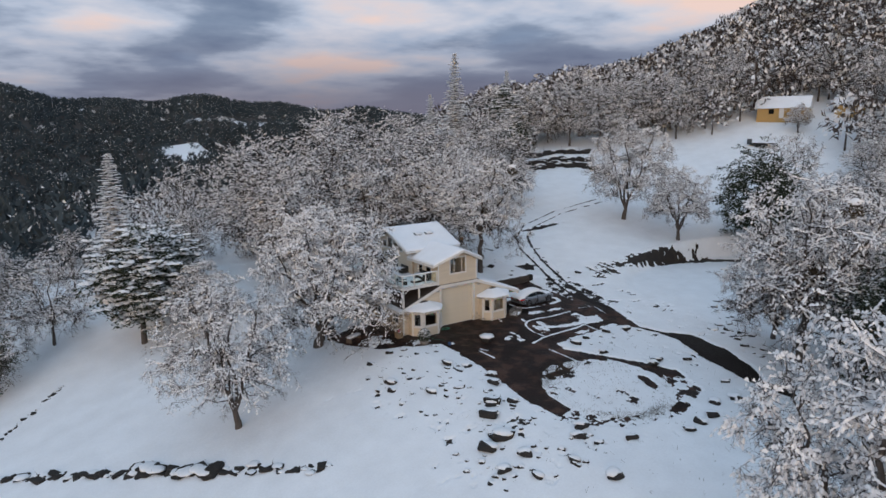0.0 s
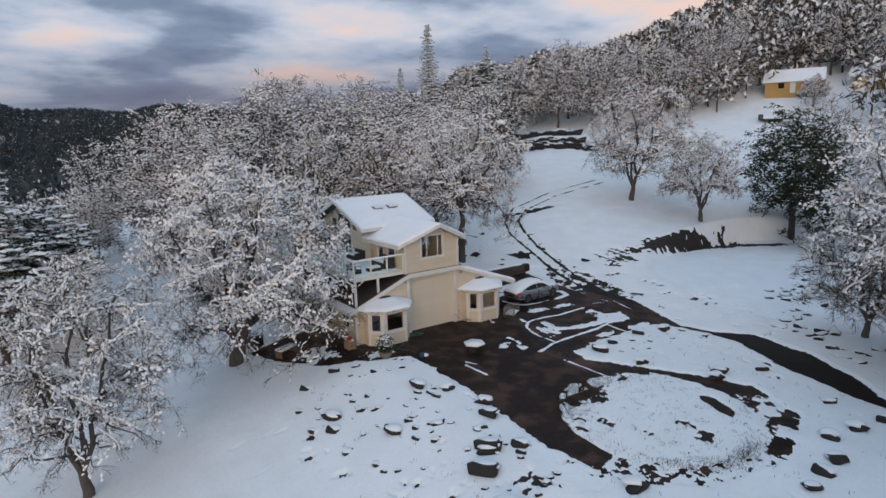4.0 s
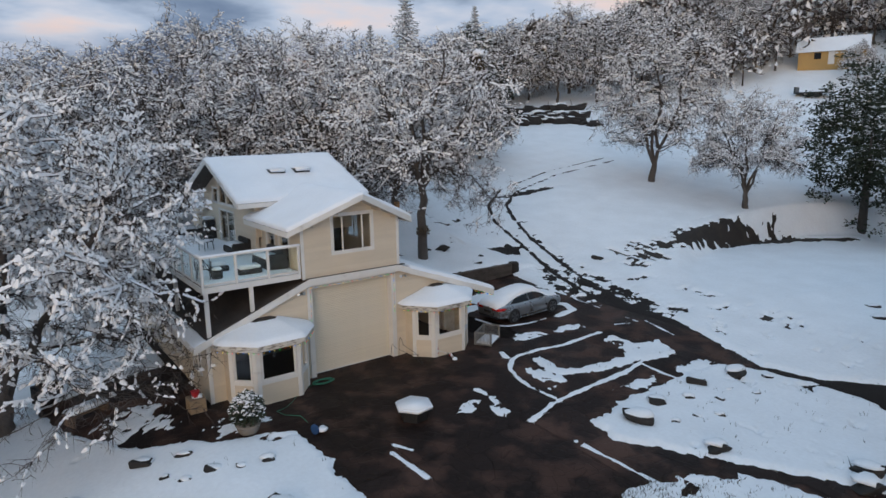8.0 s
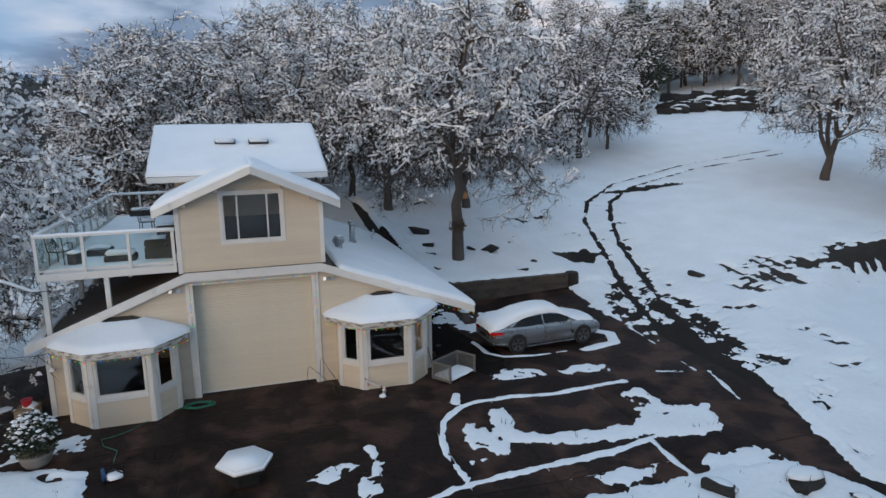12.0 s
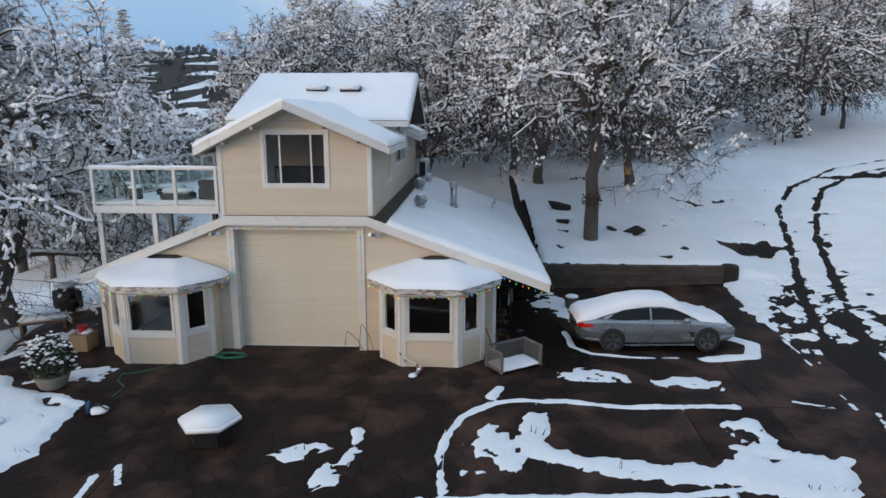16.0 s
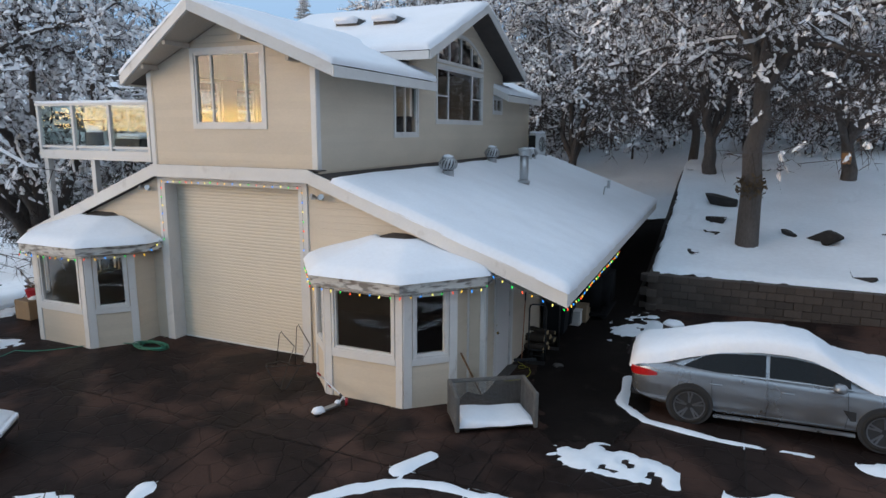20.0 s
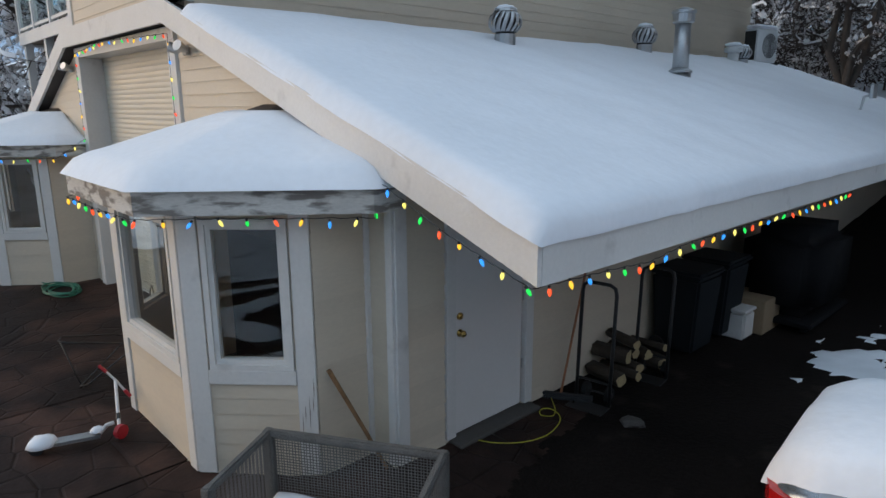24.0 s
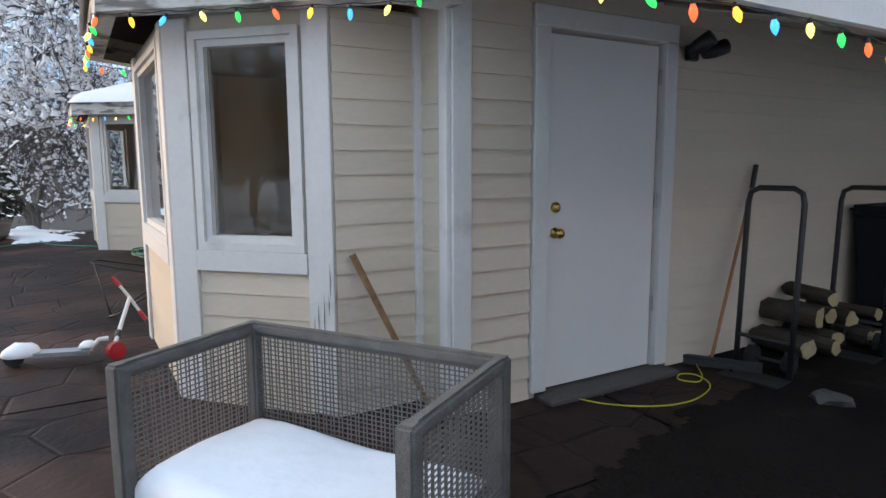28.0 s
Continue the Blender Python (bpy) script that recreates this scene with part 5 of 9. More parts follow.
    def dome(u, v, k_):
        """A place in the crown: turn u, rise v from -1 to 1, share k_ of the way out."""
        a = u * 2 * math.pi
        h = math.sqrt(max(0.0, 1 - v * v)) if v > 0 else math.sqrt(1 - 0.35 * v * v)
        bulge = 1 + 0.30 * noise.noise(Vector((math.cos(a) * 1.7, math.sin(a) * 1.7, v * 1.5 + seed)))
        down = mid.z - height * base * (1 - hang)
        return Vector((mid.x + math.cos(a) * crown * h * k_ * bulge, mid.y + math.sin(a) * crown * h * k_ * bulge, mid.z + (tall * bulge if v > 0 else down) * v * (0.4 + 0.6 * k_)))

    def sprout(p, along_, snowy):
        """A forked twig with snow on it."""
        d = (Vector((R(-1, 1), R(-1, 1), R(-0.9, 0.8))).normalized() + along_ * 0.55 + Vector((0, 0, -hang * R(0, 0.6)))).normalized()
        l2 = R(0.30, 0.85) * spread
        V, F = twig
        w = Vector((R(-1, 1), R(-1, 1), R(-1, 1))).normalized() * 0.013 * fine
        m = p + d * l2 * 0.5 + Vector((R(-1, 1), R(-1, 1), R(-1, 1))) * l2 * 0.1
        t = m + (d + Vector((R(-0.5, 0.5), R(-0.5, 0.5), R(-0.7, 0.2)))).normalized() * l2 * 0.5
        k2 = len(V)
        V.extend((p - w, p + w, m + w * 0.7, m - w * 0.7, t))
        F.extend(((k2, k2 + 1, k2 + 2, k2 + 3), (k2 + 3, k2 + 2, k2 + 4)))
        for _ in range(3 if fine < 1.5 else 2):
            q_ = (p.lerp(m, R(0.3, 1)) if R(0, 1) < 0.5 else m.lerp(t, R(0, 0.8)))
            d3 = (Vector((R(-1, 1), R(-1, 1), R(-1, 0.6))).normalized() + d * 0.4).normalized() * l2 * R(0.3, 0.7)
            w = Vector((R(-1, 1), R(-1, 1), R(-1, 1))).normalized() * 0.011 * fine
            k2 = len(V)
            V.extend((q_ - w, q_ + w, q_ + d3))
            F.append((k2, k2 + 1, k2 + 2))
        if R(0, 1) < snowy * 0.72:
            big = R(0.7, 1.4) * fine ** 0.5 * pad
            for u in (R(0.1, 0.4), R(0.4, 0.7), R(0.7, 1.0)) if fine < 1.5 else (R(0.15, 0.5), R(0.6, 1.0)):
                q_ = p.lerp(m, u * 2) if u < 0.5 else m.lerp(t, u * 2 - 1)
                lump(q_ + Vector((R(-0.02, 0.02), R(-0.02, 0.02), 0.015)), d, l2 * (R(0.20, 0.34) if fine < 1.5 else R(0.30, 0.50)) / fine ** 0.3, 0.040 * big, 0.060 * big)
            if R(0, 1) < 0.22:
                lump(p.lerp(m, R(0.2, 1.0)) + Vector((0, 0, 0.02)), d, R(0.14, 0.26) * fine ** 0.5, 0.066 * big, 0.08 * big)

    nodes = []                                                     # places where a branch may leave: point, direction, radius
    fork = Vector((lean[0] * height * 0.35, lean[1] * height * 0.35, height * (forks or base * 0.62)))
    tpts = bough(Vector((0, 0, -0.4)), fork, Vector((0, 0, 1)), 5, 0.03, 0.0)
    rod(tpts, trunk_r * 1.15, trunk_r * 0.72, 9)
    for i in range(stems):                                         # stems from the fork
        goal = dome((i + R(0.2, 0.8)) / stems, R(0.35, 0.85) if i else 0.97, R(0.55, 0.85))
        d0 = Vector((goal.x - fork.x, goal.y - fork.y, (goal.z - fork.z) * 1.1)).normalized()
        pts = bough(fork - Vector((0, 0, 0.15)), goal, d0, 8, 0.035, 0.0)
        r = trunk_r * R(0.42, 0.56)
        rod(pts, r, 0.035, 7)
        ridge(pts[2:], r * 0.6, 0.03)
        for k_ in range(1, 9):
            nodes.append((pts[k_], (pts[k_] - pts[k_ - 1]).normalized(), r * (1 - 0.8 * k_ / 8)))
    for i in range(stems * 4):                                     # limbs from the stems, the lowest long and sagging
        goal = dome(i * 0.382 + R(-0.06, 0.06), R(-0.85, 0.6), R(0.7, 0.98))
        best = min((n for n in nodes[:stems * 8]), key=lambda n: (n[0] - goal).length + max(0.0, n[0].z - goal.z - 0.5) * 1.4 + abs(n[0].z - fork.z) * 0.15)
        d0 = (Vector((goal.x - best[0].x, goal.y - best[0].y, abs(goal.z - best[0].z) * 0.4 + 0.5)).normalized() + best[1] * 0.5).normalized()
        pts = bough(best[0], goal, d0, 8, 0.045, 0.10)
        r = min(best[2] * 0.8, trunk_r * R(0.15, 0.26))
        rod(pts, r, 0.022, 6)
        if goal.z > height * base * 1.25 or R(0, 1) < 0.25:
            ridge(pts[1:], r * 0.8, 0.02)
        for k_ in range(2, 9):
            nodes.append((pts[k_], (pts[k_] - pts[k_ - 1]).normalized(), r * (1 - 0.85 * k_ / 8)))
    P = np.array([tuple(n[0]) for n in nodes])
    axis = np.array((mid.x, mid.y))
    out = np.hypot(*(P[:, :2] - axis).T)
    ends = []
    for i in range(tips):
        v = 1 - 2 * ((i * 0.618034) % 1.0) * (0.86 + 0.11 * (hang > 0.45))
        ends.append(dome(i * 0.7548777 + R(-0.03, 0.03), v, math.sqrt(R(0.04, 1.0)) * R(0.92, 1.06)))
    for e in ends:
        q = np.array(e)
        far = np.linalg.norm(P - q, axis=1) + 1.2 * np.maximum(0, out - math.hypot(e.x - mid.x, e.y - mid.y)) + 0.5 * np.maximum(0, P[:, 2] - q[2])
        n = nodes[int(np.argmin(far))]
        ln = (e - n[0]).length
        d0 = ((e - n[0]).normalized() * 0.7 + n[1] * 0.5).normalized()
        pts = bough(n[0], e, d0, 4, 0.075, 0.06)
        r = min(n[2] * 0.6, 0.012 + ln * 0.014)
        rod(pts, r, 0.009, 4 if fine < 1.5 else 3)
        high = 0.15 + 0.85 * min(1.0, max(0.0, (e.z - height * base * 1.05) / (height * 0.28)))      # low twigs carry less snow
        if R(0, 1) < high * 0.85:
            ridge(pts, r * 0.9 + 0.008, 0.012)
        for k_ in range(twigs):
            u = R(0.15, 1.0) ** 0.6
            i = min(3, int(u * 4))
            sprout(pts[i].lerp(pts[i + 1], u * 4 - i), (pts[i + 1] - pts[i]).normalized(), high * (k_ < lumps))
    for p, d, r in nodes[4:]:                                      # short shoots along the boughs hide the stems
        for k_ in range(9 if fine < 1.5 else 4):
            sprout(p + Vector((R(-0.3, 0.3), R(-0.3, 0.3), R(-0.3, 0.3))), d, 0.14)
    return wood, twig, snow_


def build_tree(name, label, data, at=(0, 0, 0), turn=0.0, size=1.0, group="snow-laden oaks", mats=None):
    wood, twig, snow_ = data
    t = thing(name, (at[0], at[1], gz(at[0], at[1])), label, "tree", group, turn=turn)
    t.scale = (size, size, size)
    raw("trunk", wood[0], wood[1], BARK, t, smooth=True)
    tagged(raw("crown", twig[0], twig[1], TWIG if mats is None else mats, t), kind="stuff")
    tagged(raw("snow_load", snow_[0], snow_[1], SNOW_TREE, t), kind="stuff")
    return t


def put_tree(src, x, y, turn, size, label="", squash=1.0):
    t = copy_thing(src, pose(x, y, gz(x, y) - 0.05, 0, 0, turn) @ Matrix.Diagonal((size / src.scale[0], size / src.scale[0], size * squash / src.scale[0], 1)))
    if label:
        tagged(t, label)
    return t


OAK = "leafless oak with snow on every branch"
oak_a = build_tree("oak_tree", "tall leafless oak with snow on every branch behind the retaining wall", grow_tree(11, 14.2, 0.30, 6.1, 0.30, 450, 18, 13, hang=0.56, stems=5, pad=1.15, forks=0.33), (12.4, 10.1))
oak_b = build_tree("oak_tree", "spreading leafless oak heavy with snow beside the deck", grow_tree(23, 13.2, 0.46, 6.9, 0.20, 620, 17, 16, lean=(0.06, -0.13), hang=0.7, stems=6, spread=1.1, pad=1.2), (-10.6, 4.2))
oak_c = build_tree("oak_tree", "round-crowned oak dusted with snow on the open slope", grow_tree(37, 10.0, 0.26, 4.9, 0.24, 270, 20, 12, hang=0.2, stems=5), (43.6, 6.1))
oak_d = build_tree("oak_tree", "leafless oak with leaning trunk standing alone on the snowfield", grow_tree(41, 11.4, 0.26, 5.4, 0.20, 300, 20, 13, lean=(-0.04, 0.02), hang=0.35, stems=4), (-20.1, -3.25))
oak_e = build_tree("oak_tree", OAK, grow_tree(53, 14.5, 0.26, 7.0, 0.16, 240, 12, 10, hang=0.5, fine=2.0, stems=4, spread=1.7, forks=0.2), (31.2, 30.4))
oak_f = build_tree("oak_tree", OAK, grow_tree(67, 13.0, 0.22, 5.4, 0.15, 190, 12, 10, hang=0.5, fine=2.0, stems=4, spread=1.6, forks=0.22), (15.7, 32.0))


def grow_evergreen(seed, height, crown, dense, layered=False, laden=1):
    """A leafy evergreen: trunk, and a crown of leaf sprays with snow lying on their upper sides."""
    rng = random.Random(seed)
    wood, leaf, snow_ = ([], []), ([], []), ([], [])
    bm = bmesh.new()
    tube(bm, [(0, 0, -0.3), (0.1, 0.05, height * 0.3), (0, 0, height * (0.95 if layered else 0.6))], [crown * 0.07, crown * 0.05, 0.03], 8)
    wood[0].extend(v.co.copy() for v in bm.verts)
    bm.verts.index_update()
    wood[1].extend(tuple(v.index for v in f.verts) for f in bm.faces)
    bm.free()
    lumps = []
    if layered:
        for i in range(150):                                       # boughs winding up the trunk, drooping, of uneven length
            t = (i + rng.uniform(0, 0.8)) / 150
            z = height * (0.10 + 0.90 * t)
            r = (crown * (1 - t) ** 0.75 + 0.15) * rng.uniform(0.62, 1.12)
            a = i * 2.39996 + rng.uniform(-0.3, 0.3)
            m = max(3, int(r * 2.4))
            for j in range(m):
                u = (j + rng.uniform(0.4, 1.0)) / m
                side_ = rng.gauss(0, 0.22) * r * u
                lumps.append((Vector((math.cos(a) * r * u - math.sin(a) * side_, math.sin(a) * r * u + math.cos(a) * side_, z - (0.10 + 0.32 * u * u) * r + rng.gauss(0, 0.1))), 0.34 + 0.42 * (1 - t), a))
    else:
        for i in range(dense):
            d = Vector((rng.gauss(0, 1), rng.gauss(0, 1), rng.gauss(0, 1))).normalized()
            k_ = rng.uniform(0.45, 1.0) * (1 + 0.55 * noise.noise(d * 2.4 + Vector((seed, 0, 0))))
            p = Vector((d.x * crown * k_, d.y * crown * k_, height * 0.56 + d.z * height * 0.44 * k_))
            lumps.append((p, rng.uniform(0.5, 0.95), rng.random() * 6.28))
    for p, s, a in lumps:
        for _ in range(13 if layered else 24):
            V, F = leaf
            b = len(V)
            q = p + Vector((rng.gauss(0, 0.42), rng.gauss(0, 0.42), rng.gauss(0, 0.25))) * s
            u = Vector((rng.uniform(-1, 1), rng.uniform(-1, 1), rng.uniform(-0.7, 0.4))).normalized() * s * rng.uniform(0.15, 0.3)
            w_ = Vector((rng.uniform(-1, 1), rng.uniform(-1, 1), rng.uniform(-0.5, 0.5))).normalized() * s * 0.14
            V.extend((q - u, q + w_, q + u, q - w_))
            F.append((b, b + 1, b + 2, b + 3))
        for _ in range(rng.randint(15, 22) if layered else laden * (rng.randint(0, 3) if p.z > height * 0.6 or laden > 1 else rng.randint(-3, 1))):
            V, F = snow_
            b = len(V)
            q = p + Vector((rng.gauss(0, 0.4) * s, rng.gauss(0, 0.4) * s, 0.22 * s))
            r = s * rng.uniform(0.10, 0.26) * (1.7 if laden > 1 and not layered else 1.75 if layered else 1.0)
            for x, y, z in ((r, 0, 0), (0, r, 0), (-r, 0, 0), (0, -r, 0), (0, 0, r * 0.5), (0, 0, -r * 0.35)):
                V.append(q + Vector((x * rng.uniform(0.7, 1.5), y * rng.uniform(0.7, 1.5), z)))
            for i in range(4):
                F.append((b + i, b + (i + 1) % 4, b + 4))
                F.append((b + (i + 1) % 4, b + i, b + 5))
    return wood, leaf, snow_


live_oak = build_tree("evergreen_oak", "dark green live oak flecked with snow", grow_evergreen(3, 14.8, 5.6, 820), (52.6, 0.2), group="evergreens", mats=LEAF)
snowy_oak = build_tree("evergreen_oak", "bushy evergreen oak bowed under heavy snow", grow_evergreen(5, 11.5, 4.6, 620, laden=5), (-22.6, 21.5), group="evergreens", mats=LEAF)
conifer = build_tree("conifer_tree", "tall narrow conifer white with snow", grow_evergreen(8, 22.4, 4.1, 0, True, 2), (50.1, 69.1), group="conifers", mats=LEAF)

MISTLE = material("mistletoe_leaf", (0.075, 0.052, 0.026), 0.8, vary=0.4, scale=3, fine=20, bump=0.0)


def mistletoe(tree, at, r, seed, snowy=True):
    """A leafy clump lodged in a crown, with a cap of snow."""
    rng = random.Random(seed)
    V, F = [], []
    for _ in range(420):
        d = Vector((rng.gauss(0, 1), rng.gauss(0, 1), rng.gauss(0, 1))).normalized() * r * rng.uniform(0.3, 1.0)
        q = Vector(at) + d
        u = Vector((rng.uniform(-1, 1), rng.uniform(-1, 1), rng.uniform(-1, 1))) * 0.07
        w = Vector((rng.uniform(-1, 1), rng.uniform(-1, 1), rng.uniform(-1, 1))) * 0.05
        k_ = len(V)
        V.extend((q - u, q + w, q + u, q - w))
        F.append((k_, k_ + 1, k_ + 2, k_ + 3))
    tagged(raw("mistletoe", V, F, MISTLE, tree, "brown-green mistletoe clump"), kind="stuff")
    if snowy:
        cap = part("snow_cap", blob(r * 0.66, 0.6, 0.35, seed), SNOW_TREE, tree, smooth=True)
        cap.matrix_basis = pose(at[0], at[1], at[2] + r * 0.55)


mistletoe(oak_a, (1.8, -3.4, 12.0), 0.75, 5)
mistletoe(oak_a, (0.3, -0.6, 7.4), 0.8, 6, False)
mistletoe(oak_a, (-0.05, -0.1, 1.9), 0.45, 7, False)

# woods round the house: kind, place, size
BOX_TREE = (16.3, 19.4)
PLACES = [
    (oak_d, BOX_TREE[0], BOX_TREE[1], 1.15), (oak_c, 11.0, 19.8, 1.15), (oak_d, 43.9, 16.0, 1.32), (oak_f, 35.2, 32.2, 0.74), (oak_e, 4.0, 33.5, 1.04), (oak_e, -2.9, 27.0, 0.99), (oak_d, -4.8, 24.0, 1.1), (oak_d, 4.0, 23.5, 1.1), (oak_e, 8.0, 42.0, 1.09),
    (oak_f, -14.0, 36.5, 0.57), (oak_f, -13.0, 41.5, 0.51), (oak_e, -5.5, 38.5, 0.99), (oak_e, 20.0, 42.0, 1.04), (oak_f, 10.0, 27.5, 1.09), (oak_e, -5.5, 31.5, 0.93), (oak_f, 21.0, 33.0, 1.04), (oak_e, 0.0, 46.0, 1.04), (oak_f, 14.0, 48.0, 1.15),
    (oak_d, -17.5, 17.0, 0.72), (oak_f, -30.3, 28.3, 0.75), (oak_e, -37.0, 24.0, 0.75), (oak_f, -18.5, 30.0, 0.55), (oak_e, -41.0, 36.0, 0.9), (oak_f, -34.0, 40.0, 0.65), (oak_e, -27.0, 44.0, 0.6), (oak_f, -46.0, 28.0, 0.9), (oak_e, -50.0, 44.0, 0.95), (oak_f, -20.0, 50.0, 0.6), (oak_e, -38.0, 55.0, 0.7), (oak_f, -10.0, 56.0, 1.04), (oak_e, -58.0, 34.0, 0.9), (oak_f, -56.0, 56.0, 1.0),
    (oak_f, 24.0, 38.0, 0.87), (oak_e, 34.0, 44.0, 0.66), (oak_e, 41.0, 52.0, 0.55), (oak_f, 28.0, 52.0, 0.96), (oak_f, 36.5, 37.5, 0.83), (oak_e, 49.0, 58.0, 0.7), (oak_f, 56.0, 57.0, 0.78), (oak_e, 63.0, 60.0, 0.91), (oak_f, 40.0, 68.0, 0.7), (oak_f, 70.0, 54.0, 1.0), (oak_e, 60.0, 70.0, 0.96),
    (oak_f, 74.0, 49.0, 1.05), (oak_e, 80.0, 48.0, 0.95), (oak_f, 86.0, 46.0, 1.05), (oak_f, 91.0, 44.0, 0.9), (oak_e, 98.0, 42.0, 0.95), (oak_f, 69.0, 64.0, 1.04), (oak_e, 77.0, 58.0, 1.1), (oak_f, 88.0, 54.0, 1.1), (oak_e, 104.0, 48.0, 1.0), (oak_f, 95.0, 38.0, 0.9), (oak_f, 100.5, 37.0, 0.95), (oak_e, 106.0, 38.5, 0.9), (oak_f, 113.0, 33.5, 0.9), (oak_f, 116.0, 25.0, 0.95), (oak_e, 118.0, 17.0, 0.9), (oak_f, 87.0, 39.5, 0.85), (oak_f, 112.0, 42.0, 1.0),
    (oak_a, 19.4, -23.5, 1.15), (oak_d, 22.6, -24.8, 1.05), (oak_d, 24.2, -18.6, 0.9), (oak_f, 36.0, -25.0, 0.8), (oak_f, 40.0, -19.0, 0.7), (oak_b, -5.2, -38.6, 1.0),
    (oak_e, 11.0, -46.0, 1.0), (oak_f, 15.0, -56.0, 1.1),
    (oak_f, 66.0, 3.0, 0.95), (oak_e, 76.0, -4.0, 0.8), (oak_f, 88.0, 0.0, 0.95), (oak_f, 58.0, -12.0, 0.9), (oak_e, 64.0, -18.0, 0.95), (oak_f, 112.0, 12.0, 0.9), (oak_c, 101.0, 21.0, 0.6), (oak_e, 70.0, -10.0, 0.9), (oak_f, 98.0, -2.0, 0.9), (oak_e, 52.0, -20.0, 0.9),
]
for i, (src, x, y, s) in enumerate(PLACES):
    put_tree(src, x, y, i * 77.0 % 360, s, OAK, squash=1.08 if src is oak_b else 1.0)
put_tree(live_oak, 48.5, -6.0, 80, 0.6)
for x, y, turn, s in ((17.5, -31.0, 40, 0.72), (23.5, -32.0, 170, 0.85), (14.0, -35.0, 290, 0.62), (29.0, -37.0, 0, 0.8)):
    put_tree(live_oak, x, y, turn, s)
put_tree(snowy_oak, -19.0, 25.5, 130, 0.85, squash=1.0)
put_tree(conifer, -22.35, 36.9, 10, 0.86, squash=0.86)
put_tree(live_oak, -36.5, 22.0, 200, 0.5)
put_tree(conifer, 38.5, 61.0, 50, 0.68)
put_tree(conifer, 62.0, 66.0, 90, 0.75)
put_tree(snowy_oak, 58.0, 62.0, 120, 0.95, squash=1.2)
put_tree(live_oak, 50.0, 48.0, 160, 0.6)


def woods(name, label, spots, seed, n, dark, white, slim, puff):
    """Many far trees in one mesh: short trunks, crowns of slender branch blades and pads of snow."""
    rng = np.random.RandomState(seed)
    sp = np.array(spots)
    m = len(sp)
    kinds = []
    for k_ in range(10):                                           # ten crowns, used over and over, turned
        a, u = rng.rand(n) * 6.283, rng.rand(n) ** 0.8
        r = 0.44 * np.sqrt(rng.rand(n)) * np.sqrt(np.clip(1 - (2 * u - 0.75) ** 2 * 0.6, 0.05, 1)) * (1 + 0.25 * np.sin(a * 3 + k_))
        c = np.stack([np.cos(a) * r, np.sin(a) * r, 0.2 + 0.8 * u * (1 - 0.7 * r)], -1)
        snowy = rng.rand(n) < white
        d = rng.randn(n, 3) * 0.6 + (c - np.array((0, 0, 0.3))) * 1.6
        d /= np.linalg.norm(d, axis=1, keepdims=True)
        flat = rng.randn(n, 3) * np.array((1, 1, 0.25))
        flat /= np.linalg.norm(flat, axis=1, keepdims=True)
        d = np.where(snowy[:, None], flat, d)
        w = np.cross(d, rng.randn(n, 3))
        w /= np.linalg.norm(w, axis=1, keepdims=True)
        ln = np.where(snowy, puff, slim * 3.2)[:, None] * rng.uniform(0.6, 1.4, (n, 1))
        wd = np.where(snowy, puff * 0.7, slim * 0.5)[:, None] * rng.uniform(0.6, 1.4, (n, 1))
        kinds.append((np.stack([c - d * ln * 0.5 - w * wd, c - d * ln * 0.2 + w * wd, c + d * ln * 0.5], 1), snowy))
    tris, mats = [], []
    for i, (x, y, z, hgt) in enumerate(sp):
        t, sn = kinds[i % 10]
        a = i * 2.4
        rot = np.array(((math.cos(a), math.sin(a), 0), (-math.sin(a), math.cos(a), 0), (0, 0, 1)))
        tris.append((t @ rot) * hgt + np.array((x, y, z)))
        mats.append(sn)
        trunk = np.array((((-0.02, 0, -0.05), (0.02, 0, -0.05), (0, 0, 0.75)), ((0, -0.02, -0.05), (0, 0.02, -0.05), (0, 0, 0.75))))
        tris.append(trunk * hgt + np.array((x, y, z)))
        mats.append(np.zeros(2, bool))
    V = np.concatenate(tris).reshape(-1, 3)
    mi = np.concatenate(mats).astype(np.int32)
    me = bpy.data.meshes.new(name)
    me.vertices.add(len(V))
    me.vertices.foreach_set("co", V.ravel())
    me.loops.add(len(V))
    me.loops.foreach_set("vertex_index", np.arange(len(V), dtype=np.int32))
    me.polygons.add(len(V) // 3)
    me.polygons.foreach_set("loop_start", np.arange(0, len(V), 3, dtype=np.int32))
    me.update()
    me.materials.append(dark)
    me.materials.append(SNOW_TREE)
    me.polygons.foreach_set("material_index", mi)
    return tagged(new(name, me), label, "woods", kind="stuff")


FAR_TWIG = material("far_branches", (0.070, 0.056, 0.050), 0.95, vary=0.4, scale=0.05, fine=0.6, bump=0.0)
# dark green lifted towards blue: distance haze is painted into the woods' colour
FAR_GREEN = material("hazed_far_woods", (0.045, 0.060, 0.068), 0.95, vary=0.4, scale=0.03, fine=0.5, bump=0.0)
rng = random.Random(5)
spots = []
while len(spots) < 1750:
    x, y = rng.uniform(62, 290), rng.uniform(-75, 300)
    a, r = math.degrees(math.atan2(y + 48, x + 31)), math.hypot(x + 31, y + 48)
    if x < 111 and 13 < y < 33 or a > 57 or r > 400 or r > 340 or (x < 91 and y < 43 and not (x > 66 and y < -4)) or y < -0.3 * x - 14 or (x < 108 and y < 12 and rng.random() < 0.5) or (x < 84 and y < 60):
        continue
    if rng.random() < (r - 130) / 420:
        continue
    spots.append((x, y, gz(x, y), rng.uniform(8.5, 14)))
woods("hill_woods", "snow-dusted oak woods covering the hillside", spots, 1, 300, FAR_TWIG, 0.46, 0.040, 0.064)
spots = []
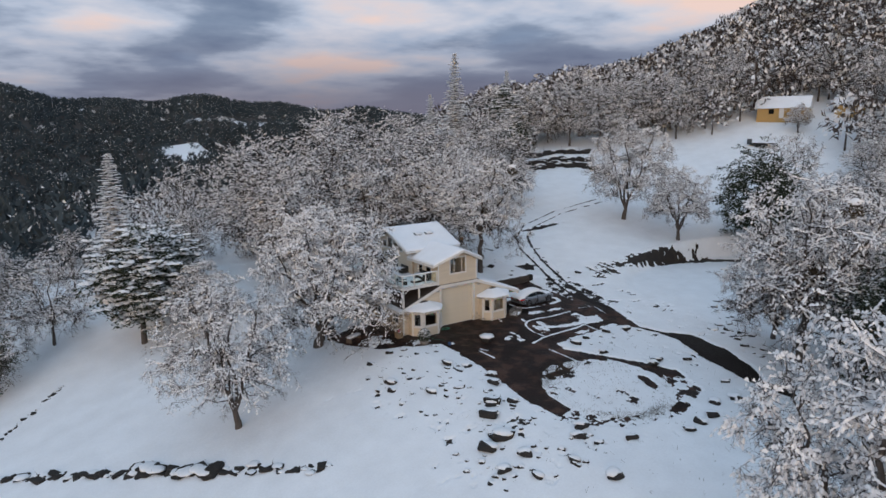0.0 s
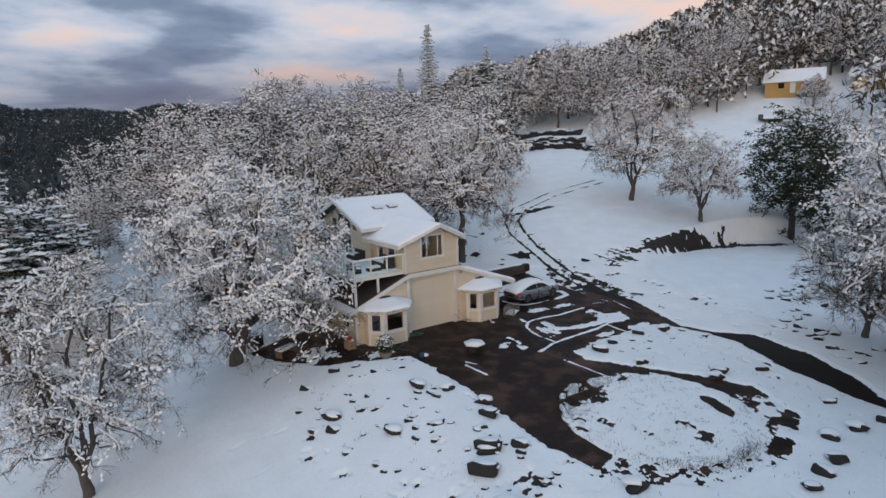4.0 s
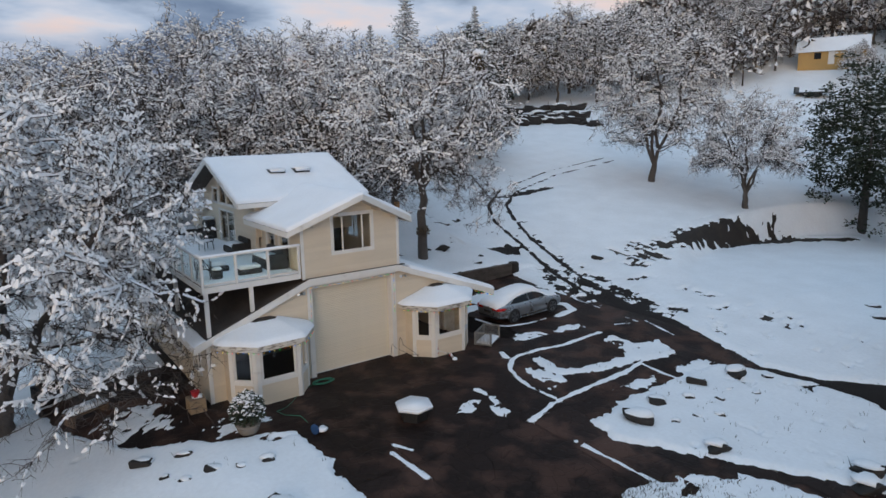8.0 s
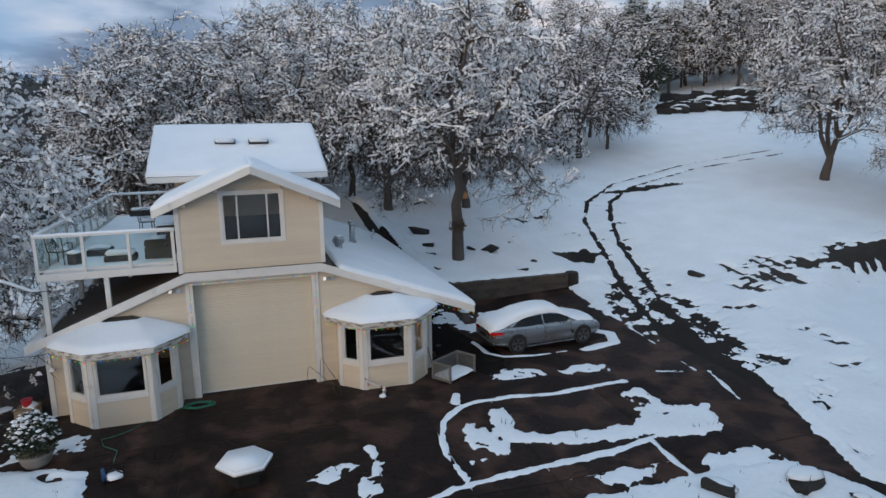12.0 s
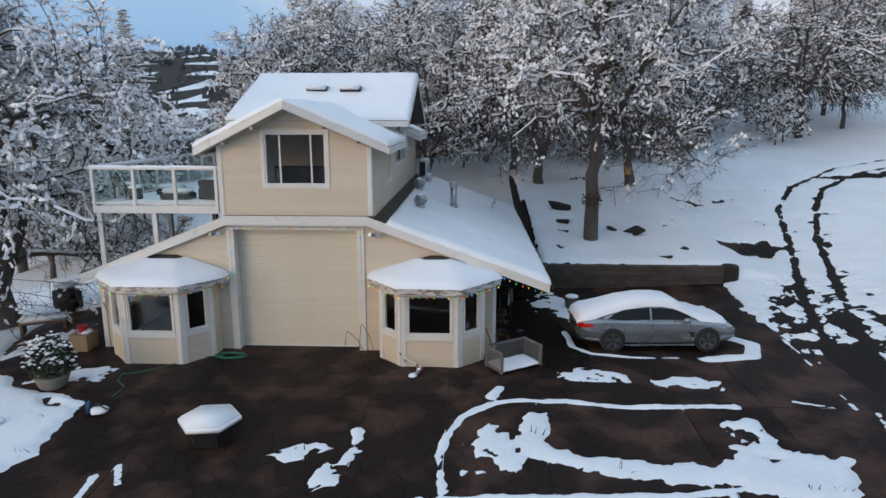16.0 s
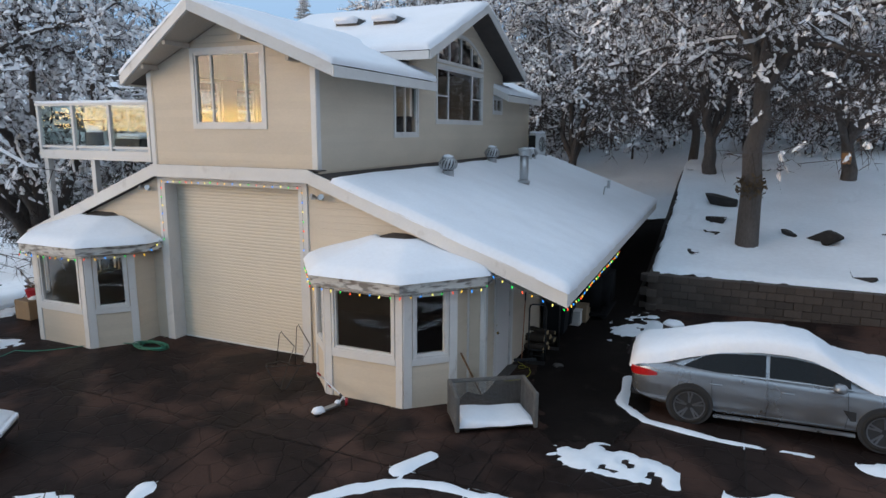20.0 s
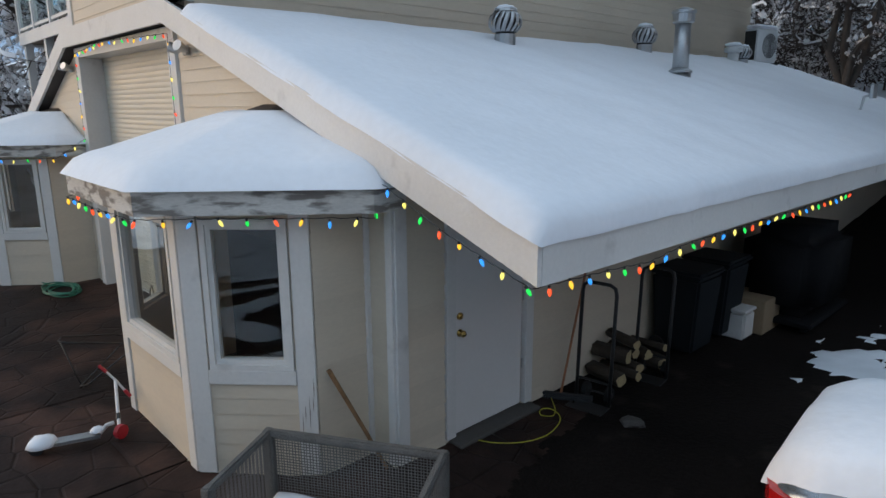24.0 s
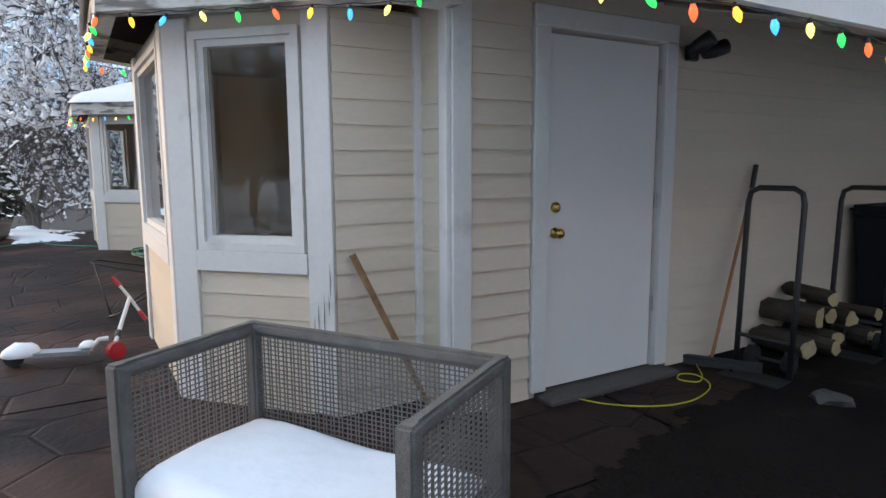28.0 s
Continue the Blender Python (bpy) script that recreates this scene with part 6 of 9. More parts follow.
while len(spots) < 6500:
    a, r = radians(rng.uniform(57, 142)), rng.uniform(0, 1) ** 0.75 * 1450 + 62
    x, y = math.cos(a) * r, math.sin(a) * r
    if r < 110 and a < 1.75 or r < 75 or (a > 1.80 and r > 260 and rng.random() < 0.82) or fbm(np.array(x), np.array(y), 0.016, 1) > 0.68:
        continue
    spots.append((x, y, gz(x, y) - 1, rng.uniform(7, 11) * (1 + r / 4000)))
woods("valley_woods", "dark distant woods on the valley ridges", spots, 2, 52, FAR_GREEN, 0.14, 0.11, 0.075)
spots = []
for k_ in range(360):                                              # the near brow of the valley
    x, y = rng.uniform(-45, 30), rng.uniform(84, 160)
    spots.append((x, y, gz(x, y) - 0.5, rng.uniform(4.0, 6.5)))
# extra white in these crowns stands in for pale haze between the trunks
woods("brow_woods", "snowy thicket above the valley, whitened further for distance haze", spots, 3, 150, FAR_TWIG, 0.55, 0.05, 0.075)
spots = []
while len(spots) < 150:                                            # snowy bushes under the trees behind the house
    x, y = rng.uniform(-8, 38), rng.uniform(27, 56)
    if along(ROAD, np.array(x), np.array(y)) > 4.5 and x < 30 + 0.3 * (y - 27):
        spots.append((x, y, gz(x, y) - 0.4, rng.uniform(2.6, 4.6)))
woods("snowy_thicket", "snow-laden bushes under the oaks", spots, 6, 420, FAR_TWIG, 0.62, 0.035, 0.052)
spots = []
for k_ in range(110):                                              # groves white with snow on the far ridges
    west = k_ % 3 == 0
    a, r = radians(rng.uniform(108, 142) if west else rng.uniform(58, 108)), rng.uniform(0, 1) ** 0.8 * 1150 + 330
    for j in range(rng.randint(5, 16) if west else rng.randint(2, 11)):
        x, y = math.cos(a) * r + rng.gauss(0, 0.013 * r), math.sin(a) * r + rng.gauss(0, 0.006 * r)
        spots.append((x, y, gz(x, y), rng.uniform(7, 11) * (1 + r / 3000) if west else rng.uniform(4, 7.5) * (1 + r / 4000)))
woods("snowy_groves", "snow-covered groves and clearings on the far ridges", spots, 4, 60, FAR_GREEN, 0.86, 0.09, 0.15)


# ---- deck on the west side ----
deck = thing("deck", (0, 0, 0), "raised white deck with glass railing and snow on its boards", "deck")
DX0, DX1, DY0, DY1, DZ_ = -4.14, -0.36, -0.30, 12.7, 4.30
part("deck_floor", box(bmesh.new(), DX0 + 0.05, DX1, DY0 + 0.05, DY1 - 0.05, DZ_ - 0.16, DZ_), WALNUT, deck)
for q in ((DX0, DX1 - 0.02, DY0, DY0 + 0.045), (DX0, DX0 + 0.045, DY0 + 0.047, DY1), (DX0 + 0.047, DX1, DY1 - 0.045, DY1)):
    part("rim_board", rbox(*q, DZ_ - 0.20, DZ_ + 0.02), TRIM, deck)
posts = [(DX0 + 0.05 + i * (DX1 - DX0 - 0.12) / 3, DY0 + 0.05) for i in range(4)] + [(DX0 + 0.05, DY0 + 0.05 + i * (DY1 - DY0 - 0.1) / 10) for i in range(1, 11)] + [(DX0 + 0.05 + i * 1.2, DY1 - 0.05) for i in range(1, 4)]
post_mesh = mesh_of("rail_post", finish(rbox(-0.045, 0.045, -0.045, 0.045, 0, 1.06)), TRIM)
for x, y in posts:
    again("rail_post", post_mesh, deck, pose(x, y, DZ_ + 0.02))
for a, b in (((DX0, DY0 + 0.05), (DX1, DY0 + 0.05)), ((DX0 + 0.05, DY0 + 0.11), (DX0 + 0.05, DY1 - 0.11)), ((DX0, DY1 - 0.05), (DX1, DY1 - 0.05))):
    part("top_rail", bar(bmesh.new(), (*a, DZ_ + 1.10), (*b, DZ_ + 1.10), 0.13, 0.05), TRIM, deck)
    part("bottom_rail", bar(bmesh.new(), (*a, DZ_ + 0.10), (*b, DZ_ + 0.10), 0.05, 0.05), TRIM, deck)
    sn = bmesh.new()
    A, B = Vector((*a, DZ_ + 1.13)), Vector((*b, DZ_ + 1.13))
    tube(sn, [A.lerp(B, i / 24) + Vector((0, 0, 0.012 * noise.noise(A.lerp(B, i / 24) * 3))) for i in range(25)], 0.062, 8)
    for v in sn.verts:
        v.co.z = max(v.co.z, DZ_ + 1.125)
    part("rail_snow", sn, SNOW_ROOF, deck, smooth=True)
edge = posts[:4]
for (x0, y0), (x1, y1) in list(zip(edge, edge[1:])) + list(zip([posts[0]] + posts[4:13], posts[4:14])):
    a, b = Vector((x0, y0, 0)), Vector((x1, y1, 0))
    d = (b - a).normalized() * 0.05
    bm = bmesh.new()
    bar(bm, a + d + Vector((0, 0, DZ_ + 0.61)), b - d + Vector((0, 0, DZ_ + 0.61)), 0.008, 0.92)
    p = part("pane", bm, RAIL_GLASS, deck)
    p.visible_shadow = False
for y in (DY0 + 0.12, 4.2, 8.4, 12.4):
    for x in (DX0 + 0.14, -2.35):
        zb = roof_low(x) + 0.22 if y < 15 else gz(x, y)
        part("deck_post", rbox(x - 0.07, x + 0.07, y - 0.07, y + 0.07, zb - 0.02, DZ_ - 0.16), TRIM, deck)
pillow("deck_snow", [(DX0 + 0.12, DY0 + 0.12, DZ_), (DX1 - 0.05, DY0 + 0.12, DZ_), (DX1 - 0.05, DY1 - 0.12, DZ_), (DX0 + 0.12, DY1 - 0.12, DZ_)], 0.10, SNOW_ROOF, "trodden snow covering the deck boards", nu=24, nv=60, rough=0.02)


def iron_chair(x, y, turn):
    c = thing("garden_chair", (x, y, DZ_ + 0.09), "black cast iron garden chair with snow on its seat", "chair", "deck chairs", turn=turn)
    for sx_, sy_ in ((-0.24, -0.22), (0.24, -0.22), (-0.24, 0.22), (0.24, 0.22)):
        part("leg", tube(bmesh.new(), [(sx_, sy_, 0), (sx_ * 0.9, sy_ * 0.9, 0.42)], 0.018, 6), BLACK_METAL, c)
    part("seat", rbox(-0.25, 0.25, -0.24, 0.24, 0.40, 0.43), BLACK_METAL, c)
    bm = bmesh.new()
    for i in range(6):
        tube(bm, [(-0.24 + 0.096 * i, 0.23, 0.43), (-0.24 + 0.096 * (5 - i) * 0.5 + 0.048 * i, 0.29, 0.86)], 0.009, 5)
        tube(bm, [(0.24 - 0.096 * i, 0.235, 0.43), (0.24 - 0.048 * i, 0.295, 0.84)], 0.009, 5)
    tube(bm, [(-0.25, 0.23, 0.43), (-0.26, 0.29, 0.84), (0, 0.31, 0.93), (0.26, 0.29, 0.84), (0.25, 0.23, 0.43)], 0.016, 6)
    part("backrest", bm, BLACK_METAL, c)
    for s in (-1, 1):
        part("armrest", tube(bmesh.new(), [(s * 0.26, 0.25, 0.64), (s * 0.28, 0, 0.66), (s * 0.27, -0.22, 0.62), (s * 0.25, -0.22, 0.42)], 0.015, 6), BLACK_METAL, c)
    part("snow_cushion", blob(0.24, 0.45, 0.1, 3), SNOW_ROOF, c, smooth=True).matrix_basis = pose(0, 0, 0.43)


iron_chair(-3.72, 0.85, 160)
iron_chair(-1.95, 6.7, 20)
WICKER = material("dark_wicker", (0.035, 0.032, 0.030), 0.75, vary=0.4, scale=8, fine=70, bump=0.6, bump_scale=80)
for nm, x0, x1, y0, y1, zz, lab in (("lounge_sofa", -1.35, -0.5, 0.6, 2.4, 0.62, "dark wicker lounge sofa heaped with snow"), ("low_table", -2.5, -1.6, 0.5, 1.1, 0.34, "low dark table under a pad of snow"), ("low_table", -3.2, -2.5, 1.7, 2.5, 0.36, "low dark table under a pad of snow"), ("lounge_sofa", -1.4, -0.5, 4.6, 6.0, 0.5, "dark wicker lounge sofa heaped with snow"), ("bench", -3.3, -0.6, 11.9, 12.4, 0.45, "long dark bench with snow on its seat"), ("storage_box", -1.1, -0.55, 9.6, 10.3, 1.0, "black covered grill on the deck")):
    t = thing(nm, ((x0 + x1) / 2, (y0 + y1) / 2, DZ_ + 0.08), lab, nm.replace("_", " "), "deck furniture")
    w, d = (x1 - x0) / 2, (y1 - y0) / 2
    part("body", rbox(-w, w, -d, d, 0.0, zz * 0.62, 0.03, 2), WICKER, t)
    if nm == "lounge_sofa":
        part("backrest", rbox(w - 0.2, w, -d, d, zz * 0.62, zz + 0.15, 0.04, 2), WICKER, t)
        part("armrest", rbox(-w, w - 0.2, -d, -d + 0.16, zz * 0.62, zz, 0.04, 2), WICKER, t)
    elif nm == "storage_box":
        part("lid", rbox(-w, w, -d, d, zz * 0.62, zz, 0.1, 3), BLACK_PLASTIC, t)
    cap = rbox(-w * 0.97, w * (0.97 if nm != "lounge_sofa" else 0.6), -d * 0.97, d * 0.97, zz * 0.62 if nm != "storage_box" else zz, (zz * 0.62 if nm != "storage_box" else zz) + 0.13, 0.06, 3)
    part("snow_pad", cap, SNOW_ROOF, t, smooth=True)
pot = thing("side_table", (-3.3, 0.62, DZ_ + 0.08), "small round dark side table capped with snow", "side table")
part("drum", lathe(bmesh.new(), [(0.17, 0), (0.2, 0.05), (0.2, 0.34), (0.17, 0.38)]), WICKER, pot)
part("snow_cap", blob(0.2, 0.5, 0.1, 5), SNOW_ROOF, pot, smooth=True).matrix_basis = pose(0, 0, 0.37)


# ---- things on the roof and walls ----
def on_roof(x, y):
    return roof_low(x) + 0.22


for x, y, s in ((5.2, 3.8, 1.0), (4.82, 8.25, 1.0), (4.95, 12.5, 0.85)):
    t = thing("roof_turbine", (x, y, on_roof(x, y)), "galvanised turbine vent standing in roof snow", "roof vent", "turbine vents")
    t.scale = (s, s, s)
    part("base_pipe", lathe(bmesh.new(), [(0.24, -0.1), (0.2, 0.02), (0.15, 0.05), (0.15, 0.30)], sides=14), STEEL, t)
    for k_ in range(16):
        a = k_ * math.pi / 8
        bm, rows = bmesh.new(), []
        for i in range(7):
            ph = -0.9 + 1.8 * i / 6
            r = 0.21 * math.cos(ph * 0.95) + 0.02
            q = Vector((math.cos(a + ph * 0.25) * r, math.sin(a + ph * 0.25) * r, 0.46 + 0.17 * math.sin(ph)))
            d = Vector((-math.sin(a), math.cos(a), 0)) * 0.036
            lift = Vector((math.cos(a), math.sin(a), 0)) * 0.012
            rows.append([bm.verts.new(v) for v in (q - d, q + lift, q + d * 0.6)])
        for r0, r1 in zip(rows, rows[1:]):
            for c in (0, 1):
                bm.faces.new((r0[c], r0[c + 1], r1[c + 1], r1[c]))
        part("fin", bm, STEEL, t)
    part("drum", lathe(bmesh.new(), [(0.13, 0.28), (0.17, 0.46), (0.13, 0.61)], sides=14), BLACK_METAL, t, smooth=True)
    part("cap", lathe(bmesh.new(), [(0.17, 0.60), (0.15, 0.635), (0.05, 0.66)], sides=14), STEEL, t)
    part("snow_cap", blob(0.15, 0.4, 0.15, 7), SNOW_ROOF, t, smooth=True).matrix_basis = pose(0, 0, 0.64)
fl = thing("stove_flue", (6.28, 6.88, on_roof(6.28, 6.88) - 0.04), "tall galvanised stove flue on the low roof", "flue")
part("flashing_cone", lathe(bmesh.new(), [(0.30, -0.12), (0.24, 0.02), (0.17, 0.12), (0.17, 0.26)], sides=16), STEEL, fl, smooth=True)
part("pipe", lathe(bmesh.new(), [(0.125, 0.2), (0.125, 1.02)], sides=16), STEEL, fl, smooth=True)
part("storm_collar", lathe(bmesh.new(), [(0.13, 0.30), (0.19, 0.26), (0.19, 0.29), (0.13, 0.33)], sides=16), STEEL, fl)
part("cap", lathe(bmesh.new(), [(0.13, 1.02), (0.17, 1.04), (0.17, 1.17), (0.19, 1.18), (0.19, 1.22), (0.04, 1.27)], sides=16), STEEL, fl)
sb = thing("dish_bracket", (7.95, 10.7, on_roof(7.95, 10.7)), "bent grey dish bracket poking out of the snow", "bracket")
part("arm", tube(bmesh.new(), [(-0.25, -0.3, 0.05), (0, 0, 0.22), (0.02, 0.05, 0.45), (0.12, 0.15, 0.5)], 0.025, 6), STEEL, sb)
part("plate", rbox(0.1, 0.16, 0.05, 0.3, 0.42, 0.68), STEEL, sb)
AC_WHITE = material("condenser_paint", (0.62, 0.63, 0.63), 0.5, vary=0.08, scale=3, fine=30, bump=0.02)
ac = thing("condenser_unit", (4.62, 14.35, on_roof(4.62, 14.35)), "white air-conditioning condenser on a dark stand in the roof snow", "condenser", turn=-10)
for y in (-0.40, 0.40):
    part("stand_leg", rbox(-0.22, 0.26, y - 0.03, y + 0.03, -0.15, 0.14, 0.01), BLACK_METAL, ac)
part("casing", rbox(-0.17, 0.17, -0.48, 0.48, 0.14, 0.96, 0.03, 2), AC_WHITE, ac)
part("side_grille", rbox(-0.15, 0.15, -0.490, -0.478, 0.20, 0.90), BLACK_METAL, ac)
fan_ = lathe(bmesh.new(), [(0.02, 0.0), (0.30, 0.0), (0.30, 0.012), (0.02, 0.014)], sides=28)
part("fan_opening", fan_, BLACK_METAL, ac).matrix_basis = pose(0.171, 0.10, 0.55, 0, 90, 0)
for k_ in range(7):
    rr = 0.06 + 0.04 * k_
    ring_ = [(0.192, 0.10 + rr * math.cos(i * math.pi / 12), 0.55 + rr * math.sin(i * math.pi / 12)) for i in range(25)]
    part("guard_ring", tube(bmesh.new(), ring_, 0.005, 4), AC_WHITE, ac)
part("snow_cap", rbox(-0.18, 0.18, -0.48, 0.48, 0.96, 1.06, 0.045, 3), SNOW_ROOF, ac, smooth=True)
vent = thing("vent_hood", (4.98, 11.9, on_roof(4.98, 11.9)), "white plumbing vent with a cap of snow on the low roof", "roof vent")
part("pipe", lathe(bmesh.new(), [(0.20, -0.12), (0.19, 0.10), (0.12, 0.16), (0.12, 0.40)], sides=14), AC_WHITE, vent, smooth=True)
part("hood", lathe(bmesh.new(), [(0.13, 0.38), (0.20, 0.40), (0.20, 0.50), (0.04, 0.53)], sides=14), AC_WHITE, vent, smooth=True)
part("snow_cap", blob(0.19, 0.5, 0.12, 12), SNOW_ROOF, vent, smooth=True).matrix_basis = pose(0, 0, 0.53)
for x in (-0.5, 4.17):
    t = thing("flood_light", (x, FY - 0.02, 3.50), "small grey twin flood light on the siding", "wall light", "flood lights")
    part("plate", rbox(-0.06, 0.06, -0.04, 0.0, -0.05, 0.05, 0.01), STEEL, t)
    for s in (-1, 1):
        part("head", lathe(bmesh.new(), [(0.03, 0), (0.05, 0.05), (0.06, 0.13)], sides=12), STEEL, t).matrix_basis = pose(s * 0.07, -0.05, 0.0, 70, 0, s * 25)
t = thing("spot_light", (XR + 0.03, 1.55, 2.06), "dark twin spot light beside the entrance door", "wall light")
part("plate", rbox(-0.01, 0.04, -0.05, 0.05, -0.05, 0.05, 0.01), BLACK_METAL, t)
for s in (-1, 1):
    part("head", lathe(bmesh.new(), [(0.035, -0.02), (0.05, 0.05), (0.052, 0.15), (0.045, 0.155)], sides=14), BLACK_METAL, t, smooth=True).matrix_basis = pose(0.07, s * 0.075, 0.0, 0 if s < 0 else -50, 60 if s < 0 else 60, 20)

# ---- coloured bulbs on a wire ----
BULBS = [glow_material("amber_bulb", (1.0, 0.55, 0.04), 1.0), glow_material("blue_bulb", (0.05, 0.32, 1.0), 1.0), glow_material("yellow_bulb", (1.0, 0.82, 0.18), 1.0), glow_material("green_bulb", (0.04, 0.75, 0.10), 0.9), glow_material("red_bulb", (1.0, 0.10, 0.03), 1.0)]
bulb_meshes = []
for m_ in BULBS:
    bm = lathe(bmesh.new(), [(0.008, 0.0), (0.010, -0.008), (0.0145, -0.020), (0.0152, -0.030), (0.0105, -0.047), (0.002, -0.060)], sides=10)
    bulb_meshes.append(mesh_of("bulb", finish(bm, True), m_))
sock = bmesh.new()
lathe(sock, [(0.009, 0.018), (0.010, 0.0), (0.008, -0.001)], sides=8)
sock_mesh = mesh_of("socket", finish(sock), BLACK_PLASTIC)
brng = random.Random(4)


def strand(label, pts, gap=0.195, start=0, size=0.92):
    s = thing("string_lights", pts[0], label, "string lights", "coloured string lights")
    o = Vector(pts[0])
    ps = [Vector(p) for p in pts]
    run, out, k_ = 0.0, [], 0
    wire = []
    for a, b in zip(ps, ps[1:]):
        n = max(1, int((b - a).length / 0.06))
        for i in range(n):
            t_ = i / n
            wire.append(a.lerp(b, t_) - o + Vector((0, 0, -0.012 * abs(math.sin((run + (b - a).length * t_) / gap * math.pi)))))
        while run + (b - a).length > k_ * gap:
            out.append(a.lerp(b, (k_ * gap - run) / (b - a).length))
            k_ += 1
        run += (b - a).length
    wire.append(ps[-1] - o)
    part("wire", tube(bmesh.new(), wire, 0.0032, 4), BLACK_PLASTIC, s)
    for i, p in enumerate(out):
        tilt = pose(0, 0, 0, brng.uniform(-28, 28), brng.uniform(-28, 28), 0)
        m_ = Matrix.Translation(p - o + Vector((0, 0, -0.02 + brng.uniform(-0.012, 0.006)))) @ tilt @ Matrix.Scale(size, 4)
        b_ = again("bulb", bulb_meshes[(i + start) % 5], s, m_)
        again("socket", sock_mesh, b_, Matrix())


zf = lambda x: ROOF_PEAK - SR * (x - 3.96)
strand("coloured bulbs hanging along the edge of the low roof", [(7.74, -0.52, zf(7.74) - 0.01), (8.5, -0.53, zf(8.5) - 0.035), (9.24, -0.53, zf(9.24) + 0.0), (9.28, 0.3, z_r - 0.02), (9.28, 0.75, z_r - 0.05), (9.28, 1.3, z_r + 0.0), (9.28, 4, z_r - 0.01), (9.28, 5.6, z_r - 0.01)])
strand("coloured bulbs hanging round a bay window's eaves", [(4.02, -0.69, 2.13), (4.96, -1.87, 2.12), (5.85, -1.885, 2.115), (6.74, -1.89, 2.13), (7.85, -0.58, 2.12), (7.74, -0.50, 2.36)], start=2)
strand("coloured bulbs hanging round a bay window's eaves", [(-3.95, -0.85, 2.11), (-2.86, -1.92, 2.10), (-1.05, -1.90, 2.10), (-0.21, -0.78, 2.11), (-0.15, -0.36, 2.4)], start=1)
strand("coloured bulbs framing the garage door", [(-0.08, -0.37, 2.4), (-0.08, -0.37, 3.72), (1.8, -0.53, 3.76), (3.76, -0.37, 3.72), (3.76, -0.37, 2.0)], start=3, size=0.8)


# ---- block retaining wall ----
BLOCK = material("brown_wall_block", (0.072, 0.056, 0.046), 0.9, vary=0.25, scale=3, fine=25, bump=0.7, bump_scale=30, random_vary=0.24)
rw = thing("retaining_wall", (9.9, 6.9, -0.2), "brown split-face block retaining wall holding the snowy slope", "retaining wall")
bl = rbox(0.003, 0.417, 0.0, 0.28, 0.0025, 0.1975, 0.012)
for v in bl.verts:
    if v.co.y < 0.05:
        v.co.y += noise.noise(v.co * 9) * 0.012
block_mesh = mesh_of("block", finish(bl), BLOCK)
for r in range(6):
    for i in range(18):
        x = i * 0.42 - (0.21 if r % 2 else 0)
        if x > 7.2:
            continue
        again("block", block_mesh, rw, pose(x, brng.uniform(-0.006, 0.006), r * 0.2, 0, 0, brng.uniform(-0.7, 0.7)))
    for i in range(22):
        again("block", block_mesh, rw, pose(-0.02, 9.3 - i * 0.42 - (0.21 if r % 2 else 0), r * 0.2 + 0.0, 0, 0, -90))
pil = part("end_pillar", lathe(bmesh.new(), [(0.36, 0), (0.37, 0.5), (0.35, 1.2), (0.30, 1.28), (0.1, 1.3)], sides=14), SOIL, rw, "dark rounded end pillar")
pil.matrix_basis = pose(7.55, 0.2, -0.05)
stump = thing("tree_stump", (10.75, 4.6, gz(10.75, 4.6)), "round dark stump with a cap of snow", "stump")
part("wood", lathe(bmesh.new(), [(0.27, -0.05), (0.24, 0.1), (0.23, 0.42)], sides=14), BARK, stump)
part("snow_cap", blob(0.25, 0.4, 0.05, 3), SNOW_ROOF, stump, smooth=True).matrix_basis = pose(0, 0, 0.41)


# ---- parked car ----
PAINT = material("silver_car_paint", (0.30, 0.32, 0.345), 0.28, metal=0.75, vary=0.06, scale=1.5, fine=200, bump=0.0)
TYRE = material("tyre_rubber", (0.015, 0.015, 0.015), 0.85, vary=0.3, scale=10, fine=80, bump=0.3)
RIM = material("grey_alloy", (0.22, 0.22, 0.23), 0.35, metal=0.9, vary=0.1, scale=9, fine=60, bump=0.0)
DARK_GLASS = material("tinted_glass", (0.006, 0.007, 0.008), 0.05, vary=0.1, scale=1, fine=5, bump=0.0, spec=0.25, rough_vary=0.0)
RED_LENS = material("red_tail_lens", (0.45, 0.012, 0.012), 0.15, vary=0.2, scale=8, fine=40, bump=0.0)
CHROME = material("chrome_strip", (0.6, 0.6, 0.6), 0.15, metal=1.0, vary=0.05, scale=5, fine=20, bump=0.0)
car = thing("car", (12.70, 1.30, gz(12.8, 0.9) + 0.02), "silver four-door fastback car parked under thick snow", "car", turn=3.6)
ST = [(-2.46, 0.70, 0.48, 0.80), (-2.40, 0.82, 0.36, 0.90), (-2.2, 0.90, 0.28, 0.97), (-1.9, 0.945, 0.22, 0.985), (-1.45, 0.968, 0.20, 0.975), (-0.9, 0.955, 0.19, 0.95), (-0.2, 0.945, 0.19, 0.93), (0.6, 0.945, 0.19, 0.91), (1.1, 0.955, 0.19, 0.90), (1.47, 0.965, 0.20, 0.885), (1.9, 0.94, 0.22, 0.82), (2.2, 0.88, 0.26, 0.74), (2.42, 0.76, 0.32, 0.64), (2.52, 0.55, 0.38, 0.55)]


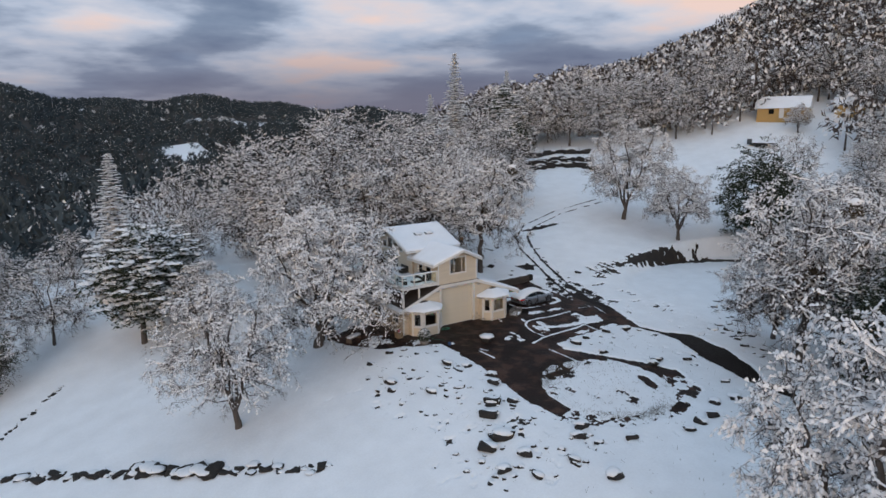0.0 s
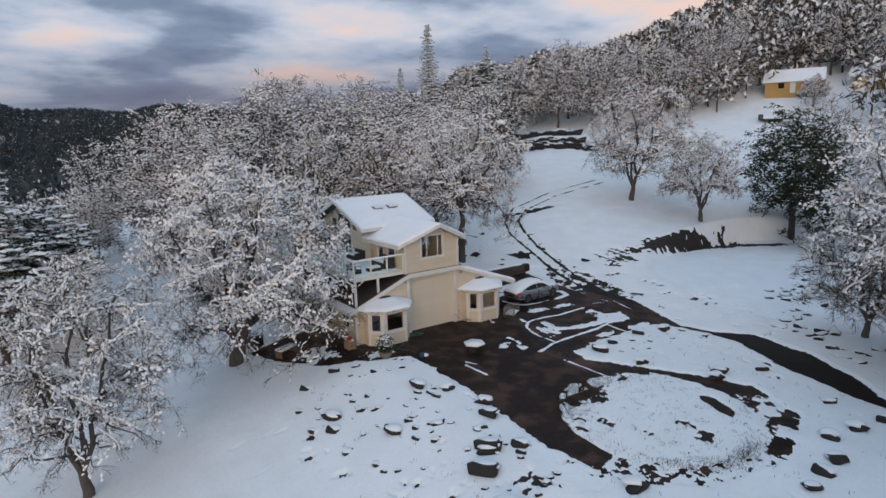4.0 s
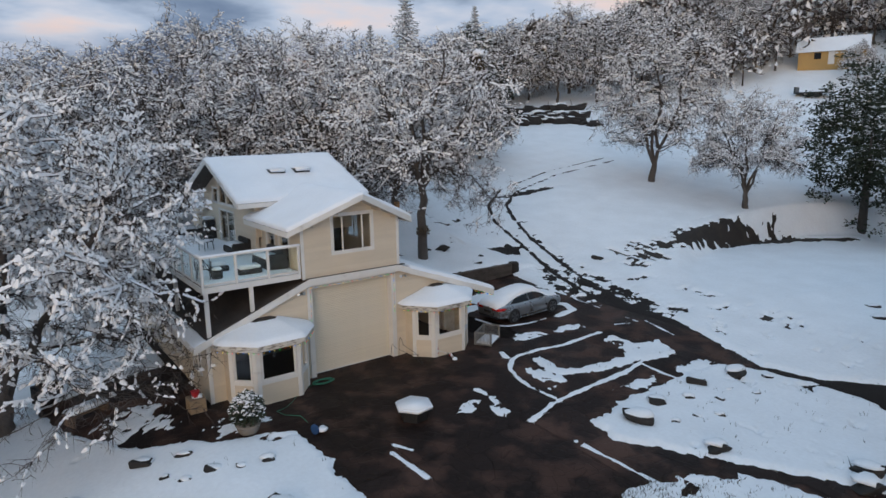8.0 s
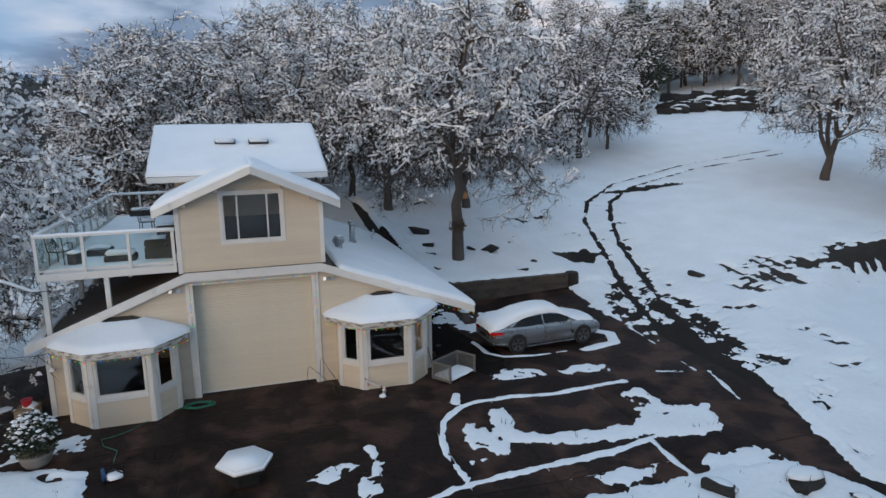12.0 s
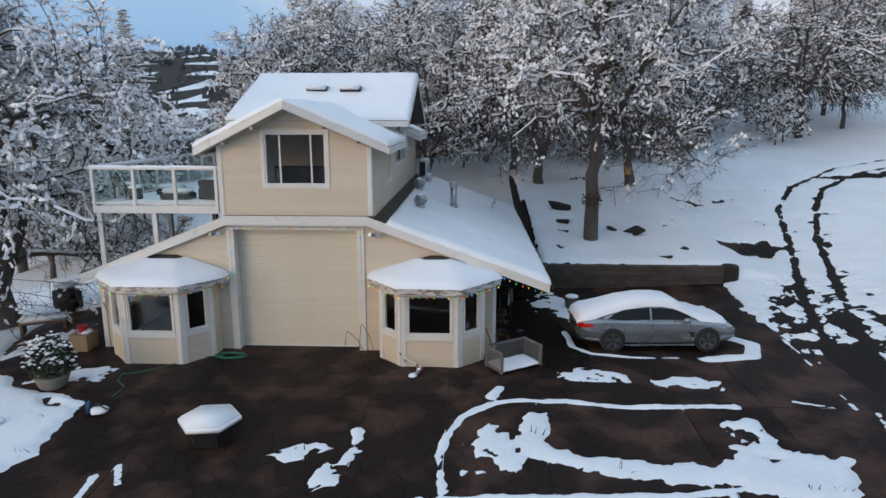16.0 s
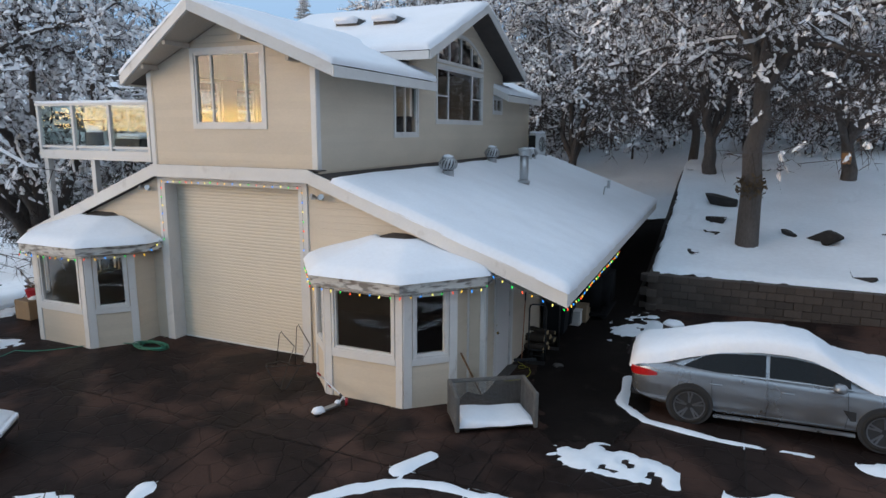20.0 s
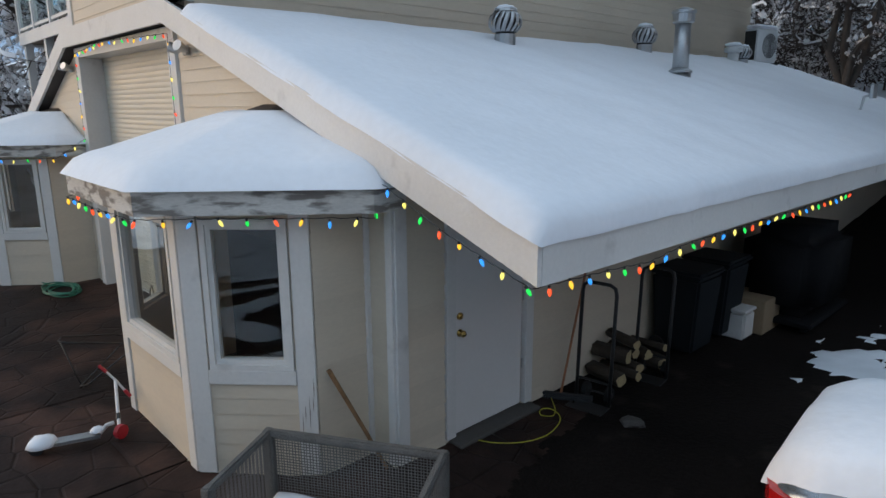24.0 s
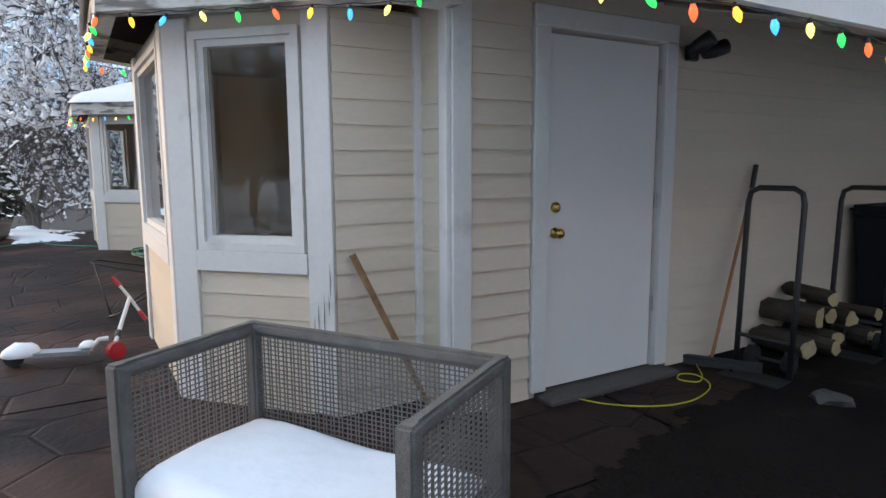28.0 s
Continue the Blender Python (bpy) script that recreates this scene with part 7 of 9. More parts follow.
def section(x, hw, zb, zs):
    half = [(0.0, zb), (hw * 0.86, zb), (hw * 0.955, zb + 0.07), (hw * 0.985, zb + (zs - zb) * 0.35), (hw * 1.0, zb + (zs - zb) * 0.58), (hw * 0.985, zb + (zs - zb) * 0.78), (hw * 0.955, zs - 0.035), (hw * 0.90, zs), (hw * 0.5, zs + 0.045), (0.0, zs + 0.06)]
    return [Vector((x, -y, z)) for y, z in half] + [Vector((x, y, z)) for y, z in half[-2:0:-1]]


bm = bmesh.new()
rings = [[bm.verts.new(p) for p in section(*s)] for s in ST]
for a, b in zip(rings, rings[1:]):
    for i in range(len(a)):
        bm.faces.new((a[i], a[(i + 1) % len(a)], b[(i + 1) % len(a)], b[i]))
bm.faces.new(rings[0]), bm.faces.new(rings[-1][::-1])
body = part("body", bm, PAINT, car, smooth=True)
sm = body.modifiers.new("smooth", "SUBSURF")
sm.levels = sm.render_levels = 2
GH = [(-2.1, 0.98, 0.60, 0.80), (-1.75, 1.13, 0.60, 0.83), (-1.3, 1.27, 0.60, 0.845), (-0.8, 1.365, 0.60, 0.85), (-0.3, 1.405, 0.595, 0.85), (0.1, 1.40, 0.59, 0.845), (0.45, 1.34, 0.585, 0.84), (0.85, 1.19, 0.60, 0.83), (1.25, 0.99, 0.66, 0.80)]
bm = bmesh.new()
rings = []
for x, zr_, wt, wb in GH:
    zb_ = 0.90
    rings.append([bm.verts.new(p) for p in ((x, -wb, zb_), (x, -wt - 0.02, zr_ - 0.07 * min(1, (zr_ - 0.9) * 2)), (x, -wt * 0.8, zr_ - 0.01), (x, 0, zr_ + 0.012), (x, wt * 0.8, zr_ - 0.01), (x, wt + 0.02, zr_ - 0.07 * min(1, (zr_ - 0.9) * 2)), (x, wb, zb_))])
for a, b in zip(rings, rings[1:]):
    for i in range(6):
        bm.faces.new((a[i], a[i + 1], b[i + 1], b[i]))
bm.faces.new(rings[0]), bm.faces.new(rings[-1][::-1])
part("cabin", bm, PAINT, car, smooth=True)


def cabin_side(x, f_):
    """A point on the cabin's side, f_ of the way from the belt to the roof rail."""
    for (xa, za, ta, ba), (xb, zb_, tb, bb) in zip(GH, GH[1:]):
        if xa <= x <= xb:
            u = (x - xa) / (xb - xa)
            z, wt, wb = za + (zb_ - za) * u, ta + (tb - ta) * u, ba + (bb - ba) * u
            zt_ = z - 0.07 * min(1, (z - 0.9) * 2)
            return Vector((x, -(wb + (wt + 0.02 - wb) * f_) - 0.006, 0.90 + (zt_ - 0.90) * f_)) - Vector((0, 0.012, 0))


for s in (1, -1):
    for x0, x1 in ((-1.62, -0.28), (-0.22, 0.98)):
        bm = bmesh.new()
        n = 14
        lo_, hi_ = [], []
        for i in range(n + 1):
            x = x0 + (x1 - x0) * i / n
            lo = 0.10
            hi = 0.90
            if x < -1.2:
                hi = 0.10 + 0.80 * max(0.12, ((x + 1.66) / 0.46)) ** 0.55
            if x > 0.55:
                hi = 0.92
            a, b = cabin_side(x, lo + 0.05), cabin_side(x, hi)
            for L_, p in ((lo_, a), (hi_, b)):
                L_.append(bm.verts.new((p.x, p.y * s, p.z)))
        for i in range(n):
            bm.faces.new((lo_[i], lo_[i + 1], hi_[i + 1], hi_[i]))
        part("side_window", bm, DARK_GLASS, car, smooth=True)
    pts = [cabin_side(-1.64 + 2.66 * i / 20, 0.10) for i in range(21)]
    part("window_strip", tube(bmesh.new(), [(p.x, (p.y - 0.004) * s, p.z) for p in pts], 0.009, 6), CHROME, car)
    pts = [cabin_side(-1.64 + 2.66 * i / 24, 0.93 if -1.64 + 2.66 * i / 24 > -1.15 else 0.10 + 0.83 * max(0.02, ((-1.64 + 2.66 * i / 24 + 1.66) / 0.5)) ** 0.55) for i in range(25)]
    part("window_strip", tube(bmesh.new(), [(p.x, (p.y - 0.004) * s, p.z) for p in pts], 0.009, 6), CHROME, car)
    for x in (-1.05, 0.05):
        part("door_handle", rbox(x - 0.10, x + 0.10, s * -0.985, s * -0.955, 0.765, 0.79, 0.008) if s > 0 else rbox(x - 0.10, x + 0.10, 0.955, 0.985, 0.765, 0.79, 0.008), PAINT, car)
    mir = part("mirror", blob(0.115, 0.75, 0.02, 1, 2, False), PAINT, car, smooth=True)
    mir.matrix_basis = pose(0.78, s * -1.0, 0.985)
    part("skirt", bar(bmesh.new(), (-1.05, s * -0.925, 0.20), (1.08, s * -0.925, 0.20), 0.05, 0.05), PAINT, car)
    for x in (-1.12, -0.25, 0.92):
        bm = bmesh.new()
        tube(bm, [(x, s * -0.952, 0.30), (x + 0.02, s * -0.975, 0.55), (x + 0.0, s * -0.955, 0.80), (x, s * -0.90, 0.90)], 0.0045, 4)
        part("door_seam", bm, BLACK_PLASTIC, car)
    bm = bmesh.new()
    prism(bm, [(1.05, 0, 0.60), (0.86, 0, 0.62), (0.98, 0, 0.45), (1.06, 0, 0.45)], (0, s * -0.955, 0), (0, s * -0.968, 0))
    part("side_vent", bm, BLACK_PLASTIC, car)
    tl = bmesh.new()
    prev = None
    for x, y, za, zb_ in ((-2.475, 0.42, 0.76, 0.83), (-2.468, 0.66, 0.745, 0.86), (-2.41, 0.808, 0.745, 0.88), (-2.30, 0.876, 0.755, 0.885), (-2.16, 0.918, 0.775, 0.88), (-2.02, 0.94, 0.805, 0.845)):
        cur = [tl.verts.new(p) for p in ((x, s * -y, za), (x, s * -y, zb_), (x + 0.03, s * (-y + 0.10), zb_ - 0.01), (x + 0.03, s * (-y + 0.10), za + 0.01))]
        if prev:
            for i in range(4):
                tl.faces.new((prev[i], prev[(i + 1) % 4], cur[(i + 1) % 4], cur[i]))
        else:
            tl.faces.new(cur)
        prev = cur
    tl.faces.new(prev[::-1])
    part("tail_light", tl, RED_LENS, car)
    hl = blob(0.17, 0.55, 0.05, 2, 2, False)
    part("headlight", hl, STEEL, car, smooth=True).matrix_basis = pose(2.16, s * -0.66, 0.70)
    for x in (-1.45, 1.47):
        # black disc laid on the uncut flank, standing in for the well's dark hollow
        part("wheel_arch", tube(bmesh.new(), [(x, s * -0.90, 0.36), (x, s * -0.972, 0.36)], [0.385, 0.385], 28), BLACK_PLASTIC, car)
        w = part("wheel", tube(bmesh.new(), [(x, s * -0.80, 0.34), (x, s * -0.966, 0.34)], [0.20, 0.20], 16), BLACK_METAL, car)
        ty = bmesh.new()
        ringv = []
        for k_ in range(32):
            a = k_ * math.pi / 16
            ringv.append([ty.verts.new((x + math.cos(a) * rr_, s * yy, 0.34 + math.sin(a) * rr_)) for rr_, yy in ((0.255, -0.80), (0.335, -0.79), (0.35, -0.83), (0.35, -0.94), (0.33, -0.978), (0.255, -0.982))])
        for k_ in range(32):
            A_, B_ = ringv[k_], ringv[(k_ + 1) % 32]
            for i in range(6):
                ty.faces.new((A_[i], A_[(i + 1) % 6], B_[(i + 1) % 6], B_[i]))
        part("tyre", ty, TYRE, w, smooth=True)
        rm = bmesh.new()
        for k_ in range(5):
            a = k_ * 2 * math.pi / 5 + 0.3
            for da in (-0.14, 0.14):
                bar(rm, (x + math.cos(a + da * 0.4) * 0.05, s * -0.972, 0.34 + math.sin(a + da * 0.4) * 0.05), (x + math.cos(a + da) * 0.25, s * -0.978, 0.34 + math.sin(a + da) * 0.25), 0.026, 0.03)
        rr0 = []
        for k_ in range(32):
            a = k_ * math.pi / 16
            rr0.append([rm.verts.new((x + math.cos(a) * q, s * yy, 0.34 + math.sin(a) * q)) for q, yy in ((0.262, -0.985), (0.242, -0.985), (0.235, -0.95))])
        for k_ in range(32):
            A_, B_ = rr0[k_], rr0[(k_ + 1) % 32]
            for i in range(2):
                rm.faces.new((A_[i], A_[i + 1], B_[i + 1], B_[i]))
        part("rim", rm, RIM, w)
part("rear_plate", rbox(-2.47, -2.455, -0.26, 0.26, 0.56, 0.68), BLACK_PLASTIC, car, "dark number plate")
part("rear_bumper", rbox(-2.46, -2.2, -0.7, 0.7, 0.30, 0.42, 0.04, 2), BLACK_PLASTIC, car)
# snow over bonnet, roof and tail
TOP = [(-2.50, 0.90, 0.66), (-2.2, 1.02, 0.82), (-1.9, 1.09, 0.76), (-1.5, 1.21, 0.70), (-1.0, 1.34, 0.66), (-0.4, 1.415, 0.64), (0.1, 1.415, 0.64), (0.45, 1.36, 0.65), (0.8, 1.22, 0.68), (1.1, 1.07, 0.74), (1.35, 0.965, 0.80), (1.7, 0.92, 0.80), (2.05, 0.84, 0.74), (2.25, 0.77, 0.62)]
verts, faces, W_ = [], [], 21
ns = 60
for i in range(ns + 1):
    x = TOP[0][0] + (TOP[-1][0] - TOP[0][0]) * i / ns
    for (xa, za, wa), (xb, zb_, wb) in zip(TOP, TOP[1:]):
        if xa <= x <= xb + 1e-6:
            u = (x - xa) / (xb - xa)
            zc, hw = za + (zb_ - za) * u, wa + (wb - wa) * u
            break
    end = min(1, (x - TOP[0][0]) / 0.15, (TOP[-1][0] - x) / 0.12)
    thick = (0.19 if x < 0.5 else 0.19 - 0.085 * min(1, (x - 0.5) / 0.4)) * math.sqrt(max(0, 1 - (1 - end) ** 2))
    hw += 0.03 * noise.noise(Vector((x * 4, 0, 3)))
    for j in range(W_):
        v = -1 + 2 * j / (W_ - 1)
        e_ = math.sqrt(max(0.0, 1 - abs(v) ** 5))
        zz = zc - 0.07 * abs(v) ** 2.5 + thick * e_ + (0.022 * noise.noise(Vector((x * 2.2, v * 2, 1))) + 0.012 * noise.noise(Vector((x * 7, v * 6, 5)))) * e_ - 0.02 * (1 - e_)
        verts.append((x, v * (hw + 0.04 * e_), zz))
for i in range(ns):
    for j in range(W_ - 1):
        faces.append((i * W_ + j, (i + 1) * W_ + j, (i + 1) * W_ + j + 1, i * W_ + j + 1))
raw("snow_blanket", verts, faces, SNOW_ROOF, car, "thick snow over roof and bonnet", smooth=True)


# ---- things by the entrance ----
GREY_WICKER = material("grey_wicker", (0.17, 0.165, 0.16), 0.8, vary=0.3, scale=10, fine=90, bump=0.9, bump_scale=110, stretch=(1, 1, 2))
cr = thing("wicker_seat", (7.43, -1.31, gz(8, -1.2) + 0.02), "grey woven wicker seat frame filled with snow", "wicker seat", turn=32.5)
CL, CD, CH, CT = 1.34, 0.755, 0.63, 0.058


def wrapped(name, colour):
    """Wicker strands wound tightly round a rail."""
    m = material(name, colour, 0.8, vary=0.3, scale=10, fine=70, bump=0.0)
    N, L = m.node_tree.nodes, m.node_tree.links
    tc, wv, bp = N.new("ShaderNodeTexCoord"), N.new("ShaderNodeTexWave"), N.new("ShaderNodeBump")
    wv.bands_direction = "DIAGONAL"
    wv.inputs["Scale"].default_value, wv.inputs["Distortion"].default_value, wv.inputs["Detail Scale"].default_value = 90, 1.2, 2.0
    L.new(tc.outputs["Object"], wv.inputs["Vector"])
    L.new(wv.outputs["Fac"], bp.inputs["Height"])
    bp.inputs["Strength"].default_value, bp.inputs["Distance"].default_value = 0.9, 0.004
    b_ = N["Principled BSDF"]
    L.new(bp.outputs[0], b_.inputs["Normal"])
    dark, mx = N.new("ShaderNodeMapRange"), N.new("ShaderNodeMix")      # crease shade between the strands, painted into the colour
    dark.inputs["From Max"].default_value, dark.inputs["To Min"].default_value, dark.inputs["To Max"].default_value = 0.6, 0.42, 1.15
    L.new(wv.outputs["Fac"], dark.inputs["Value"])
    mx.data_type, mx.blend_type = "RGBA", "MULTIPLY"
    mx.inputs[0].default_value = 1
    L.new(b_.inputs["Base Color"].links[0].from_socket, mx.inputs[6])
    L.new(dark.outputs[0], mx.inputs[7])
    L.new(mx.outputs[2], b_.inputs["Base Color"])
    return m


WRAP = wrapped("wrapped_grey_wicker", (0.20, 0.195, 0.185))
upright = mesh_of("strand", finish(bar(bmesh.new(), (0, 0, 0.06), (0, 0, CH - 0.045), 0.0058, 0.0045)), GREY_WICKER)


def crate_panel(a, b):
    a, b = Vector((*a, 0)), Vector((*b, 0))
    d = (b - a).normalized()
    ln = (b - a).length
    rail = bar(bmesh.new(), a + Vector((0, 0, CH - 0.03)), b + Vector((0, 0, CH - 0.03)), CT, CT)
    bmesh.ops.bevel(rail, geom=rail.edges[:], offset=0.014, segments=2, affect="EDGES")
    part("top_rail", rail, WRAP, cr)
    low = bar(bmesh.new(), a + Vector((0, 0, 0.045)), b + Vector((0, 0, 0.045)), 0.05, 0.06)
    bmesh.ops.bevel(low, geom=low.edges[:], offset=0.012, segments=2, affect="EDGES")
    part("base_rail", low, WRAP, cr)
    panel = part("woven_panel", bar(bmesh.new(), a + Vector((0, 0, CH - 0.068)), b + Vector((0, 0, CH - 0.068)), 0.012, 0.012), WRAP, cr)
    side = d.cross(Vector((0, 0, 1)))
    n = int(ln / 0.0235)
    ang = math.degrees(math.atan2(d.y, d.x))
    for i in range(1, n):
        p = a + d * (ln * i / n + 0.002 * math.sin(i * 7.1)) + side * (0.003 if i % 2 else -0.003)
        again("strand", upright, panel, pose(p.x, p.y, 0, 0, 0, ang))
    across = mesh_of("strand", finish(bar(bmesh.new(), a, b, 0.0058, 0.0045)), GREY_WICKER)
    for k_ in range(1, 21):
        again("strand", across, panel, pose(0, 0, 0.075 + (CH - 0.145) * k_ / 21 + 0.0015 * math.sin(k_ * 5.3)))


crate_panel((0, -0.0), (CL, 0.0))
crate_panel((0, 0.0), (0, -CD))
crate_panel((CL, 0.0), (CL, -CD))
for x, y in ((0, 0), (CL, 0), (0, -CD), (CL, -CD)):
    part("corner_post", rbox(x - 0.036, x + 0.036, y - 0.036, y + 0.036, 0.0, CH - 0.002, 0.012, 2), WRAP, cr)
part("floor_board", rbox(0.02, CL - 0.02, -CD + 0.02, -0.02, 0.02, 0.06), BLACK_PLASTIC, cr)
sn = pillow("snow_fill", [(0.03, -CD + 0.0, 0.08), (CL - 0.03, -CD + 0.0, 0.08), (CL - 0.03, -0.03, 0.10), (0.03, -0.03, 0.10)], 0.08, SNOW_ROOF, "", lip=0.02, nu=44, nv=34, rough=0.045, seed=4, parent=cr)

SCOOT = material("white_scooter_tube", (0.62, 0.62, 0.63), 0.3, vary=0.1, scale=10, fine=60, bump=0.0)
RED = material("red_plastic", (0.42, 0.02, 0.03), 0.4, vary=0.2, scale=8, fine=40, bump=0.0)
sc = thing("kick_scooter", (5.50, -2.05, gz(5.5, -2.05) + 0.01), "white and red kick scooter tipped against the bay on wet paving", "scooter")
part("deck_board", bar(bmesh.new(), (-0.06, -0.36, 0.07), (0.08, 0.06, 0.07), 0.11, 0.03), STEEL, sc)
part("neck", tube(bmesh.new(), [(0.08, 0.05, 0.07), (0.11, 0.11, 0.15), (0.11, 0.17, 0.15)], 0.018, 8), SCOOT, sc)
part("stem", tube(bmesh.new(), [(0.14, 0.20, 0.09), (-0.14, 0.28, 0.21), (-0.42, 0.36, 0.33)], 0.015, 8), SCOOT, sc)
part("clamp", tube(bmesh.new(), [(0.04, 0.228, 0.133), (-0.02, 0.246, 0.158)], 0.022, 8), BLACK_PLASTIC, sc)
part("handlebar", tube(bmesh.new(), [(-0.46, 0.30, 0.42), (-0.42, 0.36, 0.33), (-0.38, 0.42, 0.22)], 0.012, 8), SCOOT, sc)
for q0, q1 in (((-0.46, 0.30, 0.42), (-0.49, 0.25, 0.49)), ((-0.38, 0.42, 0.22), (-0.35, 0.46, 0.15))):
    part("grip", tube(bmesh.new(), [q0, q1], 0.017, 8), RED, sc)
part("wheel", tube(bmesh.new(), [(0.12, 0.20, 0.06), (0.16, 0.22, 0.06)], 0.065, 16), RED, sc)
part("wheel", tube(bmesh.new(), [(-0.09, -0.40, 0.05), (-0.05, -0.42, 0.05)], 0.06, 16), BLACK_PLASTIC, sc)
part("snow_lump", blob(0.12, 0.75, 0.1, 4), SNOW_ROOF, sc, smooth=True).matrix_basis = pose(-0.07, -0.36, 0.07)
part("snow_lump", blob(0.06, 0.7, 0.1, 9), SNOW_ROOF, sc, smooth=True).matrix_basis = pose(0.06, 0.04, 0.10)


def coil(name, label, pts, r, mat, cat):
    t = thing(name, pts[0], label, cat)
    o = Vector(pts[0])
    ps = [Vector(p) for p in pts]
    if len(ps) < 40:                                 # round the bends
        ps = [ps[0], *ps, ps[-1]]
        soft = []
        for i in range(1, len(ps) - 2):
            for j in range(6):
                u = j / 6
                soft.append(0.5 * (2 * ps[i] + (ps[i + 1] - ps[i - 1]) * u + (2 * ps[i - 1] - 5 * ps[i] + 4 * ps[i + 1] - ps[i + 2]) * u * u + (3 * ps[i] - ps[i - 1] - 3 * ps[i + 1] + ps[i + 2]) * u ** 3))
        pts = soft + [ps[-1]]
    part("line", tube(bmesh.new(), [Vector(p) - o for p in pts], r, 6), mat, t, smooth=True)
    return t


GREEN = material("green_hose_rubber", (0.03, 0.16, 0.10), 0.45, vary=0.2, scale=6, fine=40, bump=0.05)
YELLOW = material("yellow_cable_rubber", (0.45, 0.42, 0.03), 0.5, vary=0.2, scale=6, fine=40, bump=0.05)
loops = []
for i in range(130):
    a = i * 0.33
    rr = 0.30 + 0.07 * math.sin(i * 0.41)
    loops.append((-0.05 + math.cos(a) * rr * 1.25 + 0.05 * math.sin(i * 0.13), -1.0 + math.sin(a) * rr * 0.7, gz(0, -1) + 0.02 + 0.0004 * i))
for i in range(1, 26):
    u = i / 25
    loops.append((-0.42 - 2.1 * u, -1.05 - 1.35 * u + 0.18 * math.sin(u * 6), gz(-1, -2) + 0.03))
loops += [(-2.4, -2.9, gz(-2.4, -2.9) + 0.03), (-2.0, -3.3, gz(-2, -3.3) + 0.03), (-2.0, -3.9, gz(-2, -3.9) + 0.04)]
coil("garden_hose", "coiled green garden hose on the wet concrete", loops, 0.011, GREEN, "hose")
zc = gz(8, 1) + 0.012
coil("extension_cord", "yellow extension cord looped by the door", [(7.56, 0.34, zc), (7.64, 0.40, zc), (7.80, 0.49, zc), (8.0, 0.60, zc), (8.16, 0.80, zc), (8.22, 1.02, zc), (8.18, 1.25, zc), (8.08, 1.42, zc), (7.94, 1.46, zc + 0.01), (7.88, 1.38, zc + 0.01), (7.95, 1.29, zc + 0.01), (8.04, 1.36, zc + 0.01), (7.97, 1.49, zc + 0.01), (7.84, 1.62, zc), (7.74, 1.72, zc)], 0.005, YELLOW, "cord")
stick = thing("wooden_stick", (7.52, -0.62, gz(7.5, -0.6)), "rough brown stick leaning on the siding", "stick")
part("shaft", tube(bmesh.new(), [(0.18, 0.20, 0.05), (0.06, 0.06, 0.42), (-0.10, -0.14, 0.93)], [0.015, 0.017, 0.02], 7), material("peeled_stick", (0.20, 0.11, 0.05), 0.8, vary=0.5, scale=6, fine=30, bump=0.4), stick)
rack = thing("plant_support", (3.75, -1.05, gz(3.7, -1.0)), "bent dark wire plant stand folded open beside the bay", "wire rack")
for name, loop in (("wire_hoop", [(-0.22, 0.42, 0.02), (0.02, -0.25, 0.36), (0.13, -0.80, 0.50), (0.20, -0.86, 0.49), (0.25, -0.78, 0.46), (0.24, -0.2, 0.30), (0.12, 0.45, 0.02)]),
                   ("wire_hoop", [(-0.10, 0.40, 0.46), (0.20, -0.25, 0.28), (0.36, -0.68, 0.03), (0.42, -0.75, 0.012), (0.50, -0.70, 0.03), (0.44, -0.15, 0.32), (0.26, 0.45, 0.52)]),
                   ("wire_brace", [(0.15, -0.84, 0.49), (0.26, -0.78, 0.22), (0.40, -0.74, 0.015)]),
                   ("wire_leg", [(-0.50, 0.28, 0.02), (-0.42, 0.33, 0.68), (-0.37, 0.34, 0.75), (-0.31, 0.33, 0.68), (-0.10, 0.40, 0.44)]),
                   ("wire_leg", [(-0.06, 0.34, 0.02), (0.0, 0.36, 0.88), (0.05, 0.36, 0.95), (0.10, 0.36, 0.86), (0.26, 0.45, 0.50)])):
    part(name, tube(bmesh.new(), loop, 0.0085, 6), BLACK_METAL, rack, smooth=True)

ORANGE = material("varnished_handle", (0.30, 0.12, 0.05), 0.5, vary=0.2, scale=4, fine=40, bump=0.05, stretch=(1, 1, 0.2))
br = thing("push_broom", (7.78, 1.73, gz(7.8, 1.7)), "wide push broom leaning against the siding", "broom")
part("head", rbox(-0.30, 0.32, -0.025, 0.025, 0.04, 0.065), BLACK_PLASTIC, br).matrix_basis = pose(0.07, 0.02, 0, 0, 0, 32)
bri = bmesh.new()
for i in range(60):
    x = -0.29 + 0.6 * i / 59
    hexa(bri, [(x, -0.03, 0.0), (x + 0.008, -0.03, 0.0), (x + 0.008, 0.03, 0.0), (x, 0.03, 0.0), (x, -0.022, 0.055), (x + 0.008, -0.022, 0.055), (x + 0.008, 0.022, 0.055), (x, 0.022, 0.055)])
part("bristles", bri, BLACK_PLASTIC, br).matrix_basis = pose(0.07, 0.02, 0, 0, 0, 32)
part("handle", tube(bmesh.new(), [(0.06, 0.03, 0.06), (-0.035, 0.52, 1.24)], 0.013, 8), ORANGE, br)
part("grip", tube(bmesh.new(), [(-0.035, 0.52, 1.23), (-0.045, 0.57, 1.40)], 0.018, 8), BLACK_PLASTIC, br)


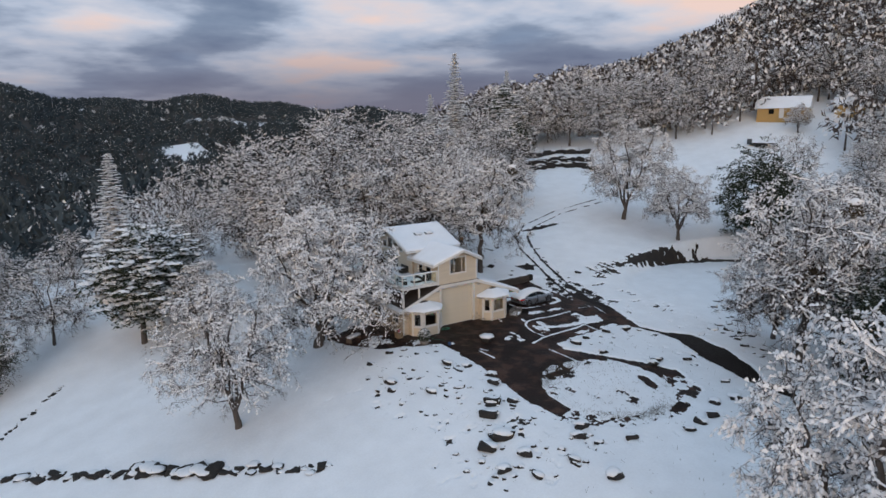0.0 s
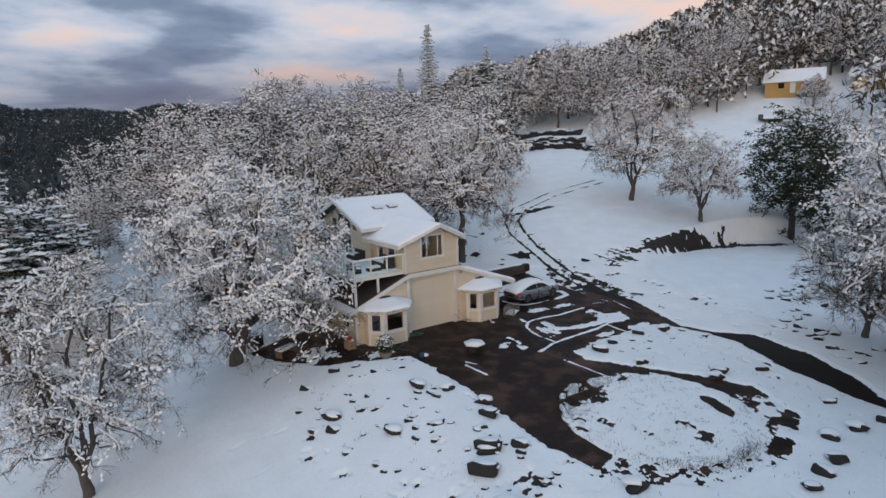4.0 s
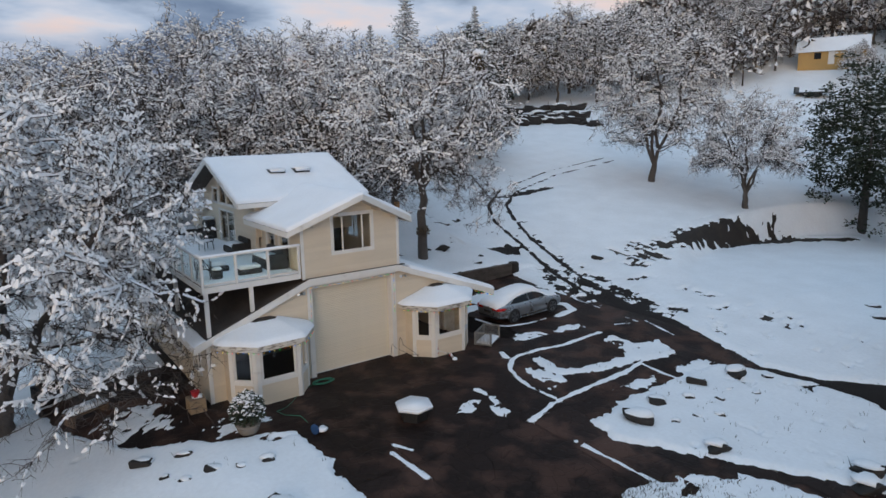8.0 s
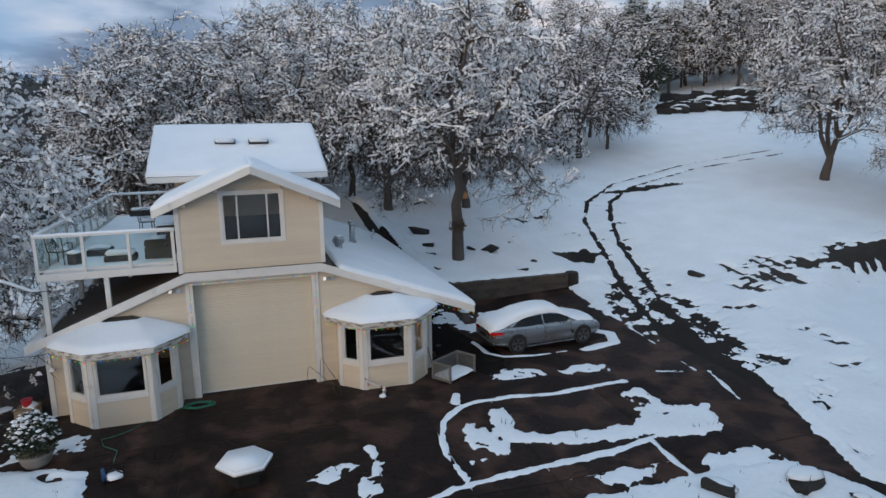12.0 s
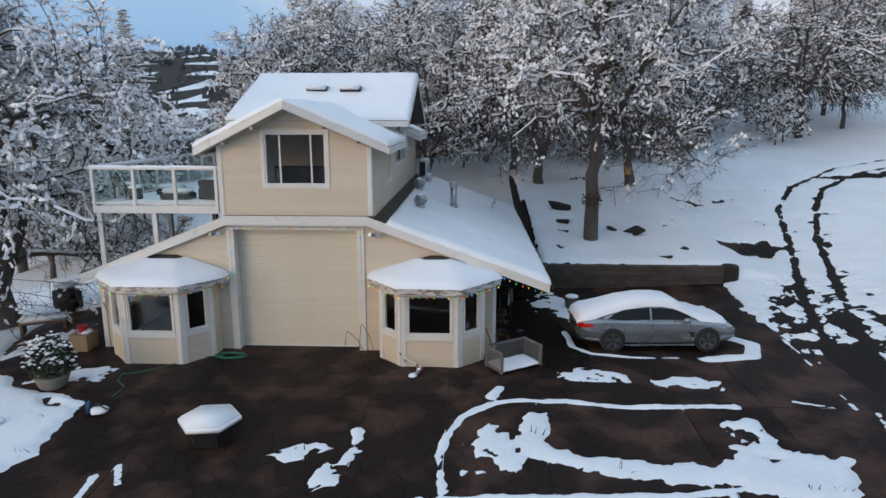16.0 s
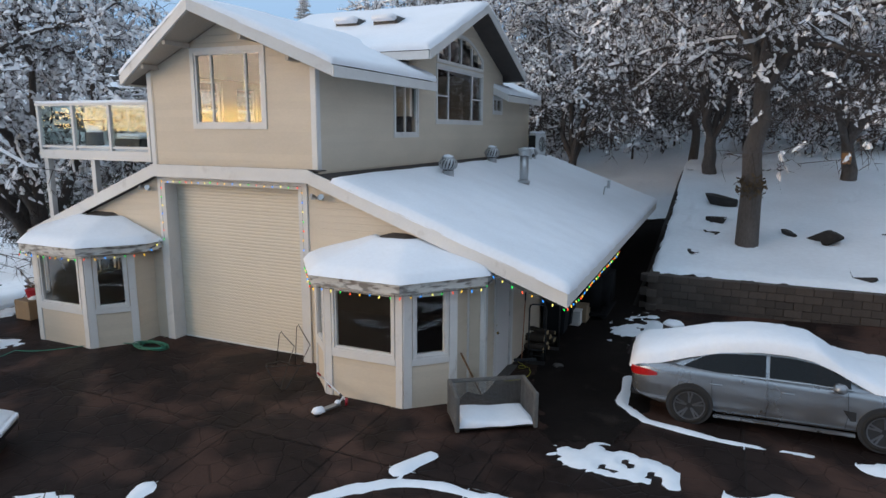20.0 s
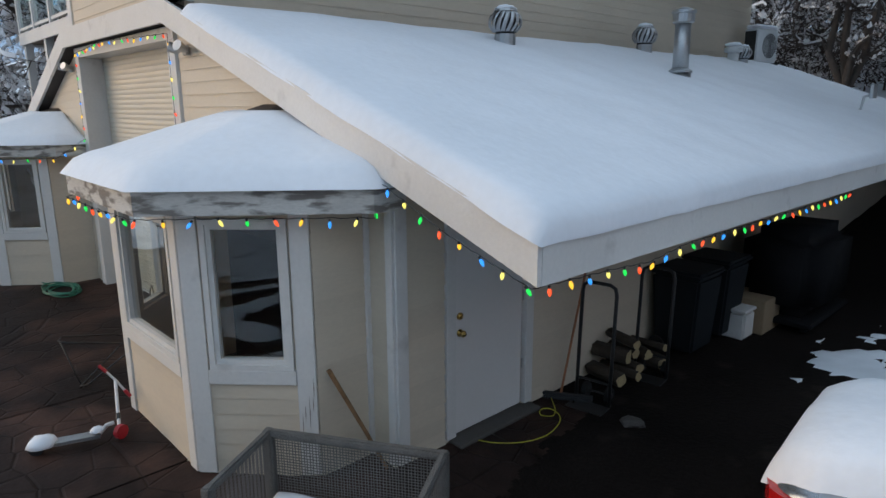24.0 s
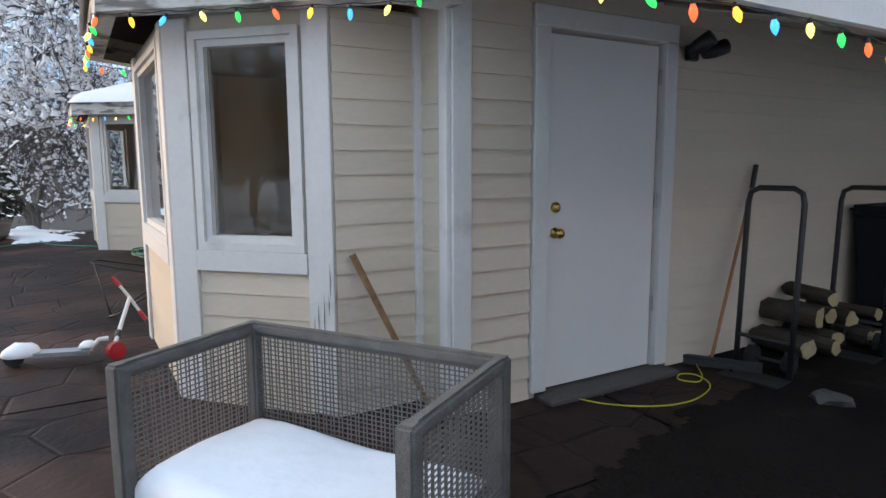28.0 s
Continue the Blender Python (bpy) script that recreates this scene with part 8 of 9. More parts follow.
def hand_truck(x, y, turn, hgt):
    t = thing("hand_truck", (x, y, gz(x, y)), "black steel hand truck standing against the wall", "hand truck", "hand trucks", turn=turn)
    loop = [(0.05, -0.18, 0.02), (0.03, -0.18, 0.5), (0, -0.18, hgt - 0.1), (0, -0.165, hgt - 0.03), (0, -0.11, hgt), (0, 0.11, hgt), (0, 0.165, hgt - 0.03), (0, 0.18, hgt - 0.1), (0.03, 0.18, 0.5), (0.05, 0.18, 0.02)]
    part("frame", tube(bmesh.new(), loop, 0.019, 8), BLACK_METAL, t, smooth=True)
    part("crossbar", tube(bmesh.new(), [(0.045, -0.17, 0.25), (0.045, 0.17, 0.25)], 0.014, 6), BLACK_METAL, t)
    part("axle", tube(bmesh.new(), [(-0.07, -0.16, 0.08), (-0.07, 0.16, 0.08)], 0.012, 6), BLACK_METAL, t)
    part("toe_plate", rbox(0.05, 0.27, -0.20, 0.20, 0.0, 0.012), BLACK_METAL, t)
    for s in (-1, 1):
        wh = part("wheel", tube(bmesh.new(), [(-0.07, s * 0.10, 0.08), (-0.07, s * 0.15, 0.08)], 0.08, 16), TYRE, t)
        part("hub", tube(bmesh.new(), [(-0.07, s * 0.15, 0.08), (-0.07, s * 0.156, 0.08)], 0.035, 12), BLACK_METAL, wh)


hand_truck(8.12, 1.95, -82, 1.26)
hand_truck(8.18, 3.0, -82, 1.24)
LOGEND = material("cut_log_end", (0.36, 0.28, 0.15), 0.8, vary=0.3, scale=6, fine=40, bump=0.3)
LOGBARK = material("log_bark", (0.045, 0.034, 0.025), 0.95, vary=0.5, scale=5, fine=30, bump=0.9, bump_scale=30, stretch=(0.4, 1, 1))
lrng = random.Random(9)
for i, (y, z, r, x0, ln) in enumerate(((2.42, 0.11, 0.105, 7.72, 0.46), (2.64, 0.09, 0.085, 7.74, 0.48), (2.84, 0.11, 0.10, 7.72, 0.44), (3.06, 0.09, 0.09, 7.76, 0.46), (3.26, 0.10, 0.095, 7.8, 0.42), (2.52, 0.30, 0.11, 7.70, 0.42), (2.78, 0.28, 0.085, 7.74, 0.36), (2.98, 0.27, 0.085, 7.78, 0.44), (3.16, 0.28, 0.08, 7.8, 0.42), (2.74, 0.44, 0.075, 7.74, 0.46))):
    t = thing("firewood_log", (x0, y + 0.04, gz(8, y) + z), "round firewood log with a pale cut end in a small stack", "log", "stacked firewood", turn=lrng.uniform(-24, 4))
    rings = []
    lump_ = [r * lrng.uniform(0.64, 0.92) * (0.62 if 3 <= (j + i * 3) % 11 <= 5 and i % 3 else 1.0) for j in range(11)]
    bm = bmesh.new()
    for u, k_ in ((0, 0.92), (0.02, 1.0), (0.3, lrng.uniform(0.95, 1.05)), (0.7, lrng.uniform(0.95, 1.05)), (0.98, 1.0), (1.0, 0.94)):
        rings.append([bm.verts.new((ln * u, math.cos(j * math.tau / 11) * lump_[j] * k_, math.sin(j * math.tau / 11) * lump_[j] * k_ * 0.9)) for j in range(11)])
    for r0, r1 in zip(rings, rings[1:]):
        for j in range(11):
            bm.faces.new((r0[j], r0[(j + 1) % 11], r1[(j + 1) % 11], r1[j]))
    part("bark", bm, LOGBARK, t, smooth=True)
    for nm, x in (("cut_end", ln), ("cut_end", 0.0)):
        bm = bmesh.new()
        for q in (x - 0.004, x + 0.004):
            bm.faces.new([bm.verts.new((q, math.cos(j * math.tau / 11) * lump_[j] * 0.93, math.sin(j * math.tau / 11) * lump_[j] * 0.84)) for j in range(11)])
        part(nm, bm, LOGEND, t)
BIN = material("dark_grey_bin_plastic", (0.009, 0.012, 0.015), 0.7, vary=0.15, scale=3, fine=40, bump=0.08, spec=0.25)
for i, (x, y) in enumerate(((8.06, 3.95), (8.06, 4.75))):
    t = thing("wheelie_bin", (x, y, gz(x, y)), "dark grey wheeled bin in the shade of the eaves", "bin", "bins")
    bm = bmesh.new()
    hexa(bm, [(-0.24, -0.26, 0.06), (0.24, -0.26, 0.06), (0.24, 0.26, 0.06), (-0.24, 0.26, 0.06), (-0.30, -0.31, 0.98), (0.30, -0.31, 0.98), (0.30, 0.31, 0.98), (-0.30, 0.31, 0.98)])
    bmesh.ops.bevel(bm, geom=bm.edges[:], offset=0.03, segments=2, affect="EDGES")
    part("body", bm, BIN, t)
    part("lid", rbox(-0.33, 0.33, -0.34, 0.34, 0.985, 1.06, 0.03, 2), BIN, t)
    for s in (-1, 1):
        part("wheel", tube(bmesh.new(), [(-0.2, s * 0.24, 0.1), (-0.2, s * 0.30, 0.1)], 0.1, 14), TYRE, t)
CARD = material("cardboard", (0.26, 0.19, 0.12), 0.85, vary=0.12, scale=3, fine=20, bump=0.1)
t = thing("cardboard_box", (8.3, 5.4, gz(8.3, 5.4)), "pale box standing in the dark passage", "box")
part("sides", rbox(-0.3, 0.3, -0.35, 0.35, 0, 0.45, 0.01), CARD, t)
t = thing("plastic_tub", (8.3, 4.86, gz(8.3, 4.86)), "small white plastic tub beside a cardboard box", "tub")
part("tub", rbox(-0.15, 0.2, -0.16, 0.16, 0, 0.36, 0.03, 2), TRIM, t)
part("rim", rbox(-0.16, 0.21, -0.17, 0.17, 0.36, 0.40, 0.01), TRIM, t)
COVER = material("black_grill_cover", (0.008, 0.008, 0.009), 0.85, vary=0.3, scale=4, fine=30, bump=0.3, bump_scale=12, spec=0.15)
t = thing("grill", (8.55, 6.2, gz(8.5, 6.2)), "black covered grill in the passage", "grill")
part("cover", rbox(-0.5, 0.5, -0.8, 0.8, 0.12, 1.3, 0.2, 3), COVER, t, smooth=True)
part("hem", rbox(-0.51, 0.51, -0.81, 0.81, 0.06, 0.14, 0.02), COVER, t)
for fx, fy in ((-0.4, -0.7), (0.4, -0.7), (-0.4, 0.7), (0.4, 0.7)):
    part("foot", rbox(fx - 0.04, fx + 0.04, fy - 0.04, fy + 0.04, 0, 0.1, 0.01), BIN, t)
t = thing("loose_stone", (8.62, 1.82, gz(8.6, 1.8)), "grey loose stone on the paving", "stone")
st_ = blob(0.095, 0.75, 0.3, 21)
for v in st_.verts:
    v.co.x *= 1.3
part("stone", st_, CONCRETE, t)

# ---- fire table, pots and odds in the yard ----
ft = thing("fire_table", (1.22, -5.62, gz(1.2, -5.6)), "hexagonal dark fire table under a slab of snow", "fire table", turn=8)
hexpts = [(math.cos(k_ * math.pi / 3), math.sin(k_ * math.pi / 3)) for k_ in range(6)]
part("base", prism(bmesh.new(), [(x * 0.48, y * 0.48, 0) for x, y in hexpts], (0, 0, 0), (0, 0, 0.36)), BLACK_METAL, ft)
bm = prism(bmesh.new(), [(x * 0.68, y * 0.68, 0) for x, y in hexpts], (0, 0, 0.36), (0, 0, 0.43))
part("tabletop", bm, BLACK_METAL, ft)
bm = prism(bmesh.new(), [(x * 0.69, y * 0.69, 0) for x, y in hexpts], (0, 0, 0.43), (0, 0, 0.56))
bmesh.ops.bevel(bm, geom=[e for e in bm.edges if all(v.co.z > 0.5 for v in e.verts)], offset=0.05, segments=4, affect="EDGES")
part("snow_slab", bm, SNOW_ROOF, ft, smooth=True)
POT = material("stone_pot", (0.22, 0.20, 0.18), 0.8, vary=0.2, scale=4, fine=30, bump=0.4)
sh = thing("potted_shrub", (-3.85, -3.35, gz(-3.85, -3.4)), "bushy dark evergreen in a stone pot, loaded with snow", "shrub")
part("pot", lathe(bmesh.new(), [(0.26, 0), (0.34, 0.1), (0.40, 0.30), (0.43, 0.33), (0.40, 0.36)], sides=18), POT, sh, smooth=True)
srng = random.Random(3)
V, F, SV, SF = [], [], [], []
for i in range(1500):
    d = Vector((srng.gauss(0, 1), srng.gauss(0, 1), srng.gauss(0, 1))).normalized()
    k_ = srng.uniform(0.55, 1.0)
    taper = 1 - 0.45 * (d.z * k_ * 0.5 + 0.5)
    p = Vector((d.x * 0.62 * k_ * taper * 1.25, d.y * 0.62 * k_ * taper * 1.25, 0.88 + d.z * 0.62 * k_))
    u = Vector((srng.uniform(-1, 1), srng.uniform(-1, 1), srng.uniform(-0.5, 1))).normalized() * 0.075
    w = Vector((srng.uniform(-1, 1), srng.uniform(-1, 1), srng.uniform(-1, 1))).normalized() * 0.035
    b = len(V)
    V.extend((p - u, p + w, p + u, p - w))
    F.append((b, b + 1, b + 2, b + 3))
    if i % 4 == 0 and d.z > -0.3:
        b = len(SV)
        r = srng.uniform(0.035, 0.085)
        for x, y, z in ((r, 0, 0), (0, r, 0), (-r, 0, 0), (0, -r, 0), (0, 0, r * 0.6), (0, 0, -r * 0.4)):
            SV.append(p + Vector((x, y, z + 0.03)))
        for j in range(4):
            SF.append((b + j, b + (j + 1) % 4, b + 4))
            SF.append((b + (j + 1) % 4, b + j, b + 5))
tagged(raw("foliage", V, F, LEAF, sh), kind="stuff")
tagged(raw("snow_load", SV, SF, SNOW_TREE, sh), kind="stuff")
bx = thing("garden_box", (-4.75, -0.5, gz(-4.7, -0.5)), "pale crate with pots beside the bay window", "crate")
part("box", rbox(-0.28, 0.28, -0.3, 0.3, 0, 0.5, 0.01), CARD, bx)
part("pot", lathe(bmesh.new(), [(0.1, 0.5), (0.15, 0.72), (0.16, 0.74)], sides=14), RED, bx)
part("snow_cap", blob(0.2, 0.5, 0.2, 6), SNOW_ROOF, bx, smooth=True).matrix_basis = pose(0.06, 0.05, 0.5)
bb = thing("covered_grill", (-8.9, 5.2, gz(-8.9, 5.2)), "black covered grill with snow on its hood", "grill")
part("cover", rbox(-0.55, 0.55, -0.35, 0.35, 0, 1.15, 0.25, 3), BLACK_PLASTIC, bb, smooth=True)
part("snow_cap", blob(0.45, 0.4, 0.1, 2), SNOW_ROOF, bb, smooth=True).matrix_basis = pose(0, 0, 1.1)
bn = thing("garden_bench", (-7.9, 2.3, gz(-7.9, 2.3)), "low wooden garden bench buried in snow", "bench", turn=25)
part("seat", rbox(-0.75, 0.75, -0.3, 0.3, 0.38, 0.44), WALNUT, bn)
for x in (-0.65, 0.65):
    part("leg", rbox(x - 0.05, x + 0.05, -0.28, 0.28, 0, 0.38), WALNUT, bn)
part("snow_pad", rbox(-0.76, 0.76, -0.31, 0.31, 0.44, 0.60, 0.07, 3), SNOW_ROOF, bn, smooth=True)
tub = thing("blue_toy", (-2.1, -4.7, gz(-2.1, -4.7)), "small dark blue wheeled toy half buried in snow", "toy")
part("wheel", tube(bmesh.new(), [(-0.03, 0, 0.17), (0.03, 0.02, 0.17)], 0.17, 16), material("blue_plastic", (0.02, 0.06, 0.16), 0.5, vary=0.2), tub)
part("frame", tube(bmesh.new(), [(0, 0, 0.17), (0.25, -0.05, 0.32), (0.45, 0.0, 0.15)], 0.02, 6), BLACK_METAL, tub)
part("snow_cap", blob(0.2, 0.6, 0.2, 8), SNOW_ROOF, tub, smooth=True).matrix_basis = pose(0.25, 0.0, 0.1)
bh = thing("bird_house", (16.07, 19.0, gz(16.05, 19.1) + 1.0), "small orange wooden bird house on a trunk", "bird house")
part("box", rbox(-0.16, 0.16, -0.14, 0.14, -0.2, 0.25, 0.02), material("orange_wood", (0.40, 0.19, 0.07), 0.7, vary=0.2), bh)
part("roof", rbox(-0.2, 0.2, -0.2, 0.2, 0.25, 0.30, 0.02), WALNUT, bh)

# ---- rocks ----
rocks = []
for i in range(6):
    bm = bmesh.new()
    hr = random.Random(70 + i)
    for k_ in range(15):
        bm.verts.new((hr.uniform(-0.62, 0.62), hr.uniform(-0.45, 0.45), hr.uniform(-0.28, 0.36)))
    bmesh.ops.convex_hull(bm, input=bm.verts)
    bmesh.ops.delete(bm, geom=[v for v in bm.verts if not v.link_faces], context="VERTS")
    bmesh.ops.bevel(bm, geom=bm.edges[:], offset=0.035, segments=1, affect="EDGES")
    t = thing("rock", (-9.0, -3.6 - i * 0.01, -60), "dark basalt rock with a cap of snow", "rock", "snow-capped rocks")
    part("stone", bm, ROCK, t)
    cap = blob(0.5, 0.42, 0.16, 30 + i)
    for v in cap.verts:
        v.co = Vector((v.co.x * 1.0, v.co.y * 0.86 + 0.20, v.co.z * 0.85 + 0.20))
    part("snow_cap", cap, SNOW, t, smooth=True)
    rocks.append(t)
SPOTS_WEST = [(-7.1, -3.0, 0.8), (-6.0, -3.5, 0.6), (-5.5, -4.9, 0.6), (-4.0, -5.4, 0.6), (-4.7, -8.0, 1.2), (-3.5, -9.2, 1.0), (-4.5, -9.6, 0.6), (-9.4, -7.1, 1.2), (-9.1, -3.4, 0.8), (-8.0, -7.8, 0.7), (-6.2, -9.3, 0.5), (-2.9, -11.5, 1.1), (-3.6, -12.8, 1.2), (-6.0, -11.8, 0.7), (-9.8, -8.2, 0.9), (-7.5, -8.3, 0.6), (-7.9, -10.7, 1.1), (-5.7, -10.0, 0.5), (-5.5, -15.0, 1.4), (-7.5, -18.6, 1.7), (-8.8, -18.8, 1.5), (-7.5, -20.8, 1.2), (-8.3, -22.8, 1.0), (-9.3, -21.0, 1.1)]
SPOTS_LOOP = [(-6.7, -16.2, 1.6), (-5.6, -15.2, 1.3), (-4.2, -15.7, 1.0), (-5.1, -25.9, 1.3), (-5.8, -23.3, 1.0), (-2.6, -20.8, 1.3), (-0.9, -23.6, 1.0), (10.8, -16.2, 1.1), (6.2, -24.6, 1.2), (8.0, -23.4, 1.1), (3.1, -25.0, 1.0), (10.0, -23.8, 1.2), (12.0, -24.4, 1.2), (8.7, -26.2, 1.2), (8.4, -27.7, 1.0), (10.8, -26.0, 1.0), (7.4, -10.35, 1.3), (8.1, -12.9, 1.0), (12.1, -9.6, 0.95), (14.5, -10.0, 1.2), (9.3, -9.8, 0.9), (10.7, -10.15, 0.6), (15.2, -10.9, 0.6), (10.4, -11.6, 0.5), (11.6, -10.9, 0.45), (12.8, -10.6, 0.4), (9.6, -11.2, 0.4), (8.6, -11.0, 0.45), (13.4, -11.4, 0.45), (9.9, -16.6, 1.1), (13.2, -17.5, 0.9), (12.0, -21.7, 0.9), (4.6, -24.7, 1.1), (-3.7, -21.6, 1.2)]
SPOTS_HILL = [(11.6, 14.6, 1.4), (14.6, 11.1, 1.3), (11.5, 12.4, 0.8), (15.1, 7.9, 0.6), (23.8, 5.5, 1.0), (22.3, 1.6, 0.6), (13.6, 11.4, 0.7), (16.2, 9.0, 0.6), (10.9, 9.0, 0.5), (29.0, -14.0, 0.9)]
rrng = random.Random(12)
for i, (x, y, s) in enumerate(SPOTS_WEST + SPOTS_LOOP + SPOTS_HILL):
    t = copy_thing(rocks[i % 6], pose(x, y, gz(x, y) + 0.12 * s, rrng.uniform(-8, 8), rrng.uniform(-8, 8), rrng.uniform(-85, -5)) @ Matrix.Diagonal((s * 0.80, s * 0.72, s * 0.68, 1)))
    if (x, y, s) in SPOTS_HILL and i % 3:                     # bare of snow under the oak
        bpy.data.objects.remove([c for c in t.children if c.name.startswith("snow_cap")][0])
        tagged(t, "bare dark basalt rock in the snow below the oak")
for i in range(140):                              # smaller stones strewn down the slope
    x, y = rrng.uniform(-11, -2.9), rrng.uniform(-24, -4)
    if x > -3.4 - 0.1 * abs(y + 10) and y > -20 or rrng.random() < 0.35 * (-x - 3) / 6:
        continue
    s = rrng.uniform(0.18, 0.5)
    copy_thing(rocks[i % 6], pose(x, y, gz(x, y) + 0.09, rrng.uniform(-15, 15), rrng.uniform(-15, 15), rrng.uniform(-85, -5)) @ Matrix.Diagonal((s, s, s * 0.8, 1)))
STONES = [(41.8, -7.8), (37.0, -9.3), (31.0, -10.6), (26.8, -12.2), (22.8, -15.7), (22.0, -18.1), (19.5, -19.8)]
for i in range(76):                              # stones beside the lane below the clearing
    u = rrng.uniform(0, 5.99)
    (xa, ya), (xb, yb) = STONES[int(u)], STONES[int(u) + 1]
    x, y = xa + (xb - xa) * (u % 1) + rrng.gauss(0, 1.1), ya + (yb - ya) * (u % 1) + rrng.gauss(0, 0.8)
    s = rrng.uniform(0.25, 0.8)
    copy_thing(rocks[i % 6], pose(x, y, gz(x, y) + 0.06, rrng.uniform(-15, 15), rrng.uniform(-15, 15), rrng.uniform(-85, -5)) @ Matrix.Diagonal((s, s, s * 0.8, 1)))
for i, (x0, y0, x1, y1, n) in enumerate(((51, 44.5, 61.5, 38.2, 21), (53.0, 47.5, 64.5, 41.5, 21), (57, 52.0, 68, 46.5, 19))):
    for j in range(n):                           # rough stone terraces up the hill
        u = j / (n - 1)
        bow = 2.6 * math.sin(u * 3.14)
        x, y = x0 + (x1 - x0) * u + bow * 0.5 + rrng.uniform(-0.4, 0.4), y0 + (y1 - y0) * u + bow * 0.85 + rrng.uniform(-0.4, 0.4)
        if rrng.random() < 0.15:
            continue
        k_ = rrng.uniform(1.3, 2.4)
        t = copy_thing(rocks[(i + j) % 6], pose(x, y, gz(x, y) + 0.2 * k_, rrng.uniform(-10, 10), 0, -30 + rrng.uniform(-35, 35)) @ Matrix.Diagonal((1.1 * k_, 1.1, k_, 1)))
        if rrng.random() < 0.45:
            bpy.data.objects.remove([c for c in t.children if c.name.startswith("snow_cap")][0])
            tagged(t, "bare dark rock of a hillside terrace")
for i in range(90):                              # tumbled wall of stones low on the west slope, and a short row above it
    if i < 74:
        u = i / 73
        x, y = -36 + 19 * u, 6.2 - 19.0 * u + rrng.uniform(-0.5, 0.5)
        s = rrng.uniform(0.45, 1.1) * (1.45 if 0.46 < u < 0.72 else 1.0)
    else:
        u = (i - 74) / 15
        x, y = -35.6 + 5.2 * u, 12.4 + 6.4 * u + rrng.uniform(-0.3, 0.3)
        s = rrng.uniform(0.35, 0.75)
    t = copy_thing(rocks[i % 6], pose(x, y, gz(x, y) + 0.1 * s, 0, 0, rrng.uniform(0, 360)) @ Matrix.Diagonal((s, s, s * 0.7, 1)))
    if i % 5 < 3:
        bpy.data.objects.remove([c for c in t.children if c.name.startswith("snow_cap")][0])
        tagged(t, "bare dark basalt rock of a tumbled wall")
for t in rocks:
    for c in list(t.children):
        bpy.data.objects.remove(c)
    bpy.data.objects.remove(t)

# ---- dry grass standing in the thin snow ----
GRASS = material("dry_winter_grass", (0.050, 0.040, 0.024), 0.9, vary=0.4, scale=2, fine=20, bump=0.0)
trng = random.Random(31)
V, F = [], []


def tuft(x, y, n, tall):
    z = float(snow_top(np.array(x), np.array(y)))
    for _ in range(n):
        p = Vector((x + trng.gauss(0, 0.10), y + trng.gauss(0, 0.10), z - 0.03))
        w = Vector((trng.uniform(-1, 1), trng.uniform(-1, 1), 0)).normalized() * trng.uniform(0.008, 0.018)
        t = p + Vector((trng.gauss(0, 0.06), trng.gauss(0, 0.06), tall * trng.uniform(0.5, 1.2)))
        k_ = len(V)
        V.extend((p - w, p + w, t))
        F.append((k_, k_ + 1, k_ + 2))


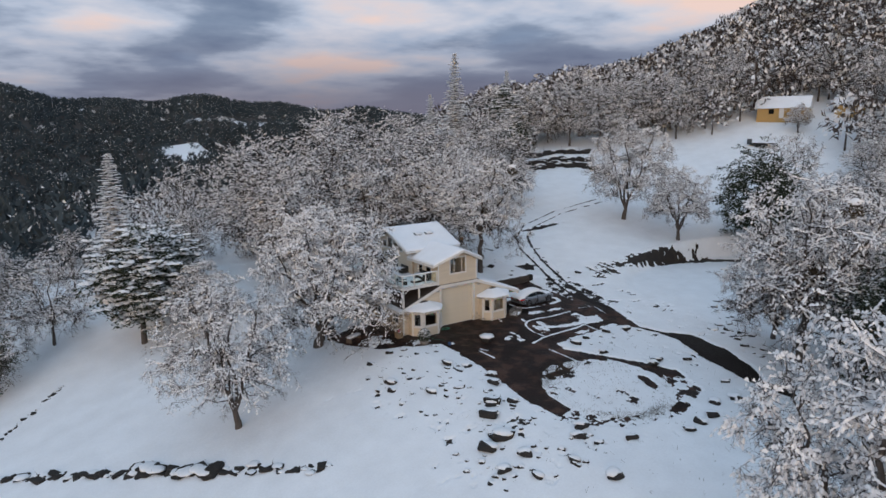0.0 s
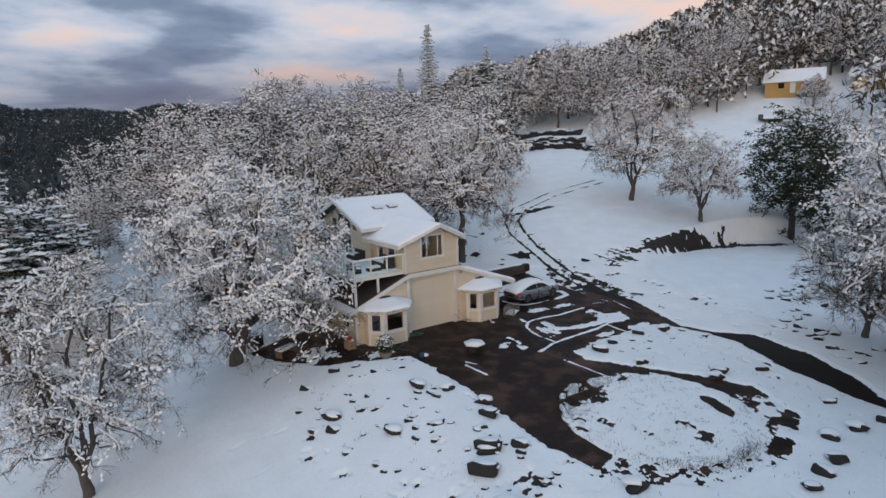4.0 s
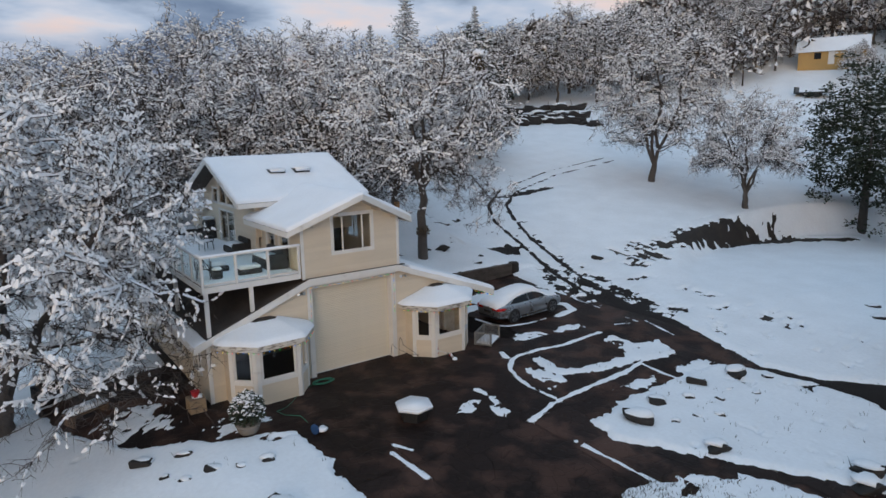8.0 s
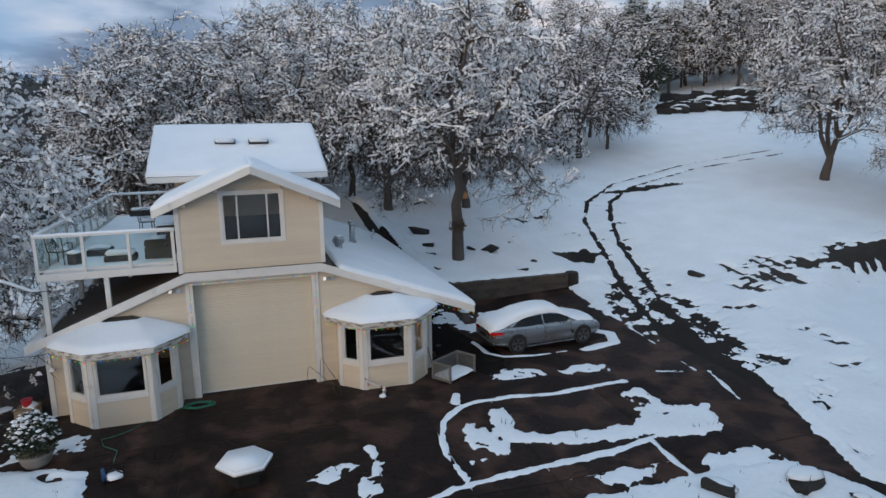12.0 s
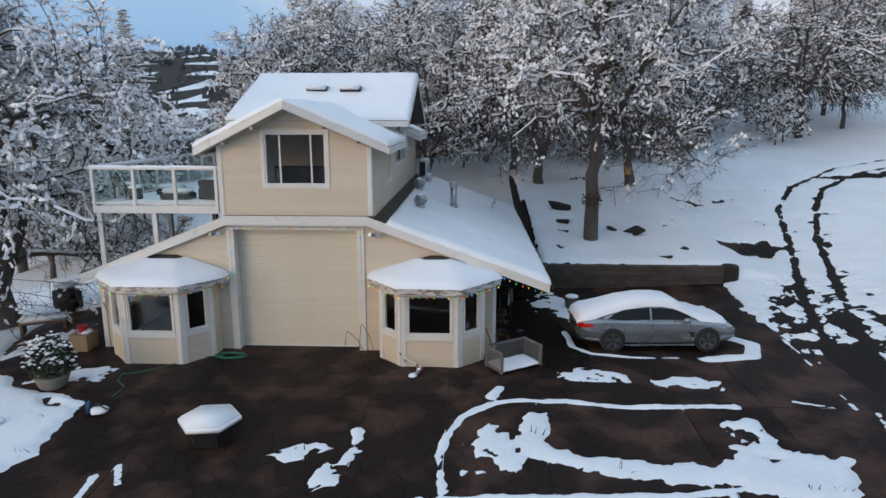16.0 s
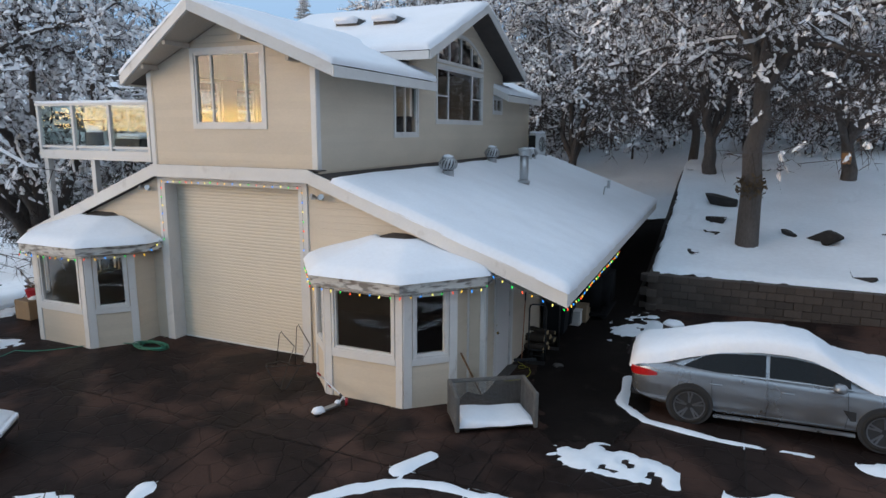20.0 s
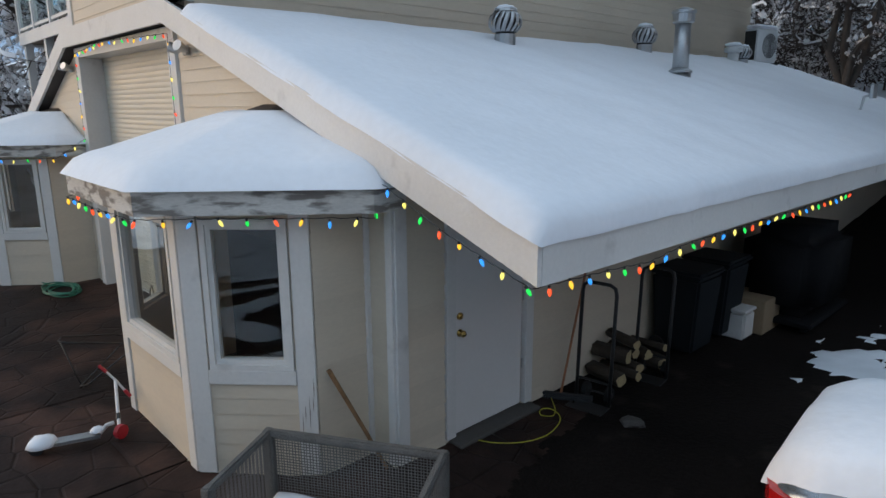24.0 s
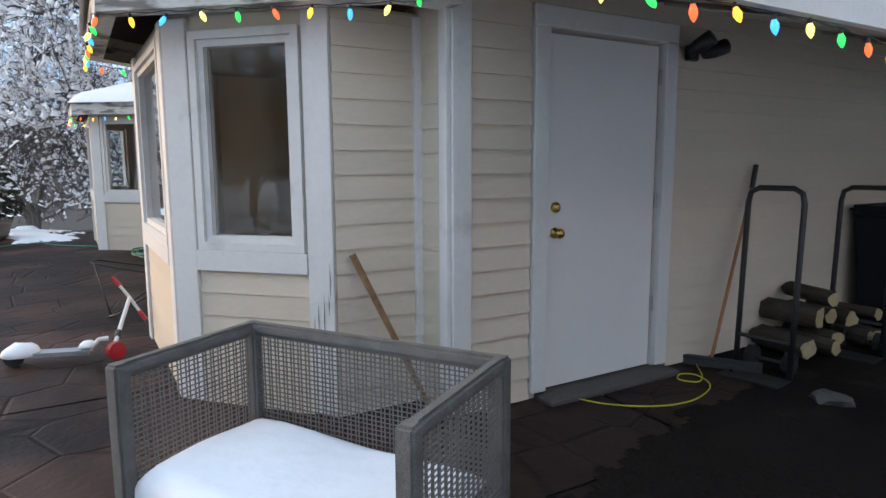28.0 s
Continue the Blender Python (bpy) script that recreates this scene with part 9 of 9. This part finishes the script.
for i in range(1500):
    k_ = trng.random()
    if k_ < 0.55:                                # along the near rim of the round bed
        a, r = trng.gauss(1.95, 0.55), 4.35 + trng.gauss(0, 0.55)
    elif k_ < 0.85:                              # its far rim
        a, r = trng.gauss(4.5, 0.45), 4.7 + trng.gauss(0, 0.35)
    else:
        a, r = trng.uniform(0, 6.28), 4.6 * math.sqrt(trng.random())
    tuft(3.4 + math.cos(a) * r, -17.3 + math.sin(a) * r, trng.randint(3, 8), 0.13)
for i in range(420):                             # scattered over the slopes round the loop
    tuft(trng.uniform(-11, 16), trng.uniform(-30, -4), trng.randint(1, 4), 0.2)
tagged(raw("dry_grass", V, F, GRASS), "thin dry grass poking through the snow", "grass", kind="stuff")

# ---- yellow house up the hill ----
OCHRE = material("ochre_stucco", (0.42, 0.27, 0.10), 0.8, vary=0.12, scale=0.6, fine=8, bump=0.1)
far_house = thing("cottage", (107.0, 27.5, gz(107, 27.5)), "small ochre cottage with a snowy roof on the hill", "house", turn=112)
part("wall", rbox(-4.8, 4.8, -3, 3, -2.0, 2.1, 0.02), OCHRE, far_house)
bm = bmesh.new()
prism(bm, [(0, -3.7, 1.85), (0, 3.7, 1.85), (0, 0, 4.4)], (-5.2, 0, 0), (5.2, 0, 0))
part("roof", bm, SNOW_ROOF, far_house)
for x in (-2.6, 2.0):
    part("window", rbox(x - 0.5, x + 0.5, 2.98, 3.06, 0.7, 1.7), DARK_GLASS, far_house)
    part("window", rbox(x - 0.5, x + 0.5, -3.06, -2.98, 0.7, 1.7), DARK_GLASS, far_house)
part("door", rbox(-0.4, 0.5, 2.98, 3.07, -0.2, 1.8), TRIM, far_house)
annex = thing("shed", (113.0, 17.0, gz(113, 17)), "ochre shed beside the cottage with a snowy roof", "shed", turn=112)
part("wall", rbox(-2.6, 2.6, -2.2, 2.2, -2, 1.9, 0.02), OCHRE, annex)
bm = bmesh.new()
prism(bm, [(0, -2.7, 1.7), (0, 2.7, 1.7), (0, 0, 3.4)], (-3, 0, 0), (3, 0, 0))
part("roof", bm, SNOW_ROOF, annex)
trailer = thing("flat_trailer", (92.0, 23.0, gz(92, 23)), "dark flat trailer on the snowy hill", "trailer", turn=100)
part("bed", rbox(-2.6, 2.6, -1, 1, 0.6, 0.8), BLACK_METAL, trailer)
for x in (-0.5, 0.6):
    part("wheel", tube(bmesh.new(), [(x, -1.1, 0.35), (x, 1.1, 0.35)], 0.35, 14), TYRE, trailer)
part("headboard", rbox(2.4, 2.6, -1, 1, 0.8, 1.6), BLACK_METAL, trailer)
